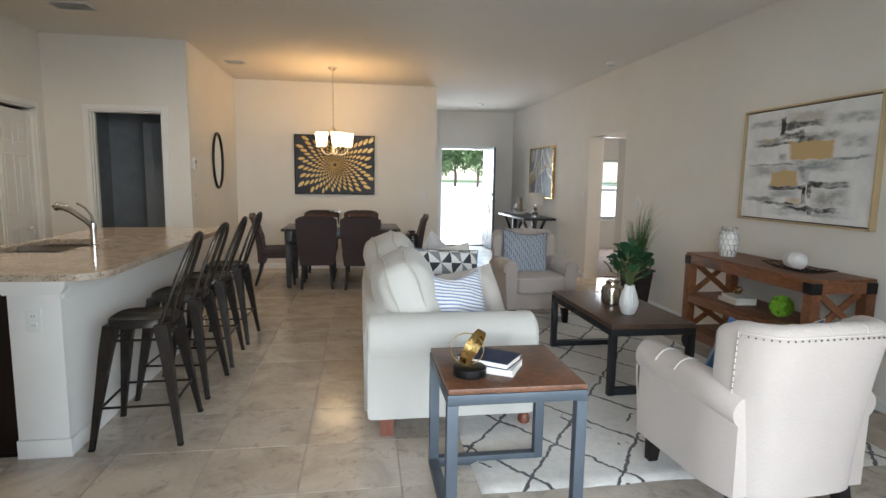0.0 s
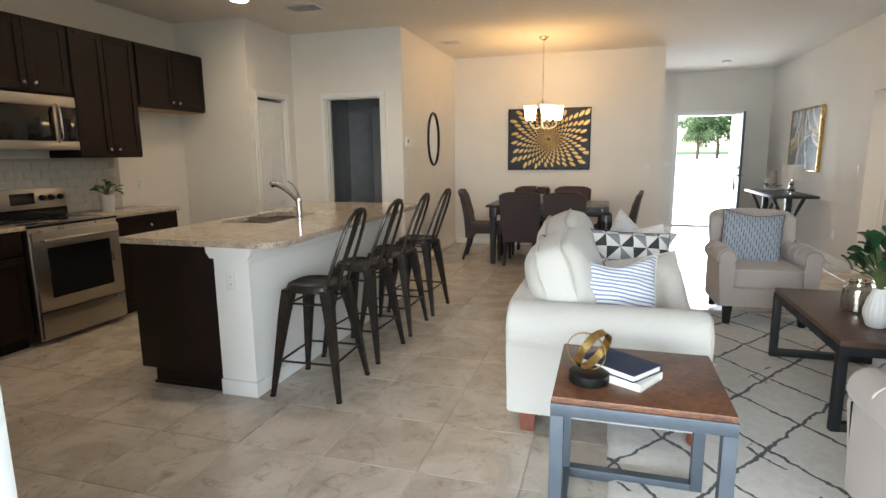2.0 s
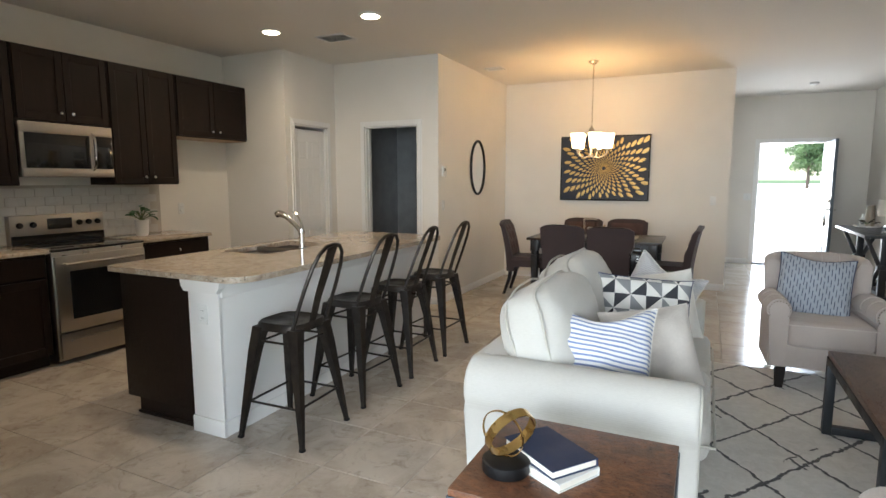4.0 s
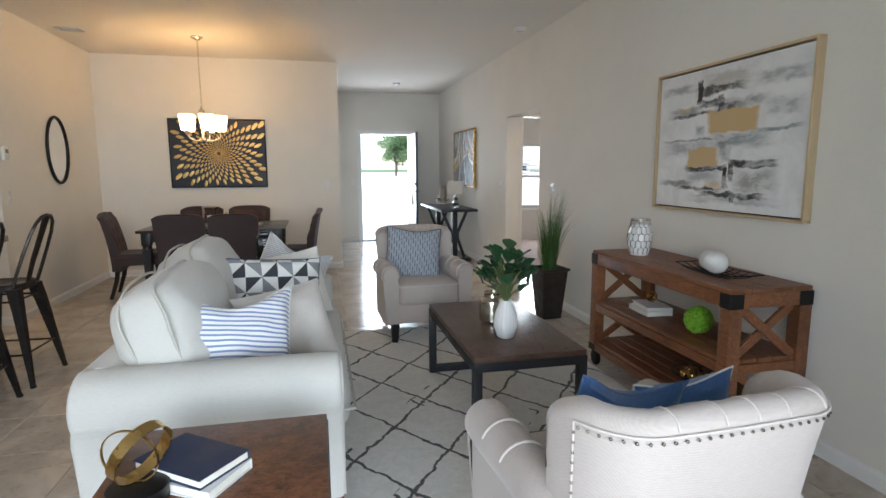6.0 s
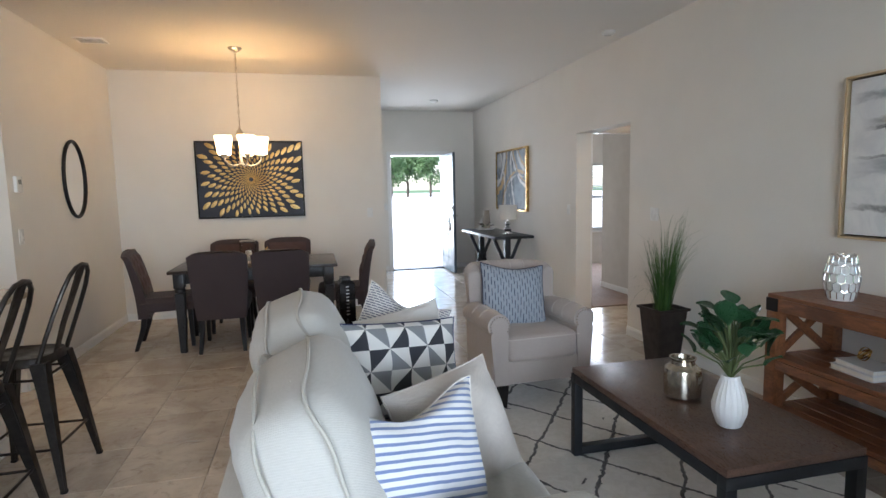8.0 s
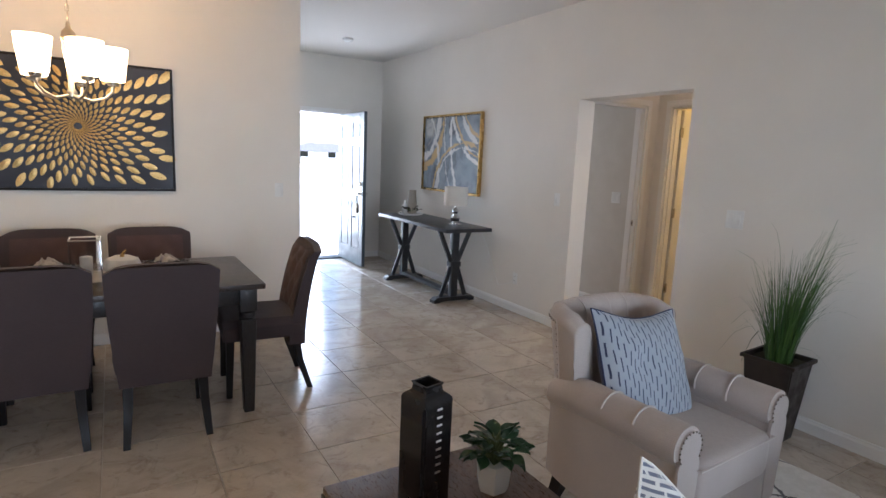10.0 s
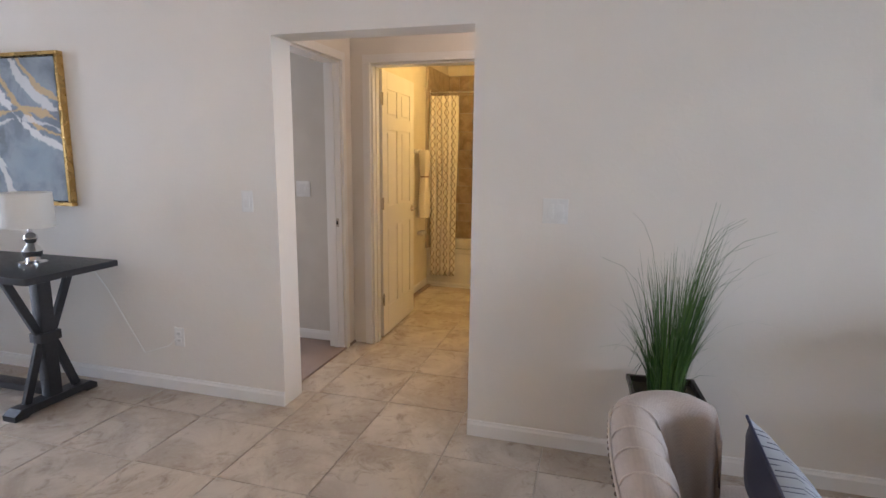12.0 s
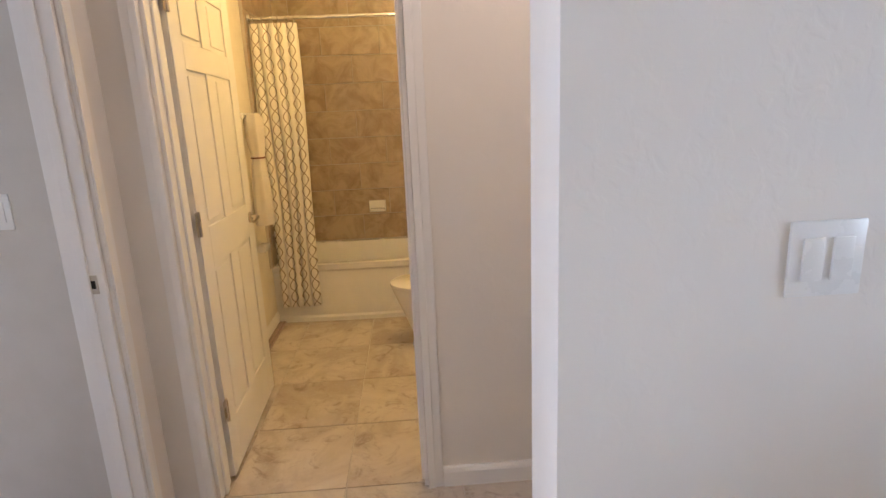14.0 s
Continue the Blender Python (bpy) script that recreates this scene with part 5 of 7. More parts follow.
chair = dining_chair()
for k, (x, y, rz) in enumerate(((-0.185, 7.385, 1), (0.37, 7.31, -1), (-0.19, 8.10, 180), (0.375, 8.10, 179), (-0.74, 7.63, -84), (0.96, 7.62, 86))):
    if k == 0:
        chair.matrix_world = pose(x, y, 0, 0, 0, rz)
    else:
        copy_thing(chair, pose(x, y, 0, 0, 0, rz))

runner = thing("table_runner", "muted tan woven runner across the dining table", "runner", (0.13, 7.62, 0.763))
part("cloth", box(-0.42, 0.46, -0.16, 0.16, 0, 0.003, 0.001, seg=1), TANFAB, runner)
cand = thing("candle_holder", "square clear glass candle holder with a white pillar candle", "candle holder", (0.03, 7.66, 0.766))
bm = bmesh.new()
for a in ((-0.075, 0.075, -0.075, -0.070), (-0.075, 0.075, 0.070, 0.075), (-0.075, -0.070, -0.0695, 0.0695), (0.070, 0.075, -0.0695, 0.0695)):
    box(*a, 0.0, 0.20, 0.001, bm, 1)
part("glass", bm, GLASS, cand, smooth=False)
part("rim", sweep([(-0.073, -0.073, 0.202), (0.073, -0.073, 0.202), (0.073, 0.073, 0.202), (-0.073, 0.073, 0.202)], 0.004, 6, closed=True), NICKEL, cand)
part("candle", lathe([(0.03, 0.001), (0.031, 0.10), (0.028, 0.104), (0.003, 0.101), (0.002, 0.115)], 16), WHITEBOOK, cand)
pump = thing("pumpkin", "white ceramic pumpkin with a gold stem on the table", "pumpkin", (0.20, 7.60, 0.766))
part("body", lathe([(0.02, 0.0), (0.06, 0.004), (0.088, 0.035), (0.092, 0.06), (0.078, 0.095), (0.04, 0.11), (0.01, 0.103)], 48, flute=0.035, flutes=8), MATTEWHITE, pump)
part("stem", sweep([(0, 0, 0.10), (0.006, 0, 0.125), (0.02, 0.004, 0.14)], [0.012, 0.008, 0.006], 8), GOLD, pump)
for px, py in ((-0.21, 7.44), (0.42, 7.50), (-0.16, 7.90), (0.44, 7.86)):
    pl = thing("place_setting", "dark plate with a folded grey napkin on the table", "plate", (px, py, 0.764), group="place settings")
    part("plate", lathe([(0.05, 0.0), (0.085, 0.004), (0.125, 0.014), (0.122, 0.018), (0.08, 0.009), (0.01, 0.006)], 28), BLACKVASE, pl)
    bm = bmesh.new()
    for k in range(9):
        a = k * 0.7
        sweep([(0, 0, 0.012), (0.035 * math.cos(a), 0.035 * math.sin(a), 0.035 + 0.01 * (k % 3)), (0.07 * math.cos(a + 0.5), 0.07 * math.sin(a + 0.5), 0.022 + 0.012 * (k % 2))], [0.012, 0.018, 0.006], 6, bm, flat=0.4)
    part("napkin", bm, TANFAB, pl, "folded grey napkin")

ch = thing("chandelier", "brushed nickel five-arm chandelier with lit frosted glass shades", "chandelier", (0.014, 7.647, -0.05))
part("canopy", lathe([(0.008, 2.835), (0.03, 2.84), (0.062, 2.862), (0.065, 2.8745)], 20), NICKEL, ch)
bm = bmesh.new()
for k in range(20):
    z = 2.16 + k * 0.0345
    pts = [(0.0085 * math.cos(a) * (k % 2), 0.0085 * math.cos(a) * (1 - k % 2), z + 0.022 * math.sin(a) + 0.012) for a in [i * math.pi / 4 for i in range(8)]]
    sweep(pts, 0.0022, 5, bm, closed=True)
part("chain", bm, NICKEL, ch)
part("cord", sweep([(0.003, 0.0, 2.12), (0.003, 0, 2.84)], 0.0022, 6), NICKEL, ch)
part("column", lathe([(0.004, 1.755), (0.02, 1.765), (0.024, 1.79), (0.014, 1.81), (0.012, 1.98), (0.026, 2.0), (0.036, 2.06), (0.03, 2.09), (0.012, 2.11), (0.008, 2.14)], 18), NICKEL, ch)
shade = mesh("shade", lathe([(0.040, 1.862), (0.058, 1.868), (0.066, 1.93), (0.080, 2.035), (0.076, 2.035), (0.062, 1.93), (0.052, 1.874), (0.01, 1.872)], 24), SHADEGLOW, True)
for k in range(5):
    a = radians(72 * k + 6)
    c, s = math.cos(a), math.sin(a)
    arm = part("arm", sweep([(0.015 * c, 0.015 * s, 1.775), (0.09 * c, 0.09 * s, 1.755), (0.15 * c, 0.15 * s, 1.775), (0.183 * c, 0.183 * s, 1.81), (0.187 * c, 0.187 * s, 1.852)], 0.007, 8), NICKEL, ch)
    part("cup", lathe([(0.008, 1.838), (0.026, 1.843), (0.03, 1.860), (0.012, 1.861)], 14, (0.187 * c, 0.187 * s, 0)), NICKEL, arm)
    o = new("shade", shade)
    o.parent, o.location = ch, (0.187 * c, 0.187 * s, 0)
    tagged(o, "lit frosted glass shade")
    lamp("chandelier_glow", "POINT", (0.014 + 0.187 * c, 7.647 + 0.187 * s, 1.985), (0, 0, 0), 1.05, (1.0, 0.52, 0.17), 0.03)

art = thing("sunburst_wall_art", "navy canvas with gold leaf sunburst in a black frame", "wall art", (-0.015, NORTH, 1.60))
part("canvas", box(-0.585, 0.585, -0.028, -0.003, -0.43, 0.43, 0.002, seg=1), NAVYCANVAS, art)
for a in ((-0.601, 0.601, -0.447, -0.4305), (-0.601, 0.601, 0.4305, 0.447), (-0.601, -0.5855, -0.430, 0.430), (0.5855, 0.601, -0.430, 0.430)):
    part("frame_bar", box(a[0], a[1], -0.038, -0.002, a[2], a[3], 0.002, seg=1), IRON, art)
bm = bmesh.new()
rim = [bm.verts.new((0.5 * math.cos(a), 0, 0.24 * math.copysign(abs(math.sin(a)) ** 1.35, math.sin(a)))) for a in [i * math.pi / 6 for i in range(12)]]
mid = bm.verts.new((0.03, -0.05, 0))
for i in range(12):
    bm.faces.new((rim[i], rim[(i + 1) % 12], mid))
petal = mesh("petal", bm, GOLDLEAF)
rad, ring = 0.035, 0
while rad < 0.74:
    size = 0.016 + rad * 0.152
    for i in range(25):
        a = 2 * math.pi * (i + 0.5 * (ring % 2)) / 25 + rad * 0.9
        px, pz = math.cos(a) * rad, math.sin(a) * rad
        if abs(px) < 0.56 and abs(pz) < 0.405:
            o = new("petal", petal)
            o.parent = art
            o.matrix_basis = Matrix.Translation((px, -0.029, pz)) @ Matrix.Rotation(-a - 0.25, 4, "Y") @ Matrix.Diagonal((size * 1.15, 0.08, size * 1.0, 1))
    rad += size * 0.86
    ring += 1

mir = thing("oval_mirror", "oval wall mirror with a thin black metal frame", "mirror", (KNEE, 7.66, 1.60), 90)
pts = [(0.235 * math.cos(a), -0.014, 0.345 * math.sin(a)) for a in [2 * math.pi * i / 48 for i in range(48)]]
part("frame", sweep(pts, 0.016, 8, closed=True), IRON, mir)
bm = bmesh.new()
rings(bm, [[(p[0] * 0.97, y, p[2] * 0.97) for p in pts] for y in (-0.002, -0.012)])
part("glass", bm, MIRROR, mir, "silvered mirror glass")


# ---------------------------------------------------------------- living room
rug = thing("area_rug", "ivory shag rug with irregular charcoal trellis lines", "rug", (0, 0, 0))
bm = bmesh.new()
RX0, RX1, RY0, RY1 = 0.89, 3.12, 2.39, 5.60
nx, ny = 60, 84
g = []
for i in range(nx + 1):
    row = []
    for j in range(ny + 1):
        x, y = RX0 + (RX1 - RX0) * i / nx, RY0 + (RY1 - RY0) * j / ny
        edge = min(i, nx - i, j, ny - j)
        z = 0.003 if edge == 0 else 0.017 + 0.004 * noise.noise(Vector((x * 14, y * 14, 0)))
        if edge == 0:
            x += 0.012 * noise.noise(Vector((x * 9, y * 9, 4)))
            y += 0.012 * noise.noise(Vector((x * 9, y * 9, 8)))
        row.append(bm.verts.new((x, y, z)))
    g.append(row)
for i in range(nx):
    for j in range(ny):
        bm.faces.new((g[i][j], g[i + 1][j], g[i + 1][j + 1], g[i][j + 1]))
part("shag_face", bm, RUG, rug)
RUG_Z = 0.018


def roll(cy, cz, r, drop, inner, n=16):
    """Outline of a rolled arm in (side, up): a round roll on a panel."""
    pts = [(cy + r * math.cos(a), cz + r * math.sin(a)) for a in [radians(-50 + i * 280 / n) for i in range(n + 1)]]
    return pts + [(cy - r * 0.62, drop), (inner, drop)]


# sofa: faces +x, back at -x
SF0, SF1 = 2.955, 4.86
sofa = thing("sofa", "cream linen rolled-arm sofa with loose back cushions", "sofa", (0.425, SF0, 0))
L = SF1 - SF0
part("base", box(0.06, 0.88, 0.10, L - 0.10, 0.11, 0.30, 0.02), SOFAFAB, sofa)
for side in (0, 1):
    f = (lambda q: q) if side == 0 else (lambda q: L - q)
    out = [(f(a), b) for a, b in roll(0.115, 0.545, 0.128, 0.105, 0.215)]
    part("arm", extrude(out, 0, -0.035, 0.893, bevel=0.024, seg=4), SOFAFAB, sofa, "rolled arm", soft=50)
    pts = [(0.895, f(a), b) for a, b in roll(0.115, 0.545, 0.112, 0.115, 0.205)]
    part("welt", sweep(pts, 0.005, 6), PIPING, sofa, "corded arm welt")
part("back_frame", extrude([(-0.05, 0.11), (0.14, 0.11), (0.15, 0.55), (0.10, 0.655), (0.03, 0.68), (-0.04, 0.655), (-0.055, 0.55)], 1, 0.13, L - 0.13, bevel=0.02), SOFAFAB, sofa)
for k in range(2):
    y0 = 0.225 + k * (L - 0.45) / 2
    w = (L - 0.45) / 2 - 0.006
    c = part("seat_cushion", moved(block(0.78, w, 0.19, 0.22, seed=k, wrinkle=0.004), Matrix.Translation((0.55, y0 + w / 2, 0.385))), SOFAFAB, sofa, soft=75)
    part("piping", moved(cushion_seam(0.765, w, 0.006, 0.0), Matrix.Translation((0.57, y0 + w / 2, 0.385))), PIPING, c)
    m = Matrix.Translation((0.225 - 0.03 * k, y0 + w / 2 - 0.015 + 0.04 * k, 0.675 + 0.03 * k)) @ Euler((radians(90), radians(0), radians(90))).to_matrix().to_4x4() @ Matrix.Rotation(radians(-20), 4, "X")
    c = part("back_cushion", moved(block(w * 1.08, 0.57, 0.33, 0.58, seed=5 + k, wrinkle=0.034), m), SOFAFAB, sofa, soft=75)
    part("piping", moved(sweep([(w * 0.545 * math.copysign(abs(math.cos(a)) ** 0.58, math.cos(a)), 0.289 * math.copysign(abs(math.sin(a)) ** 0.58, math.sin(a)), 0.012 * math.sin(5 * a)) for a in [i * math.pi / 24 for i in range(48)]], 0.006, 6, closed=True), m @ Matrix.Translation((0, 0, 0.07))), PIPING, c)
    part("piping", moved(sweep([(w * 0.545 * math.copysign(abs(math.cos(a)) ** 0.58, math.cos(a)), 0.289 * math.copysign(abs(math.sin(a)) ** 0.58, math.sin(a)), 0.010 * math.sin(4 * a)) for a in [i * math.pi / 24 for i in range(48)]], 0.006, 6, closed=True), m @ Matrix.Translation((0, 0, -0.075))), PIPING, c)
for i, (fx, fy) in enumerate(((0.07, 0.10), (0.86, 0.10), (0.07, L - 0.10), (0.86, L - 0.10))):
    if fx > 0.5:
        part("foot", lathe([(0.022, RUG_Z), (0.034, 0.03), (0.036, 0.05), (0.026, 0.075), (0.04, 0.108)], 16, (fx, fy, 0)), REDLEG, sofa, "turned cherry foot")
    else:
        part("foot", taper((fx, fy, 0.112), (fx, fy - 0.01, 0.0), 0.042, 0.034), REDLEG, sofa, "tapered cherry foot")


def pillow(label, w, h, t, at, rot, material, seed, name="throw_pillow", edge=None, reverse=None, chop=0.0):
    ob = new(name)
    ob.matrix_world = Matrix.Translation(at) @ Euler([radians(a) for a in rot]).to_matrix().to_4x4()
    tagged(ob, label, "pillow", "throw pillows")
    if reverse:
        part("front_cover", cushion(w, h, t, 0.5, chop, 18, seed, 0.055, (1,)), material, ob)
        part("back_cover", cushion(w, h, t, 0.5, chop, 18, seed, 0.055, (-1,)), reverse, ob, "plain dark reverse")
    else:
        part("cover", cushion(w, h, t, 0.5, chop, 18, seed, 0.055), material, ob)
    part("edge_seam", cushion_seam(w, h, 0.0035, 0.055, sag=chop), edge or material, ob)
    return ob


pillow("blue and white broken-stripe pillow on the sofa", 0.57, 0.45, 0.20, (0.85, 3.335, 0.70), (60, 9, 16), BLUESTRIPE, 11, edge=WHITEFAB, chop=0.12)
pillow("plain stone-coloured pillow on the sofa", 0.44, 0.40, 0.17, (1.09, 3.60, 0.635), (66, -6, 26), TANFAB, 12)
pillow("black, grey and white pinwheel print lumbar pillow", 0.52, 0.40, 0.17, (1.00, 4.12, 0.695), (74, 4, 14), GEO, 13, edge=NAVYFAB)
pillow("quilted ivory pillow on the sofa", 0.42, 0.42, 0.16, (1.07, 4.42, 0.67), (70, -10, 8), WHITEFAB, 14)
pillow("grey and white broken-stripe pillow on the sofa", 0.44, 0.43, 0.16, (1.05, 4.60, 0.71), (72, 22, -12), GREYDASH, 15, edge=WHITEFAB, chop=0.06)


def frame_table(name, label, x0, x1, y0, y1, z, top, steel, bar, thick, category, rz=0):
    """A plank top in a square steel frame with closed end loops."""
    ob = thing(name, label, category, ((x0 + x1) / 2, (y0 + y1) / 2, 0), rz)
    w, d = (x1 - x0) / 2, (y1 - y0) / 2
    part("tabletop", box(-w + 0.004, w - 0.004, -d + 0.004, d - 0.004, z - thick, z, 0.003), top, ob)
    for j in (-1, 1):
        for i in (-1, 1):
            part("leg", box(i * (w - bar / 2) - bar / 2, i * (w - bar / 2) + bar / 2, j * (d - bar / 2) - bar / 2, j * (d - bar / 2) + bar / 2, 0.0, z - thick - bar, 0.003), steel, ob)
        part("frame_bar", box(-w, w, j * (d - bar / 2) - bar / 2, j * (d - bar / 2) + bar / 2, z - thick - bar + 0.0005, z - thick - 0.0005, 0.003), steel, ob)
        part("frame_bar", box(j * (w - bar / 2) - bar / 2, j * (w - bar / 2) + bar / 2, -d + bar, d - bar, z - thick - bar + 0.0005, z - thick - 0.0005, 0.003), steel, ob)
    return ob, w, d


et, w, d = frame_table("end_table", "rustic wood end table on a slate-blue steel frame", 0.686, 1.262, 2.15, 2.70, 0.594, RUSTIC, SLATE, 0.045, 0.022, "end table")
for i in (-1, 1):
    part("floor_bar", box(i * (w - 0.0225) - 0.0225, i * (w - 0.0225) + 0.0225, -d + 0.045, d - 0.045, 0.0, 0.045, 0.003), SLATE, et) if i < 0 else None
part("floor_bar", box(-w + 0.045, w - 0.045, d - 0.045, d, 0.0, 0.045, 0.003), SLATE, et)
et2, w, d = frame_table("end_table", "dark brown end table on black steel beside the sofa", 0.62, 1.175, 4.90, 5.44, 0.594, COFFEETOP, BLACKSTEEL, 0.045, 0.022, "end table")
ct, w, d = frame_table("coffee_table", "dark plank coffee table on black steel loop legs", 1.952, 2.545, 3.37, 4.49, 0.490, COFFEETOP, BLACKSTEEL, 0.045, 0.03, "coffee table")
for j in (-1, 1):
    part("floor_bar", box(-w + 0.045, w - 0.045, j * (d - 0.0225) - 0.0225, j * (d - 0.0225) + 0.0225, 0.02, 0.065, 0.003), BLACKSTEEL, ct)


def book(x, y, z, rz, w, d, h, cover, label, name="book"):
    ob = thing(name, label, "book", (x, y, z), rz, group="books")
    part("cover", extrude([(-d / 2, 0), (d / 2, 0), (d / 2, 0.003), (-d / 2 + 0.003, 0.003), (-d / 2 + 0.003, h - 0.003), (d / 2, h - 0.003), (d / 2, h), (-d / 2, h)], 0, -w / 2, w / 2), cover, ob, smooth=False)
    part("page_block", box(-w / 2 + 0.004, w / 2 - 0.004, -d / 2 + 0.0035, d / 2 - 0.005, 0.0033, h - 0.0033), PAGES, ob, smooth=False)
    return ob


book(0.92, 2.385, 0.595, 150, 0.225, 0.165, 0.026, WHITEBOOK, "pale cream book lying on the end table")
book(0.91, 2.405, 0.6215, 143, 0.235, 0.165, 0.026, NAVYBOOK, "navy cloth book lying on another book")
ringart = thing("ring_sculpture", "interlocking brass rings on a round black base", "sculpture", (0.805, 2.315, 0.595))
part("base", lathe([(0.068, 0), (0.070, 0.004), (0.070, 0.034), (0.062, 0.039), (0.01, 0.039)], 28), IRON, ringart)


def band(r, wd, th, m):
    bm = bmesh.new()
    loops = []
    for i in range(40):
        a = 2 * math.pi * i / 40
        loops.append([(q * math.cos(a), y, q * math.sin(a)) for q, y in ((r, -wd), (r + th, -wd), (r + th, wd), (r, wd))])
    rings(bm, loops, cap=False, closed=True)
    return moved(bm, m)


part("ring", band(0.076, 0.015, 0.003, Matrix.Translation((0.012, 0.0, 0.118)) @ Euler((0.45, 0.35, 1.15)).to_matrix().to_4x4()), GOLD, ringart, "broad brass ring")
part("ring", band(0.068, 0.003, 0.003, Matrix.Translation((-0.012, 0.0, 0.110)) @ Euler((0.1, 0.1, -0.25)).to_matrix().to_4x4()), GOLD, ringart, "thin brass ring")

vase = thing("vase", "white fluted ceramic vase holding broad green leaves", "vase", (2.21, 3.66, 0.491))
part("body", lathe([(0.035, 0), (0.045, 0.008), (0.062, 0.06), (0.064, 0.09), (0.050, 0.15), (0.034, 0.19), (0.034, 0.205), (0.028, 0.205), (0.028, 0.17)], 60, flute=0.025, flutes=20), MATTEWHITE, vase)
leafy(vase, 46, 0.21, 0.29, 0.092, 9, LEAFDARK, 0.19, droop=-0.55, wide=0.9, low=0.42)
jar = thing("mercury_glass_jar", "mottled silver mercury glass jar on the coffee table", "jar", (2.24, 3.98, 0.491))
part("body", lathe([(0.06, 0), (0.078, 0.01), (0.082, 0.10), (0.076, 0.13), (0.052, 0.15), (0.05, 0.165), (0.058, 0.178), (0.05, 0.178), (0.045, 0.16)], 32), MERCURY, jar)


def armchair(label):
    """Faces -y: front at -y, curved back at +y. 0.76 wide."""
    ob = thing("armchair", label, "armchair", group="armchairs")
    part("base", box(-0.31, 0.31, -0.335, 0.28, 0.15, 0.31, 0.018), ARMFAB, ob)
    c = part("seat_cushion", moved(block(0.51, 0.61, 0.17, 0.20, seed=3, wrinkle=0.004), Matrix.Translation((0, -0.055, 0.385))), ARMFAB, ob)
    part("piping", moved(cushion_seam(0.50, 0.60, 0.004, 0.0), Matrix.Translation((0, -0.055, 0.452))), SEAM, c)
    for s in (-1, 1):
        out = [(s * (0.37 - a), b) for a, b in roll(0.065, 0.545, 0.075, 0.15, 0.13)]
        bm = bmesh.new()
        loops = []
        for k in range(11):
            y = -0.34 + k * 0.064
            swell = 1 + 0.05 * math.sin(k * 0.9)
            tuck = max(0.0, (y - 0.06) / 0.24) ** 2
            loops.append([(s * 0.30 + (p[0] - s * 0.30) * swell - s * 0.045 * tuck, y, p[1] - 0.05 * tuck * max(0.0, p[1] - 0.15) / 0.45) for p in out])
        rings(bm, loops)
        caps = [e for e in bm.edges if abs(e.verts[0].co.y + 0.34) < 1e-5 and abs(e.verts[1].co.y + 0.34) < 1e-5]
        bmesh.ops.bevel(bm, geom=caps, offset=0.014, segments=3, affect="EDGES")
        arm = part("arm", bm, ARMFAB, ob, "rolled arm")
        for y in (-0.16, -0.02):
            part("tuck_seam", sweep([(s * 0.30 + (p[0] - s * 0.30) * 1.045, y, p[1] + 0.002) for p in out[2:13]], 0.004, 6), SEAM, arm)
        nm = mesh("nail_head", lathe([(0.004, -0.002), (0.0036, 0.001), (0.0016, 0.002)], 8), NAIL, True)
        for k in range(15):
            p = out[1 + k] if 1 + k < len(out) - 2 else out[-3]
            o = new("nail_head", nm)
            o.parent = arm
            o.matrix_basis = Matrix.Translation((s * 0.305 + (p[0] - s * 0.305) * 0.84, -0.3415, 0.53 + (p[1] - 0.53) * 0.84)) @ Matrix.Rotation(radians(90), 4, "X")
    # padded wing back: a shell swept round the plan of the chair
    half, y_back, y_front, rad = 0.345, 0.315, 0.15, 0.15
    plan = [(-half, y_front + (y_back - rad - y_front) * i / 4, -1.0, 0.0) for i in range(4)]
    plan += [(-half + rad - rad * math.cos(a), y_back - rad + rad * math.sin(a), -math.cos(a), math.sin(a)) for a in [math.pi / 2 * i / 7 for i in range(8)]]
    flat = half - rad
    plan += [(-flat + 2 * flat * i / 14, y_back, 0.0, 1.0) for i in range(1, 14)]
    plan += [(-x, y, -nx, ny) for x, y, nx, ny in plan[:12][::-1]]
    count = len(plan)

    def shell(k, z, inset):
        x, y, nx, ny = plan[k]
        f = (z - 0.15) / 0.73
        flare = 0.88 + 0.12 * f
        y = y + 0.028 * (1 - (x / half) ** 2) + 0.075 * f * f * max(0.0, (y - y_front) / (y_back - y_front)) + 0.02 * f
        return ((x - nx * inset) * flare, y - ny * inset, z)

    def top_of(k):
        x, y = plan[k][:2]
        return 0.875 - 0.012 * (x / half) ** 2 - 0.035 * max(0.0, 1 - (y - y_front) / 0.09) ** 2

    loops = []
    for k in range(count):
        top, th = top_of(k), 0.105 + 0.006 * math.sin(k * math.pi / 2.5)
        loop = [shell(k, 0.15 + (top - 0.20) * i / 5, 0.0) for i in range(6)]
        loop += [shell(k, top - 0.05 + 0.05 * math.sin(a), th / 2 * (1 - math.cos(a))) for a in [math.pi * i / 8 for i in range(1, 8)]]
        loop += [shell(k, top - 0.05 - (top - 0.37) * i / 4, th + 0.008 * i) for i in range(5)]
        loops.append(loop)
    bm = rings(bmesh.new(), loops)
    ends = [e for e in bm.edges if len(e.link_faces) == 2 and max(len(f.verts) for f in e.link_faces) > 4]
    bmesh.ops.bevel(bm, geom=ends, offset=0.016, segments=3, profile=0.5, affect="EDGES")
    back = part("backrest", bm, ARMFAB, ob, "padded back with short wings", soft=70)
    c0, c1 = 6, count - 7
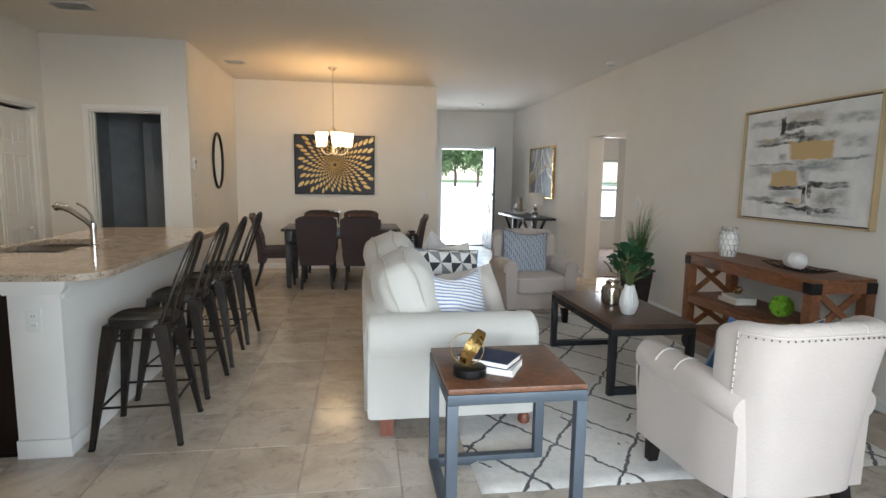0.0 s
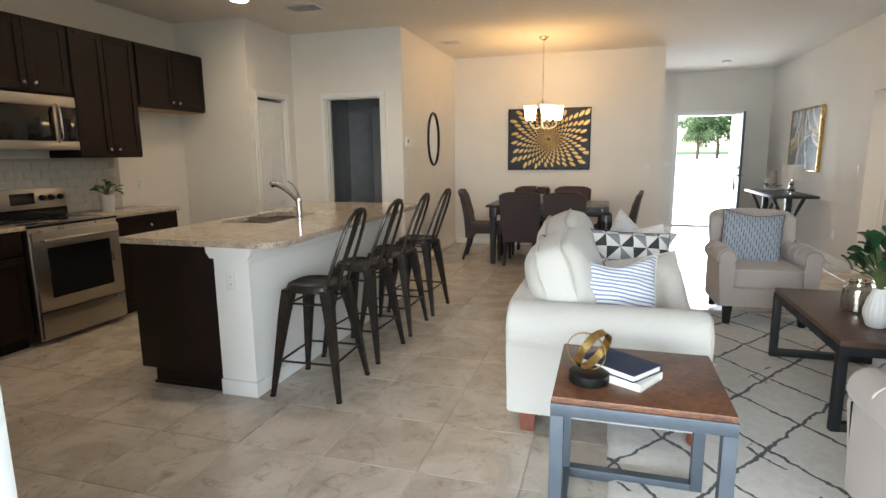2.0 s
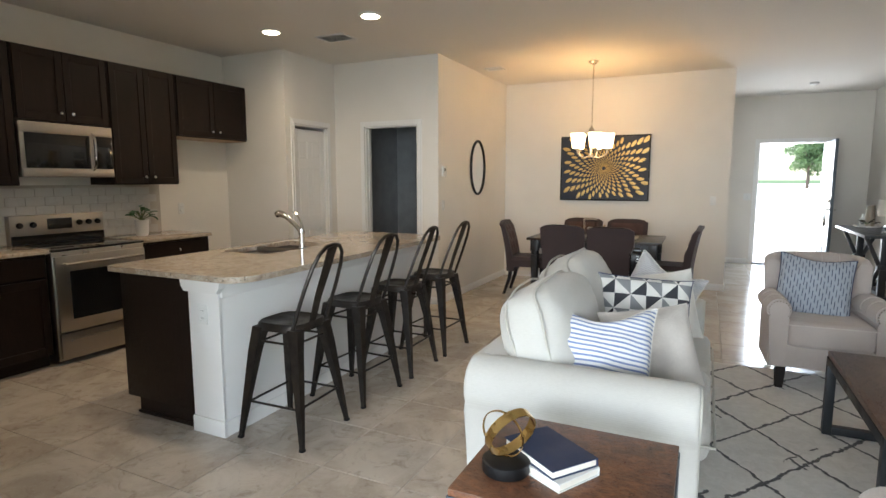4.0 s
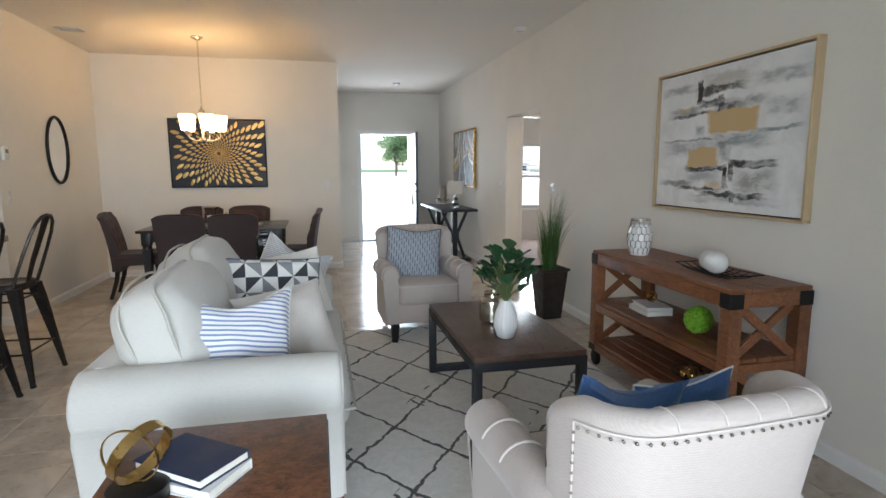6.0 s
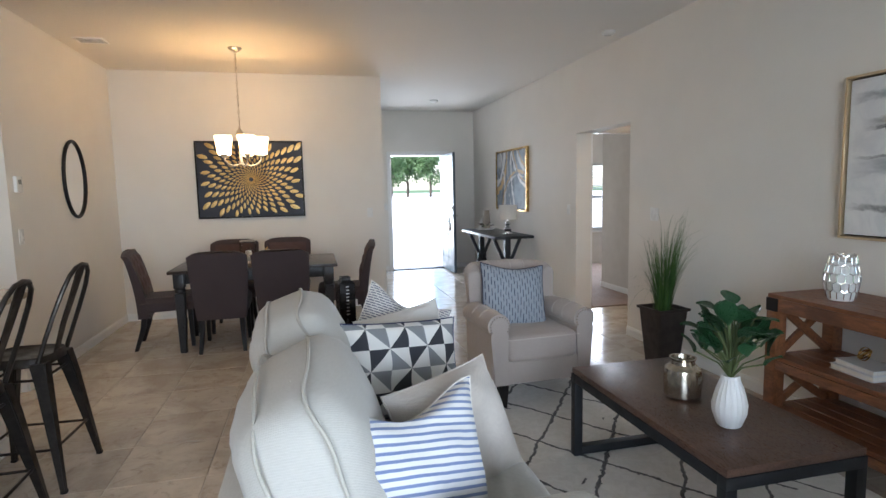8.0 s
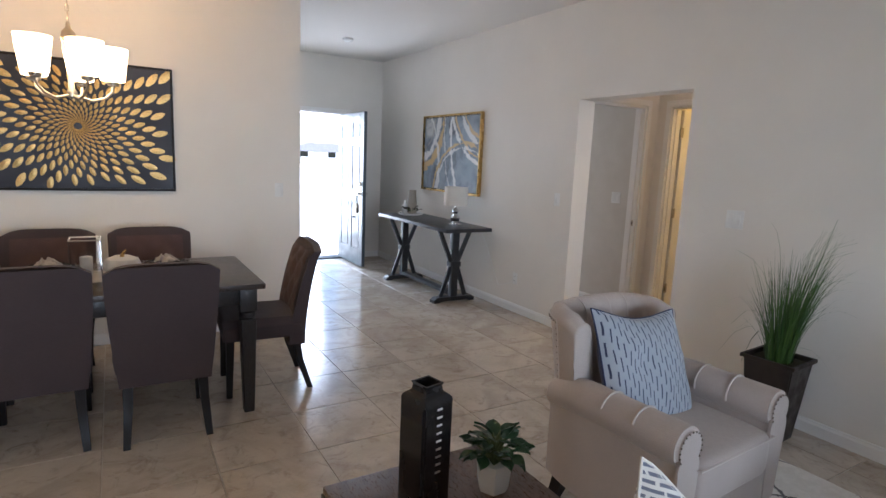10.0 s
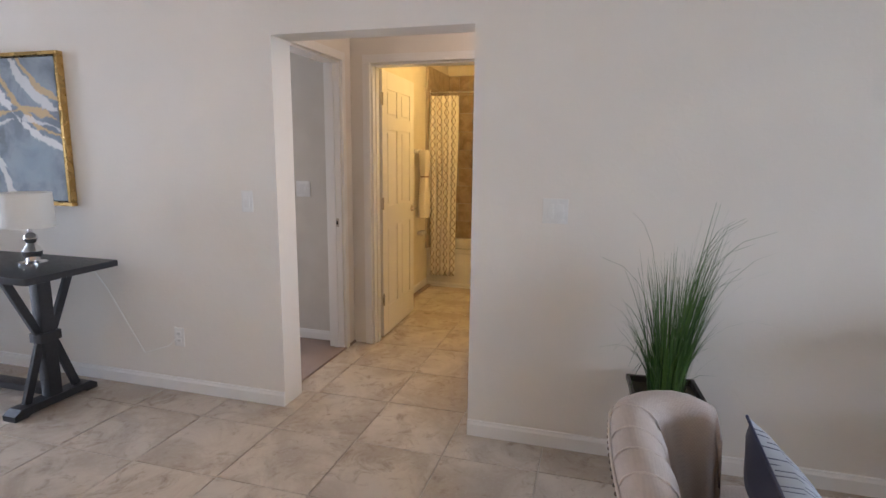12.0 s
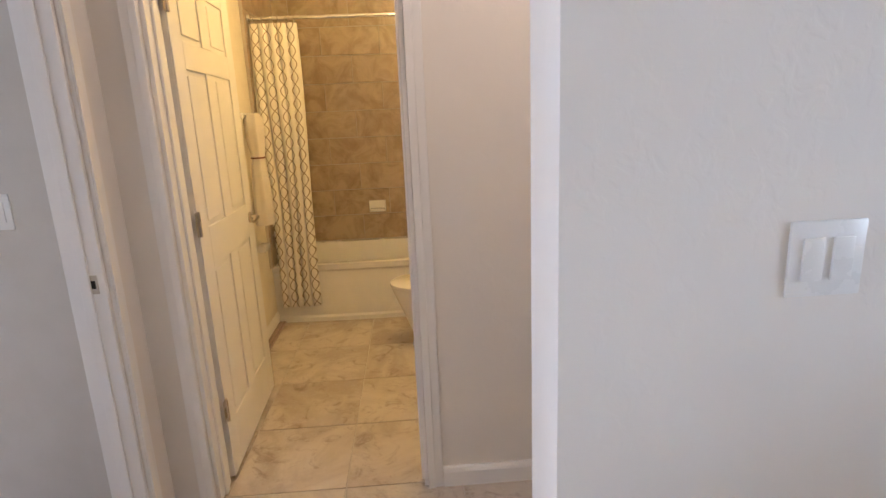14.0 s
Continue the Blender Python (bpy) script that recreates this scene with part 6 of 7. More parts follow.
    trim = [shell(c0, 0.56 + 0.035 * i, -0.002) for i in range(8)] + [shell(k, top_of(k) - 0.038, -0.002) for k in range(c0, c1 + 1)] + [shell(c1, 0.56 + 0.035 * i, -0.002) for i in range(8)][::-1]
    part("welt", sweep(trim, 0.003, 6), SEAM, back, "pale corded welt")
    for k in (10, 14, 17, 20, 24):
        top = top_of(k)
        pts = [shell(k, top - 0.05 + 0.05 * math.sin(a), 0.0525 * (1 - math.cos(a)) - 0.001) for a in [math.pi * i / 8 for i in range(1, 9)]] + [shell(k, top - 0.16, 0.110)]
        part("tuck_seam", sweep(pts, 0.0028, 6), SEAM, back)
    nm = mesh("nail_head", lathe([(0.004, -0.002), (0.0036, 0.001), (0.0016, 0.002)], 8), NAIL, True)
    run = [Vector(p) for p in trim]
    lengths = [0.0]
    for a, b in zip(run, run[1:]):
        lengths.append(lengths[-1] + (b - a).length)
    step, s, seg = 0.026, 0.01, 0
    while s < lengths[-1]:
        while lengths[seg + 1] < s:
            seg += 1
        t = (s - lengths[seg]) / (lengths[seg + 1] - lengths[seg])
        p = run[seg].lerp(run[seg + 1], t)
        out = Vector((p.x * 0.3, 1.0, 0)).normalized()
        o = new("nail_head", nm)
        o.parent = back
        o.matrix_basis = Matrix.Translation(p + out * 0.002 + Vector((0, 0, -0.012))) @ out.to_track_quat("Z", "Y").to_matrix().to_4x4()
        s += step
    for i in (-1, 1):
        part("leg", taper((i * 0.27, -0.29, 0.152), (i * 0.275, -0.30, 0.0), 0.032, 0.022), DARKLEG, ob)
        part("leg", taper((i * 0.25, 0.24, 0.152), (i * 0.255, 0.29, 0.0), 0.032, 0.022), DARKLEG, ob)
    return ob


far_chair = armchair("beige linen armchair with rolled arms and nailhead trim")
far_chair.matrix_world = pose(2.07, 5.49, 0.018, 0, 0, 3)
near_chair = copy_thing(far_chair, pose(2.095, 2.285, 0.018, 0, 0, 183))
tagged(near_chair, "beige linen wing armchair with two blue pillows, beside the end table")
pillow("blue-grey pillow with ink dashes and a navy reverse on the armchair", 0.47, 0.47, 0.15, (2.03, 5.545, 0.675), (64, 5, -5), INKDASH, 21, edge=NAVYFAB, reverse=NAVYFAB, chop=0.03)
pillow("plain blue velvet pillow on the armchair", 0.35, 0.42, 0.14, (2.08, 2.33, 0.605), (108, 9, 4), BLUEFAB, 22, chop=0.05)
pillow("blue velvet pillow with a pale seam on the armchair", 0.31, 0.42, 0.13, (2.32, 2.36, 0.585), (108, -8, -6), BLUEFAB, 23, edge=WHITEFAB, chop=0.03)

# plank buffet on wheels
buf = thing("buffet_table", "acacia plank buffet with x-braced ends and iron corners", "console", (3.11, 3.085, 0))
BW, BL, BH = 0.462, 1.34, 0.824
for i in range(4):
    part("top_plank", box(0.002 + i * (BW - 0.004) / 4 + 0.0015, 0.002 + (i + 1) * (BW - 0.004) / 4 - 0.0015, 0.002, BL - 0.002, BH - 0.022, BH, 0.002, seg=1), BUFFETWOOD, buf)
for x in (0.0, BW - 0.03):
    part("apron", box(x, x + 0.03, 0.075, BL - 0.075, BH - 0.092, BH - 0.0225, 0.003), BUFFETWOOD, buf)
for y in (0.0, BL - 0.03):
    part("apron", box(0.075, BW - 0.075, y, y + 0.03, BH - 0.092, BH - 0.0225, 0.003), BUFFETWOOD, buf)
for x in (0.0, BW - 0.07):
    for y in (0.0, BL - 0.07):
        post = part("post", box(x, x + 0.07, y, y + 0.07, 0.12, BH - 0.0225, 0.004), BUFFETWOOD, buf)
        part("corner_iron", box(x - 0.003, x + 0.073, y - 0.003, y + 0.073, BH - 0.095, BH - 0.0228, 0.002, seg=1), IRON, post, "black iron corner bracket")
        part("foot_iron", box(x - 0.003, x + 0.073, y - 0.003, y + 0.073, 0.115, 0.16, 0.002, seg=1), IRON, post)
        wl = part("wheel", moved(lathe([(0.02, -0.012), (0.05, -0.012), (0.056, -0.008), (0.056, 0.008), (0.05, 0.012), (0.02, 0.012)], 24), Matrix.Translation((x + 0.035, y + 0.035, 0.056)) @ Matrix.Rotation(radians(90), 4, "Y")), IRON, buf, "black iron caster wheel")
        part("wheel_fork", box(x + 0.015, x + 0.055, y + 0.025, y + 0.045, 0.095, 0.1148, 0.003), IRON, wl)
for z in (0.455, 0.165):
    for i in range(5):
        part("shelf_slat", box(0.012 + i * 0.088, 0.094 + i * 0.088, 0.012, BL - 0.012, z, z + 0.022, 0.003, seg=1), BUFFETWOOD, buf)
    for x in (0.002, BW - 0.032):
        part("shelf_rail", box(x, x + 0.03, 0.071, BL - 0.071, z - 0.05, z - 0.0005, 0.003), BUFFETWOOD, buf)
    for y in (0.002, BL - 0.032):
        part("shelf_rail", box(0.071, BW - 0.071, y, y + 0.03, z - 0.05, z - 0.0005, 0.003), BUFFETWOOD, buf)
for y in (0.035, BL - 0.035):
    for z0, z1 in ((0.48, BH - 0.095), (0.19, 0.403)):
        for s in (0, 1):
            a, b = (z0, z1) if s else (z1, z0)
            yy = y + (0.011 if s else -0.011)
            p0, p1 = Vector((0.075, yy, a)), Vector((BW - 0.075, yy, b))
            dirn = (p1 - p0)
            ang = math.atan2(dirn.z, dirn.x)
            m = Matrix.Translation((p0 + p1) / 2) @ Matrix.Rotation(-ang, 4, "Y")
            part("brace", box(-dirn.length / 2, dirn.length / 2, -0.01, 0.01, -0.022, 0.022, 0.002, seg=1, turn=m), BUFFETWOOD, buf)

TOPZ = BH + 0.001
fv = thing("vase", "white and silver honeycomb faceted vase on the buffet", "vase", (3.30, 4.15, TOPZ))
bm = bmesh.new()
cells = 14
prof = [(0.055, 0.0), (0.060, 0.012), (0.070, 0.05), (0.076, 0.10), (0.074, 0.14), (0.064, 0.185), (0.058, 0.20), (0.052, 0.20), (0.052, 0.16)]
lathe(prof, cells, bm=bm)
part("body", bm, PORCELAIN, fv, smooth=False)
bm = bmesh.new()
for r in range(5):
    for c in range(cells):
        a = 2 * math.pi * (c + 0.5 * (r % 2)) / cells
        z = 0.012 + r * 0.045
        R = [0.064, 0.075, 0.0795, 0.076, 0.066][r]
        R2 = [0.071, 0.079, 0.078, 0.068, 0.060][r]
        a2 = a + (math.pi / cells) * (1 if r % 2 else -1) * 0
        sweep([(R * math.cos(a), R * math.sin(a), z), (R2 * math.cos(a2), R2 * math.sin(a2), z + 0.034)], 0.0028, 5, bm)
        for s in (-1, 1):
            b = a2 + s * math.pi / cells
            sweep([(R2 * math.cos(a2), R2 * math.sin(a2), z + 0.034), (R2 * math.cos(b), R2 * math.sin(b), z + 0.045)], 0.0028, 5, bm)
part("honeycomb_net", bm, CHROME, fv, "silver honeycomb lines")
tray = thing("wire_tray", "dark wire tray with curled corners on the buffet", "tray", (3.33, 3.46, TOPZ), -4)
bm = bmesh.new()
for k in range(-3, 4):
    f = k / 3
    z0 = 0.004
    sweep([(-0.10, f * 0.17, 0.02), (-0.06, f * 0.16, z0), (0.06, f * 0.16, z0), (0.10, f * 0.17, 0.02)], 0.0028, 5, bm)
for k in range(-2, 3):
    f = k / 2
    sweep([(f * 0.09, -0.23, 0.03), (f * 0.08, -0.14, 0.006), (f * 0.08, 0.14, 0.006), (f * 0.09, 0.23, 0.03)], 0.0028, 5, bm)
sweep([(-0.10, -0.23, 0.03), (0.10, -0.23, 0.03), (0.11, 0, 0.018), (0.10, 0.23, 0.03), (-0.10, 0.23, 0.03), (-0.11, 0, 0.018)], 0.0032, 5, bm, closed=True)
part("wires", bm, IRON, tray)
for k, (x, y, r) in enumerate(((3.34, 3.53, 0.056), (3.30, 3.43, 0.060))):
    b = thing("decorative_ball", "white textured ball resting on the wire tray", "ball", (x, y, TOPZ + 0.007), group="decorative balls")
    bm = bmesh.new()
    bmesh.ops.create_icosphere(bm, subdivisions=4, radius=r)
    for v in bm.verts:
        v.co = v.co * (1 + 0.02 * noise.noise(v.co * 60)) + Vector((0, 0, r))
    part("ball", bm, MATTEWHITE, b)
SHZ = 0.478
book(3.30, 4.00, SHZ, 86, 0.24, 0.17, 0.028, WHITEBOOK, "white book lying on the buffet shelf")
book(3.31, 3.995, SHZ + 0.0285, 82, 0.23, 0.16, 0.024, WHITEBOOK, "white book lying on the buffet shelf")
orb = thing("brass_knot", "small brass open orb on the books", "ornament", (3.33, 4.03, SHZ + 0.053))
for k in range(4):
    part("ring", band(0.034, 0.004, 0.002, Matrix.Translation((0, 0, 0.036)) @ Euler((k * 0.8, k * 0.5, k * 0.78)).to_matrix().to_4x4()), GOLD, orb)
moss = thing("moss_ball", "bright green artificial moss ball on the buffet shelf", "moss ball", (3.27, 3.50, SHZ))
MOSS = plain("moss_green", (0.24, 0.50, 0.03), (0.13, 0.32, 0.018), 0.9, scale=30, bump=0.9)
bm = bmesh.new()
rnd = random.Random(31)
for k in range(420):
    dirn = Vector((rnd.gauss(0, 1), rnd.gauss(0, 1), rnd.gauss(0, 1))).normalized()
    p = Vector((0, 0, 0.084)) + dirn * 0.062
    own = bmesh.new()
    bmesh.ops.create_icosphere(own, subdivisions=1, radius=rnd.uniform(0.010, 0.018))
    for v in own.verts:
        v.co = v.co * rnd.uniform(0.7, 1.3) + p
    merge(bm, own)
part("moss_cover", bm, MOSS, moss)
bowl = thing("wire_bowl", "dark wire bowl with small brass balls on the lower shelf", "bowl", (3.30, 3.55, 0.188))
bm = bmesh.new()
for r, z in ((0.04, 0.004), (0.085, 0.02), (0.12, 0.05)):
    sweep([(r * math.cos(a), r * math.sin(a), z) for a in [i * math.pi / 10 for i in range(20)]], 0.003, 5, bm, closed=True)
for k in range(10):
    a = k * math.pi / 5
    sweep([(0.04 * math.cos(a), 0.04 * math.sin(a), 0.004), (0.085 * math.cos(a), 0.085 * math.sin(a), 0.02), (0.12 * math.cos(a), 0.12 * math.sin(a), 0.05)], 0.003, 5, bm)
part("wires", bm, IRON, bowl)
for k in range(5):
    bm = bmesh.new()
    bmesh.ops.create_icosphere(bm, subdivisions=2, radius=0.026)
    part("brass_ball", moved(bm, Matrix.Translation((0.05 * math.cos(k * 1.3), 0.05 * math.sin(k * 1.3), 0.036 + 0.012 * (k % 2)))), GOLD, bowl)

pic = thing("abstract_painting", "grey, black and gold brushed abstract in a champagne frame", "painting", (EAST, 3.775, 1.558), -90)
part("canvas", box(-0.598, 0.598, -0.035, -0.006, -0.418, 0.418, 0.002, seg=1), STROKES, pic)
for a in ((-0.622, 0.622, -0.442, -0.427), (-0.622, 0.622, 0.427, 0.442), (-0.622, -0.607, -0.4265, 0.4265), (0.607, 0.622, -0.4265, 0.4265)):
    part("frame_bar", box(a[0], a[1], -0.05, -0.002, a[2], a[3], 0.002, seg=1), PALEGOLD, pic)
# black sheet puts the shade of the frame gap into colour
part("shadow_gap", box(-0.606, 0.606, -0.012, -0.004, -0.4262, 0.4262), IRON, pic)


# ---------------------------------------------------------------- grass planter
pot = thing("potted_grass", "tall green ornamental grass in a tapered bronze planter", "plant", (3.335, 5.665, 0), 4)
bm = bmesh.new()
sq = [(-1, -1), (1, -1), (1, 1), (-1, 1)]
rings(bm, [[(i * q, j * q, z) for i, j in sq] for q, z in ((0.088, 0.0), (0.092, 0.02), (0.128, 0.45), (0.130, 0.452), (0.142, 0.455), (0.142, 0.475), (0.128, 0.475), (0.125, 0.44))])
bmesh.ops.bevel(bm, geom=[e for e in bm.edges if abs(e.verts[0].co.z - e.verts[1].co.z) > 0.1], offset=0.006, segments=2, affect="EDGES")
part("planter", bm, POT, pot, "tapered bronze planter", smooth=False)
part("soil", box(-0.125, 0.125, -0.125, 0.125, 0.43, 0.45, 0.004), SOIL, pot)
rnd = random.Random(77)
bm = bmesh.new()
# (direction of lean, lean, blades, height) for each tuft of grass
TUFTS = ((1.2, 0.07, 45, 0.60), (1.9, 0.13, 36, 0.55), (-1.3, 0.13, 70, 0.78), (-1.7, 0.08, 55, 0.68), (2.9, 0.06, 42, 0.60), (0.1, 0.03, 45, 0.62), (-2.4, 0.11, 30, 0.48), (4.0, 0.02, 50, 0.64))
for ca, lean, count, tall in TUFTS:
    foot = Vector((0.03 * math.cos(ca), 0.03 * math.sin(ca), 0.445))
    for k in range(count):
        a = rnd.uniform(0, 6.283)
        base = foot + Vector((math.cos(a), math.sin(a), 0)) * 0.045 * math.sqrt(rnd.random())
        h = tall * rnd.uniform(0.55, 1.08)
        out = abs(rnd.gauss(0, 0.045)) + (0.14 if rnd.random() < 0.10 else 0)
        droop = out * rnd.uniform(0.5, 1.6)
        wd = rnd.uniform(0.0018, 0.0044)
        dirn = Vector((math.cos(a), math.sin(a), 0))
        side = Vector((-dirn.y, dirn.x, 0))
        prev = None
        for i in range(7):
            f = i / 6
            p = base + Vector((math.cos(ca), math.sin(ca), 0)) * lean * f ** 1.3 + dirn * out * f ** 2.2 + Vector((0, 0, h * f - droop * f ** 4))
            if p.x > 0.235:
                p.x = 0.235
            ww = wd * (1 - 0.9 * f)
            pair = (bm.verts.new(p - side * ww), bm.verts.new(p + side * ww))
            if prev:
                bm.faces.new((prev[0], prev[1], pair[1], pair[0]))
            prev = pair
tagged(part("blades", bm, GRASS, pot, "long thin arching grass blades"), kind="stuff")
bm = bmesh.new()
for k in range(16):
    a = rnd.choice((-1.5, -1.2, -1.8, 1.6)) + rnd.uniform(-0.5, 0.5)
    out, h = rnd.uniform(0.10, 0.30), rnd.uniform(0.5, 0.86)
    pts = [(0.04 * math.cos(a) + out * math.cos(a) * f ** 2.6, 0.04 * math.sin(a) + out * math.sin(a) * f ** 2.6, 0.445 + h * (1.15 * f - 0.25 * f ** 4)) for f in (0, 0.25, 0.5, 0.7, 0.85, 1.0)]
    sweep([(min(p[0], 0.235), p[1], p[2]) for p in pts], [0.0012, 0.0011, 0.0009, 0.0008, 0.0006, 0.0004], 4, bm)
tagged(part("seed_stalks", bm, GRASS, pot, "thin arching stalks"), kind="stuff")

bv = thing("vase", "tall square black glazed bottle vase with cut slots", "vase", (0.835, 5.26, 0.595), 12)
bm = bmesh.new()
rings(bm, [[(i * q, j * q, z) for i, j in sq] for q, z in ((0.046, 0.0), (0.05, 0.006), (0.05, 0.275), (0.044, 0.293), (0.028, 0.307), (0.026, 0.32), (0.03, 0.327), (0.024, 0.327), (0.022, 0.29))])
bmesh.ops.bevel(bm, geom=[e for e in bm.edges if abs(e.verts[0].co.z - e.verts[1].co.z) > 0.1], offset=0.008, segments=3, affect="EDGES")
part("body", bm, BLACKVASE, bv)
for k in range(9):
    part("slot", box(-0.009, 0.009, -0.0515, -0.0495, 0.10 + k * 0.021, 0.106 + k * 0.021, 0.0008, seg=1), PORCELAIN if k > 3 else NICKEL, bv)
sp = thing("potted_plant", "small dark green plant in a cream hexagonal pot", "plant", (1.03, 5.22, 0.595))
part("pot", lathe([(0.038, 0), (0.046, 0.02), (0.052, 0.085), (0.046, 0.085), (0.044, 0.06)], 6), MATTEWHITE, sp, smooth=False)
leafy(sp, 46, 0.10, 0.10, 0.052, 15, LEAFDARK, 0.07)

# ---------------------------------------------------------------- foyer
con = thing("console_table", "dark stained trestle console table with braced legs", "console table", (3.22, 9.50, 0))
part("tabletop", box(-0.25, 0.30, -0.81, 0.82, 0.765, 0.803, 0.006), CONSOLEWOOD, con)
for y in (-0.56, 0.60):
    leg = part("post", box(-0.028, 0.048, y - 0.034, y + 0.034, 0.05, 0.7645, 0.005), CONSOLEWOOD, con)
    bm = bmesh.new()
    for s in (-1, 1):
        for z0, z1, a0, a1 in ((0.40, 0.764, 0.03, 0.19), (0.40, 0.055, 0.03, 0.15)):
            p0, p1 = Vector((0.01 + s * a0, y, z0)), Vector((0.01 + s * a1, y, z1))
            dv = p1 - p0
            box(-0.014, 0.014, -0.022, 0.022, 0, dv.length, 0.003, bm, 1, Matrix.Translation(p0) @ dv.to_track_quat("Z", "Y").to_matrix().to_4x4())
    part("brace", bm, CONSOLEWOOD, leg)
    part("collar", box(-0.052, 0.072, y - 0.044, y + 0.044, 0.375, 0.43, 0.006), CONSOLEWOOD, leg)
    part("foot", extrude([(-0.24, 0.0), (-0.17, 0.0), (-0.15, 0.012), (0.17, 0.012), (0.19, 0.0), (0.26, 0.0), (0.26, 0.03), (0.22, 0.055), (-0.20, 0.055), (-0.24, 0.03)], 1, y - 0.045, y + 0.045), CONSOLEWOOD, leg, smooth=False)
part("stretcher", box(-0.03, 0.05, -0.524, 0.564, 0.06, 0.10, 0.004), CONSOLEWOOD, con)

lampthing = thing("table_lamp", "mercury glass table lamp with a white drum shade", "lamp", (3.27, 9.02, 0.804))
part("base", lathe([(0.07, 0), (0.07, 0.012), (0.03, 0.02), (0.045, 0.05), (0.052, 0.075), (0.03, 0.105), (0.022, 0.12), (0.036, 0.145), (0.03, 0.165), (0.012, 0.18), (0.010, 0.25)], 24), CHROME, lampthing, "stacked mirrored glass base")
part("shade", lathe([(0.125, 0.21), (0.127, 0.21), (0.122, 0.40), (0.12, 0.40), (0.123, 0.212)], 32), WHITEFAB, lampthing, "white fabric drum shade")
tr = thing("decor_tray", "white round tray with taupe and white bottles and dried leaves", "tray", (3.28, 10.05, 0.804))
part("tray", lathe([(0.13, 0), (0.15, 0.006), (0.152, 0.022), (0.146, 0.022), (0.142, 0.008), (0.01, 0.007)], 28), MATTEWHITE, tr)
part("bottle", lathe([(0.045, 0.0085), (0.056, 0.02), (0.058, 0.14), (0.050, 0.20), (0.044, 0.285), (0.048, 0.295), (0.040, 0.295), (0.036, 0.20)], 20, (0.03, 0.03, 0)), plain("taupe_ceramic", (0.36, 0.31, 0.245), (0.30, 0.25, 0.20), 0.4), tr, "tall taupe ceramic bottle")
part("small_bottle", lathe([(0.034, 0.0085), (0.042, 0.05), (0.036, 0.10), (0.018, 0.14), (0.012, 0.17), (0.008, 0.17)], 18, (-0.03, 0.10, 0)), MATTEWHITE, tr)
leafy(tr, 14, 0.11, 0.07, 0.07, 41, SOIL, 0.02)
agate = thing("agate_painting", "blue-grey agate swirl painting with gold in a gilt frame", "painting", (EAST, 9.665, 1.553), -90)
part("canvas", box(-0.60, 0.60, -0.034, -0.006, -0.42, 0.42, 0.002, seg=1), AGATE, agate)
for a in ((-0.636, 0.636, -0.45, -0.428), (-0.636, 0.636, 0.428, 0.45), (-0.636, -0.614, -0.4275, 0.4275), (0.614, 0.636, -0.4275, 0.4275)):
    part("frame_bar", box(a[0], a[1], -0.045, -0.002, a[2], a[3], 0.002, seg=1), GOLD, agate)
# same black sheet for the shaded gap inside this frame
part("shadow_gap", box(-0.613, 0.613, -0.012, -0.004, -0.4272, 0.4272), IRON, agate)
cord = thing("lamp_cord", "clear lamp cord hanging down the wall to the outlet", "cord", (0, 0, 0))
part("cable", sweep([(3.56, 9.0, 0.80), (3.575, 8.85, 0.60), (3.57, 8.60, 0.22), (3.575, 8.42, 0.28), (3.58, 8.36, 0.34)], 0.0025, 6), PLASTIC, cord)

# ---------------------------------------------------------------- ceiling fittings
# the two fittings at y 3.2 are unseen, added in line with the others
for cx, cy in ((-2.47, 5.0), (-1.35, 4.97), (-2.47, 3.2), (-1.35, 3.2)):
    t = thing("recessed_light", "lit round white recessed ceiling downlight", "downlight", (cx, cy, CEIL_Z), group="recessed lights")
    part("trim_ring", lathe([(0.075, -0.001), (0.098, -0.001), (0.095, -0.012), (0.078, -0.014)], 28), PLASTIC, t)
    part("lens", lathe([(0.076, -0.0142), (0.072, -0.0165), (0.01, -0.0185)], 24), CANGLOW, t, "glowing lens")


def vent(x, y, w, d):
    t = thing("ceiling_vent", "white slatted ceiling air vent", "vent", (x, y, CEIL_Z), group="ceiling vents")
    # black sheet stands for the dark of the duct between the slats
    part("backing", box(-w, w, -d, d, -0.004, -0.001), IRON, t)
    for a in ((-w - 0.02, w + 0.02, -d - 0.02, -d), (-w - 0.02, w + 0.02, d, d + 0.02), (-w - 0.02, -w, -d, d), (w, w + 0.02, -d, d)):
        part("frame", box(*a, -0.012, -0.001, 0.003), PLASTIC, t)
    for k in range(6):
        yy = -d + (k + 0.5) * d / 3
        part("slat", box(-w, w, -0.006, 0.006, -0.001, 0.001, turn=Matrix.Translation((0, yy, -0.009)) @ Matrix.Rotation(radians(35), 4, "X")), PLASTIC, t, smooth=False)


vent(-2.06, 5.45, 0.15, 0.10)
vent(-1.18, 7.55, 0.10, 0.07)
for x, y in ((2.60, 10.47), (3.34, 6.55)):
    t = thing("smoke_detector", "small round white ceiling smoke detector", "detector", (x, y, CEIL_Z - 0.001), group="smoke detectors")
    part("case", lathe([(0.062, 0), (0.06, -0.02), (0.045, -0.032), (0.01, -0.034)], 24), PLASTIC, t)

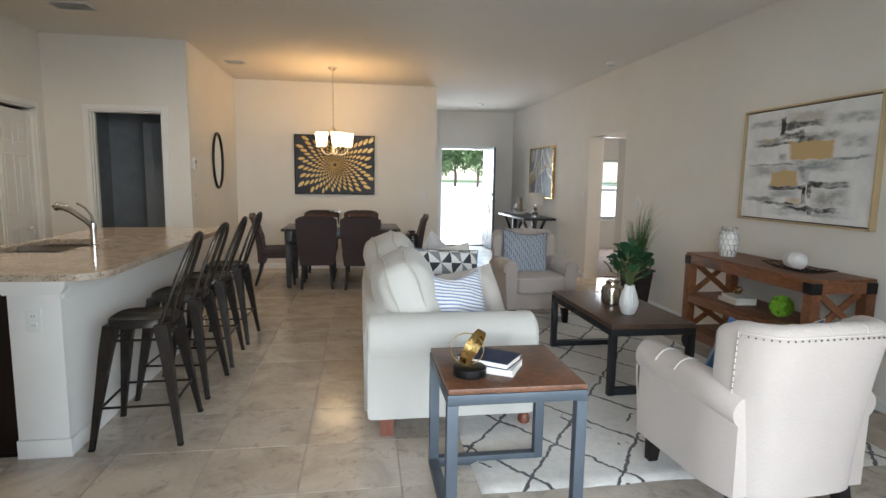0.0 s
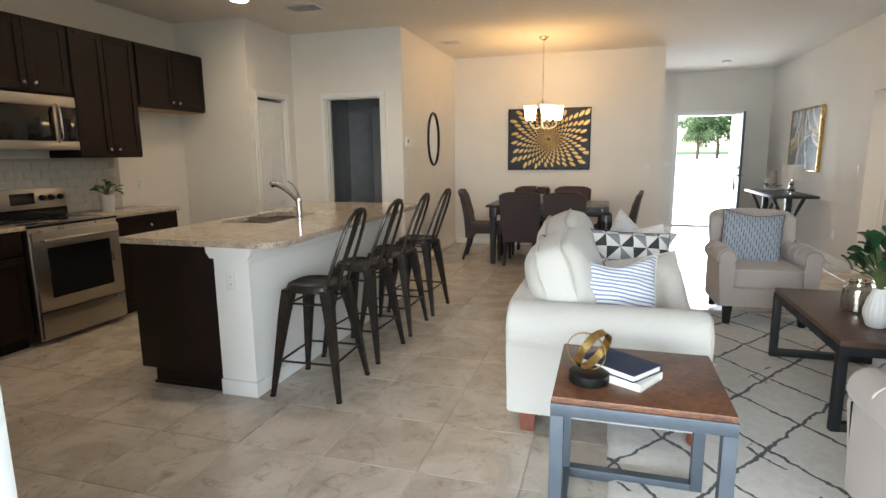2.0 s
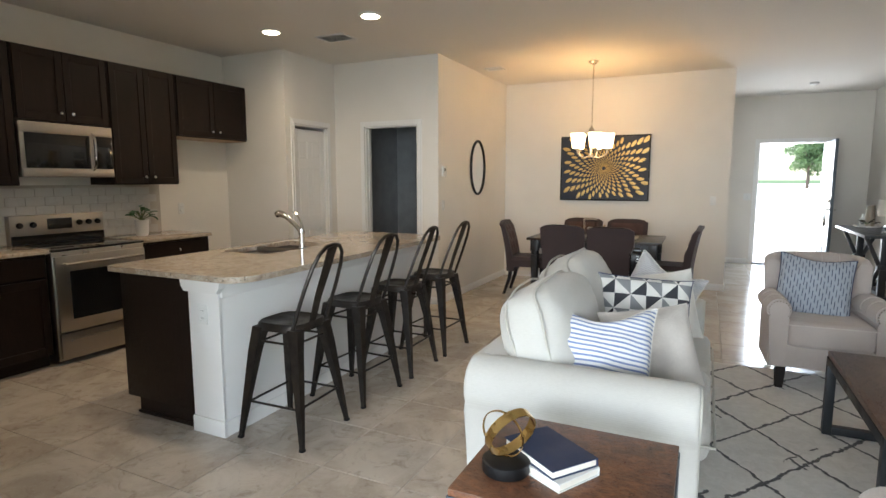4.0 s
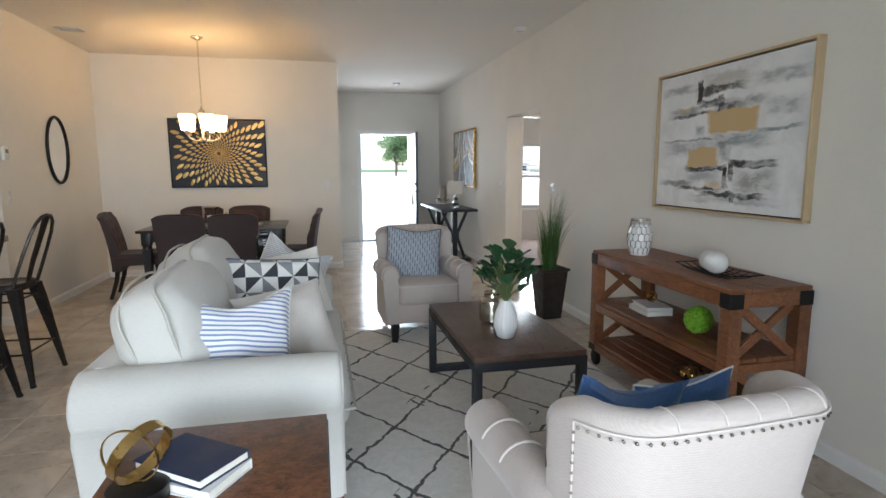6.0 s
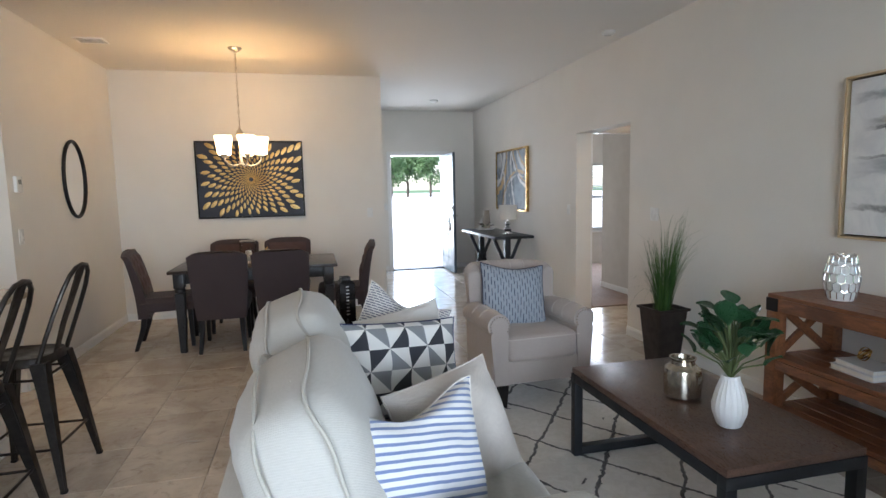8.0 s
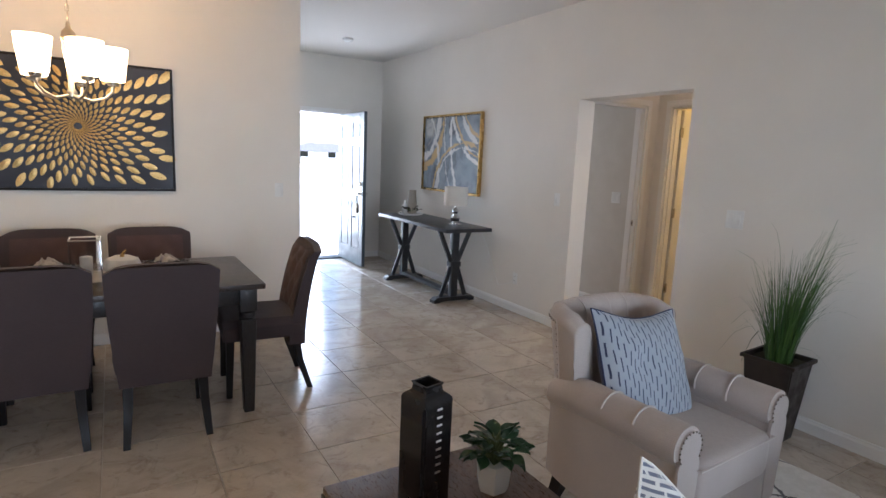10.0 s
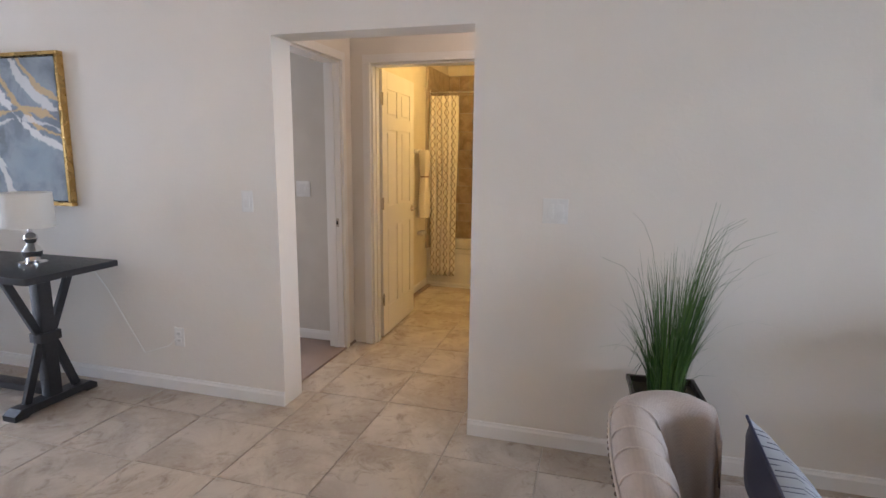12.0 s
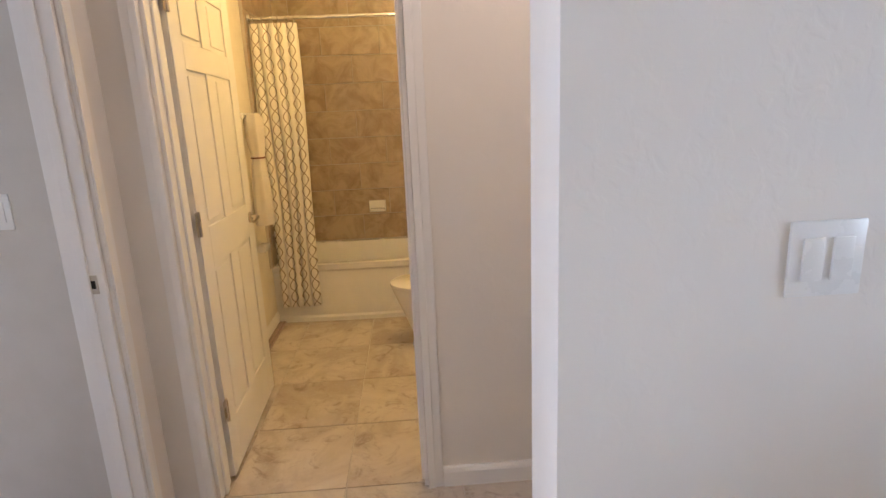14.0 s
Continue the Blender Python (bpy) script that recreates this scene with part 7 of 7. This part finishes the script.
# ---------------------------------------------------------------- bathroom
TUB0, TUB1 = 6.665, 7.455
tub = thing("bathtub", "cream acrylic alcove bathtub with a bowed apron", "bathtub", (0, 0, 0))
bm = bmesh.new()
n = 20
ring_o = [(TUB0 - 0.03 * math.sin(math.pi * i / n), 6.262 + 1.526 * i / n) for i in range(n + 1)] + [(TUB1, 7.788), (TUB1, 6.262)]
ring_i = [(TUB0 + 0.09 - 0.03 * math.sin(math.pi * i / n), 6.34 + 1.37 * i / n) for i in range(n + 1)] + [(TUB1 - 0.06, 7.71), (TUB1 - 0.06, 6.34)]
ring_b = [(TUB0 + 0.16, 6.45 + 1.15 * i / n) for i in range(n + 1)] + [(TUB1 - 0.12, 7.60), (TUB1 - 0.12, 6.45)]
rings(bm, [[(*p, 0.0) for p in ring_o], [(*p, 0.03) for p in ring_o], [(p[0] + 0.012, p[1], 0.045) for p in ring_o], [(p[0] + 0.012, p[1], 0.37) for p in ring_o], [(*p, 0.385) for p in ring_o], [(*p, 0.42) for p in ring_o], [(*p, 0.42) for p in ring_i], [(*p, 0.08) for p in ring_b]])
part("shell", bm, PORCELAIN, tub)
part("overflow_plate", moved(lathe([(0.03, 0), (0.03, 0.006), (0.02, 0.01)], 16), Matrix.Translation((7.05, 7.695, 0.30)) @ Matrix.Rotation(radians(90), 4, "X")), CHROME, tub)
part("apron_lip", box(TUB0 - 0.034, TUB0 + 0.03, 6.262, 7.768, 0.4205, 0.428, 0.003), PORCELAIN, tub)
tile_wall = structure("shower_wall", box(7.456, 7.4795, 6.262, 7.788, 0.421, 2.34), GROUT, "brown stone-look tiled shower wall", "wall")
bt = mesh("tile", box(0, 0.006, 0.002, 0.458, 0.002, 0.208, 0.0015, seg=1), BTILE)
half = mesh("tile", box(0, 0.006, 0.002, 0.22, 0.002, 0.208, 0.0015, seg=1), BTILE)
for r in range(9):
    y = 6.265 - (0.23 if r % 2 else 0.0)
    while y < 7.78:
        if y < 6.2:
            o, yy = new("tile", half), 6.265
        elif y + 0.46 > 7.79:
            o, yy = new("tile", half), y
            if y + 0.22 > 7.79:
                o.scale.y = (7.785 - y) / 0.22
        else:
            o, yy = new("tile", bt), y
        o.parent, o.location = tile_wall, (7.4495, yy, 0.424 + r * 0.2125)
        y += 0.46
side_wall = structure("shower_wall_side", box(6.62, 7.449, 7.7705, 7.7895, 0.421, 2.34), GROUT, "brown stone-look tiled shower side wall", "wall")
bs = mesh("tile", box(0.002, 0.408, -0.006, 0, 0.002, 0.208, 0.0015, seg=1), BTILE)
for r in range(9):
    for c in range(2):
        o = new("tile", bs)
        o.parent, o.location = side_wall, (6.625 + c * 0.411, 7.7703, 0.424 + r * 0.2125)
rod = thing("curtain_rod", "chrome shower curtain rod across the tub", "rod", (6.70, 0, 2.07))
part("bar", sweep([(0, 6.262, 0), (0, 7.763, 0)], 0.0125, 12), CHROME, rod)
part("flange", moved(lathe([(0.03, 0), (0.026, 0.012), (0.014, 0.016)], 18), Matrix.Translation((0, 7.763, 0)) @ Matrix.Rotation(radians(90), 4, "X")), CHROME, rod)
cur = thing("shower_curtain", "cream shower curtain with a brown trellis print", "curtain", (6.645, 7.60, 0))
bm = bmesh.new()
g = []
for i in range(81):
    row = []
    s = i / 80
    for j in range(25):
        f = j / 24
        z = 0.13 + 1.90 * f
        ph = s * 2 * math.pi * 5.5 + 0.5 * math.sin(f * 3)
        row.append(bm.verts.new((0.032 * math.sin(ph) * (0.65 + 0.35 * (1 - f)), -0.155 + 0.31 * s + 0.012 * math.cos(ph) + 0.01 * math.sin(f * 5 + s * 4), z)))
    g.append(row)
for i in range(80):
    for j in range(24):
        bm.faces.new((g[i][j], g[i + 1][j], g[i + 1][j + 1], g[i][j + 1]))
ob = part("cloth", bm, CURTAIN, cur)
sol = ob.modifiers.new("thickness", "SOLIDIFY")
sol.thickness = 0.002
for k in range(6):
    y = -0.13 + k * 0.052
    bm = sweep([(0.055 + 0.02 * math.cos(a), y, 2.058 + 0.03 * math.sin(a)) for a in [i * math.pi / 5 for i in range(10)]], 0.002, 5, closed=True)
    part("ring", bm, CHROME, cur, "metal curtain ring")
soap = thing("soap_dish", "cream ceramic soap dish on the shower tiles", "soap dish", (7.449, 7.06, 0.70))
part("back", box(-0.012, 0, -0.07, 0.07, -0.05, 0.05, 0.006), PORCELAIN, soap)
part("shelf", box(-0.06, -0.0125, -0.06, 0.06, -0.04, -0.015, 0.008), PORCELAIN, soap)
tb = thing("hand_towel", "cream hand towel tied with a band, hanging on a wall bar", "towel", (6.30, 7.79, 0))
part("bar", sweep([(-0.10, -0.055, 1.46), (0.12, -0.055, 1.46)], 0.008, 8), PORCELAIN, tb)
for x in (-0.10, 0.12):
    part("bracket", box(x - 0.014, x + 0.014, -0.062, 0, 1.44, 1.48, 0.005), PORCELAIN, tb)
bm = bmesh.new()
loops = []
for z, w, th in ((1.475, 0.06, 0.035), (1.44, 0.07, 0.055), (1.28, 0.058, 0.05), (1.21, 0.038, 0.034), (1.16, 0.052, 0.045), (0.95, 0.078, 0.055), (0.80, 0.085, 0.055)):
    loops.append([(w * math.cos(a) * (1 + 0.08 * math.cos(5 * a)), -0.095 + th * math.sin(a) * (1 + 0.07 * math.cos(7 * a)), z) for a in [i * math.pi / 20 for i in range(40)]])
rings(bm, loops)
part("towel", bm, TOWEL, tb)
part("band", sweep([(0.042 * math.cos(a), -0.095 + 0.038 * math.sin(a), 1.21) for a in [i * math.pi / 8 for i in range(16)]], 0.006, 6, closed=True), REDLEG, tb, "brown tie band")
ph = thing("paper_holder", "white ceramic paper holder on the bathroom wall", "paper holder", (6.42, 7.79, 0.62))
part("holder", box(-0.07, 0.07, -0.06, 0, -0.02, 0.02, 0.008), PORCELAIN, ph)
wc = thing("toilet", "white ceramic toilet beside the bathtub", "toilet", (6.12, 6.28, 0))
part("tank", box(-0.20, 0.20, 0.0, 0.18, 0.38, 0.74, 0.02), PORCELAIN, wc)
part("tank_lid", box(-0.21, 0.21, -0.005, 0.19, 0.742, 0.775, 0.01), PORCELAIN, wc)
bm = bmesh.new()
rings(bm, [[(sx * math.cos(a), 0.40 + dy + sy * math.sin(a), z) for a in [i * math.pi / 14 for i in range(28)]] for z, sx, sy, dy in ((0.0, 0.11, 0.20, -0.06), (0.06, 0.10, 0.18, -0.06), (0.22, 0.13, 0.20, -0.02), (0.36, 0.18, 0.24, 0.0), (0.395, 0.185, 0.25, 0.0))])
part("bowl", bm, PORCELAIN, wc)
bm = bmesh.new()
rings(bm, [[(q * 0.19 * math.cos(a), 0.40 + q * 0.255 * math.sin(a), z) for a in [i * math.pi / 14 for i in range(28)]] for z, q in ((0.397, 0.98), (0.402, 1.0), (0.42, 1.0), (0.427, 0.95))])
part("seat_lid", bm, PORCELAIN, wc)

# ---------------------------------------------------------------- floor tiles
floor = bpy.data.objects["floor"]
TX, TY, TX0, TY0 = 0.4675, 0.459, 0.072, 2.505
tile = mesh("tile", box(0.003, TX - 0.003, 0.003, TY - 0.003, -0.0065, 0.0, 0.0018, seg=1), TILE)
rest = bmesh.new()
near = 0
for i in range(-9, 16):
    for j in range(-4, 21):
        x, y = TX0 + i * TX, TY0 + j * TY
        cx, cy = x + TX / 2, y + TY / 2
        hall = 3.5 < cx < 7.2 and 5.4 < cy < 7.95
        main = -3.76 < cx < 3.7 and 0.95 < cy < 11.8
        if not (hall or main) or (cx < KNEE - 0.25 and cy > 6.7) or (cx < 1.4 and cy > 9.0) or (cx > 3.75 and cy > 7.8):
            continue
        if near < 300 and (-0.95 < cx < 4.9 and 1.4 < cy < 11.8) and not (cx < 0.4 and cy > 7.6):
            o = new("tile", tile)
            o.parent, o.location = floor, (x, y, 0)
            near += 1
        else:
            z = random.Random(i * 100 + j).uniform(-0.0003, 0)
            box(x + 0.003, x + TX - 0.003, y + 0.003, y + TY - 0.003, -0.0065, z, 0, rest)
far_tiles = new("tiles_beyond", mesh("tiles_beyond", rest, TILE))
far_tiles.parent = floor
tagged(far_tiles, "floor tiles past the walkway", kind="stuff")
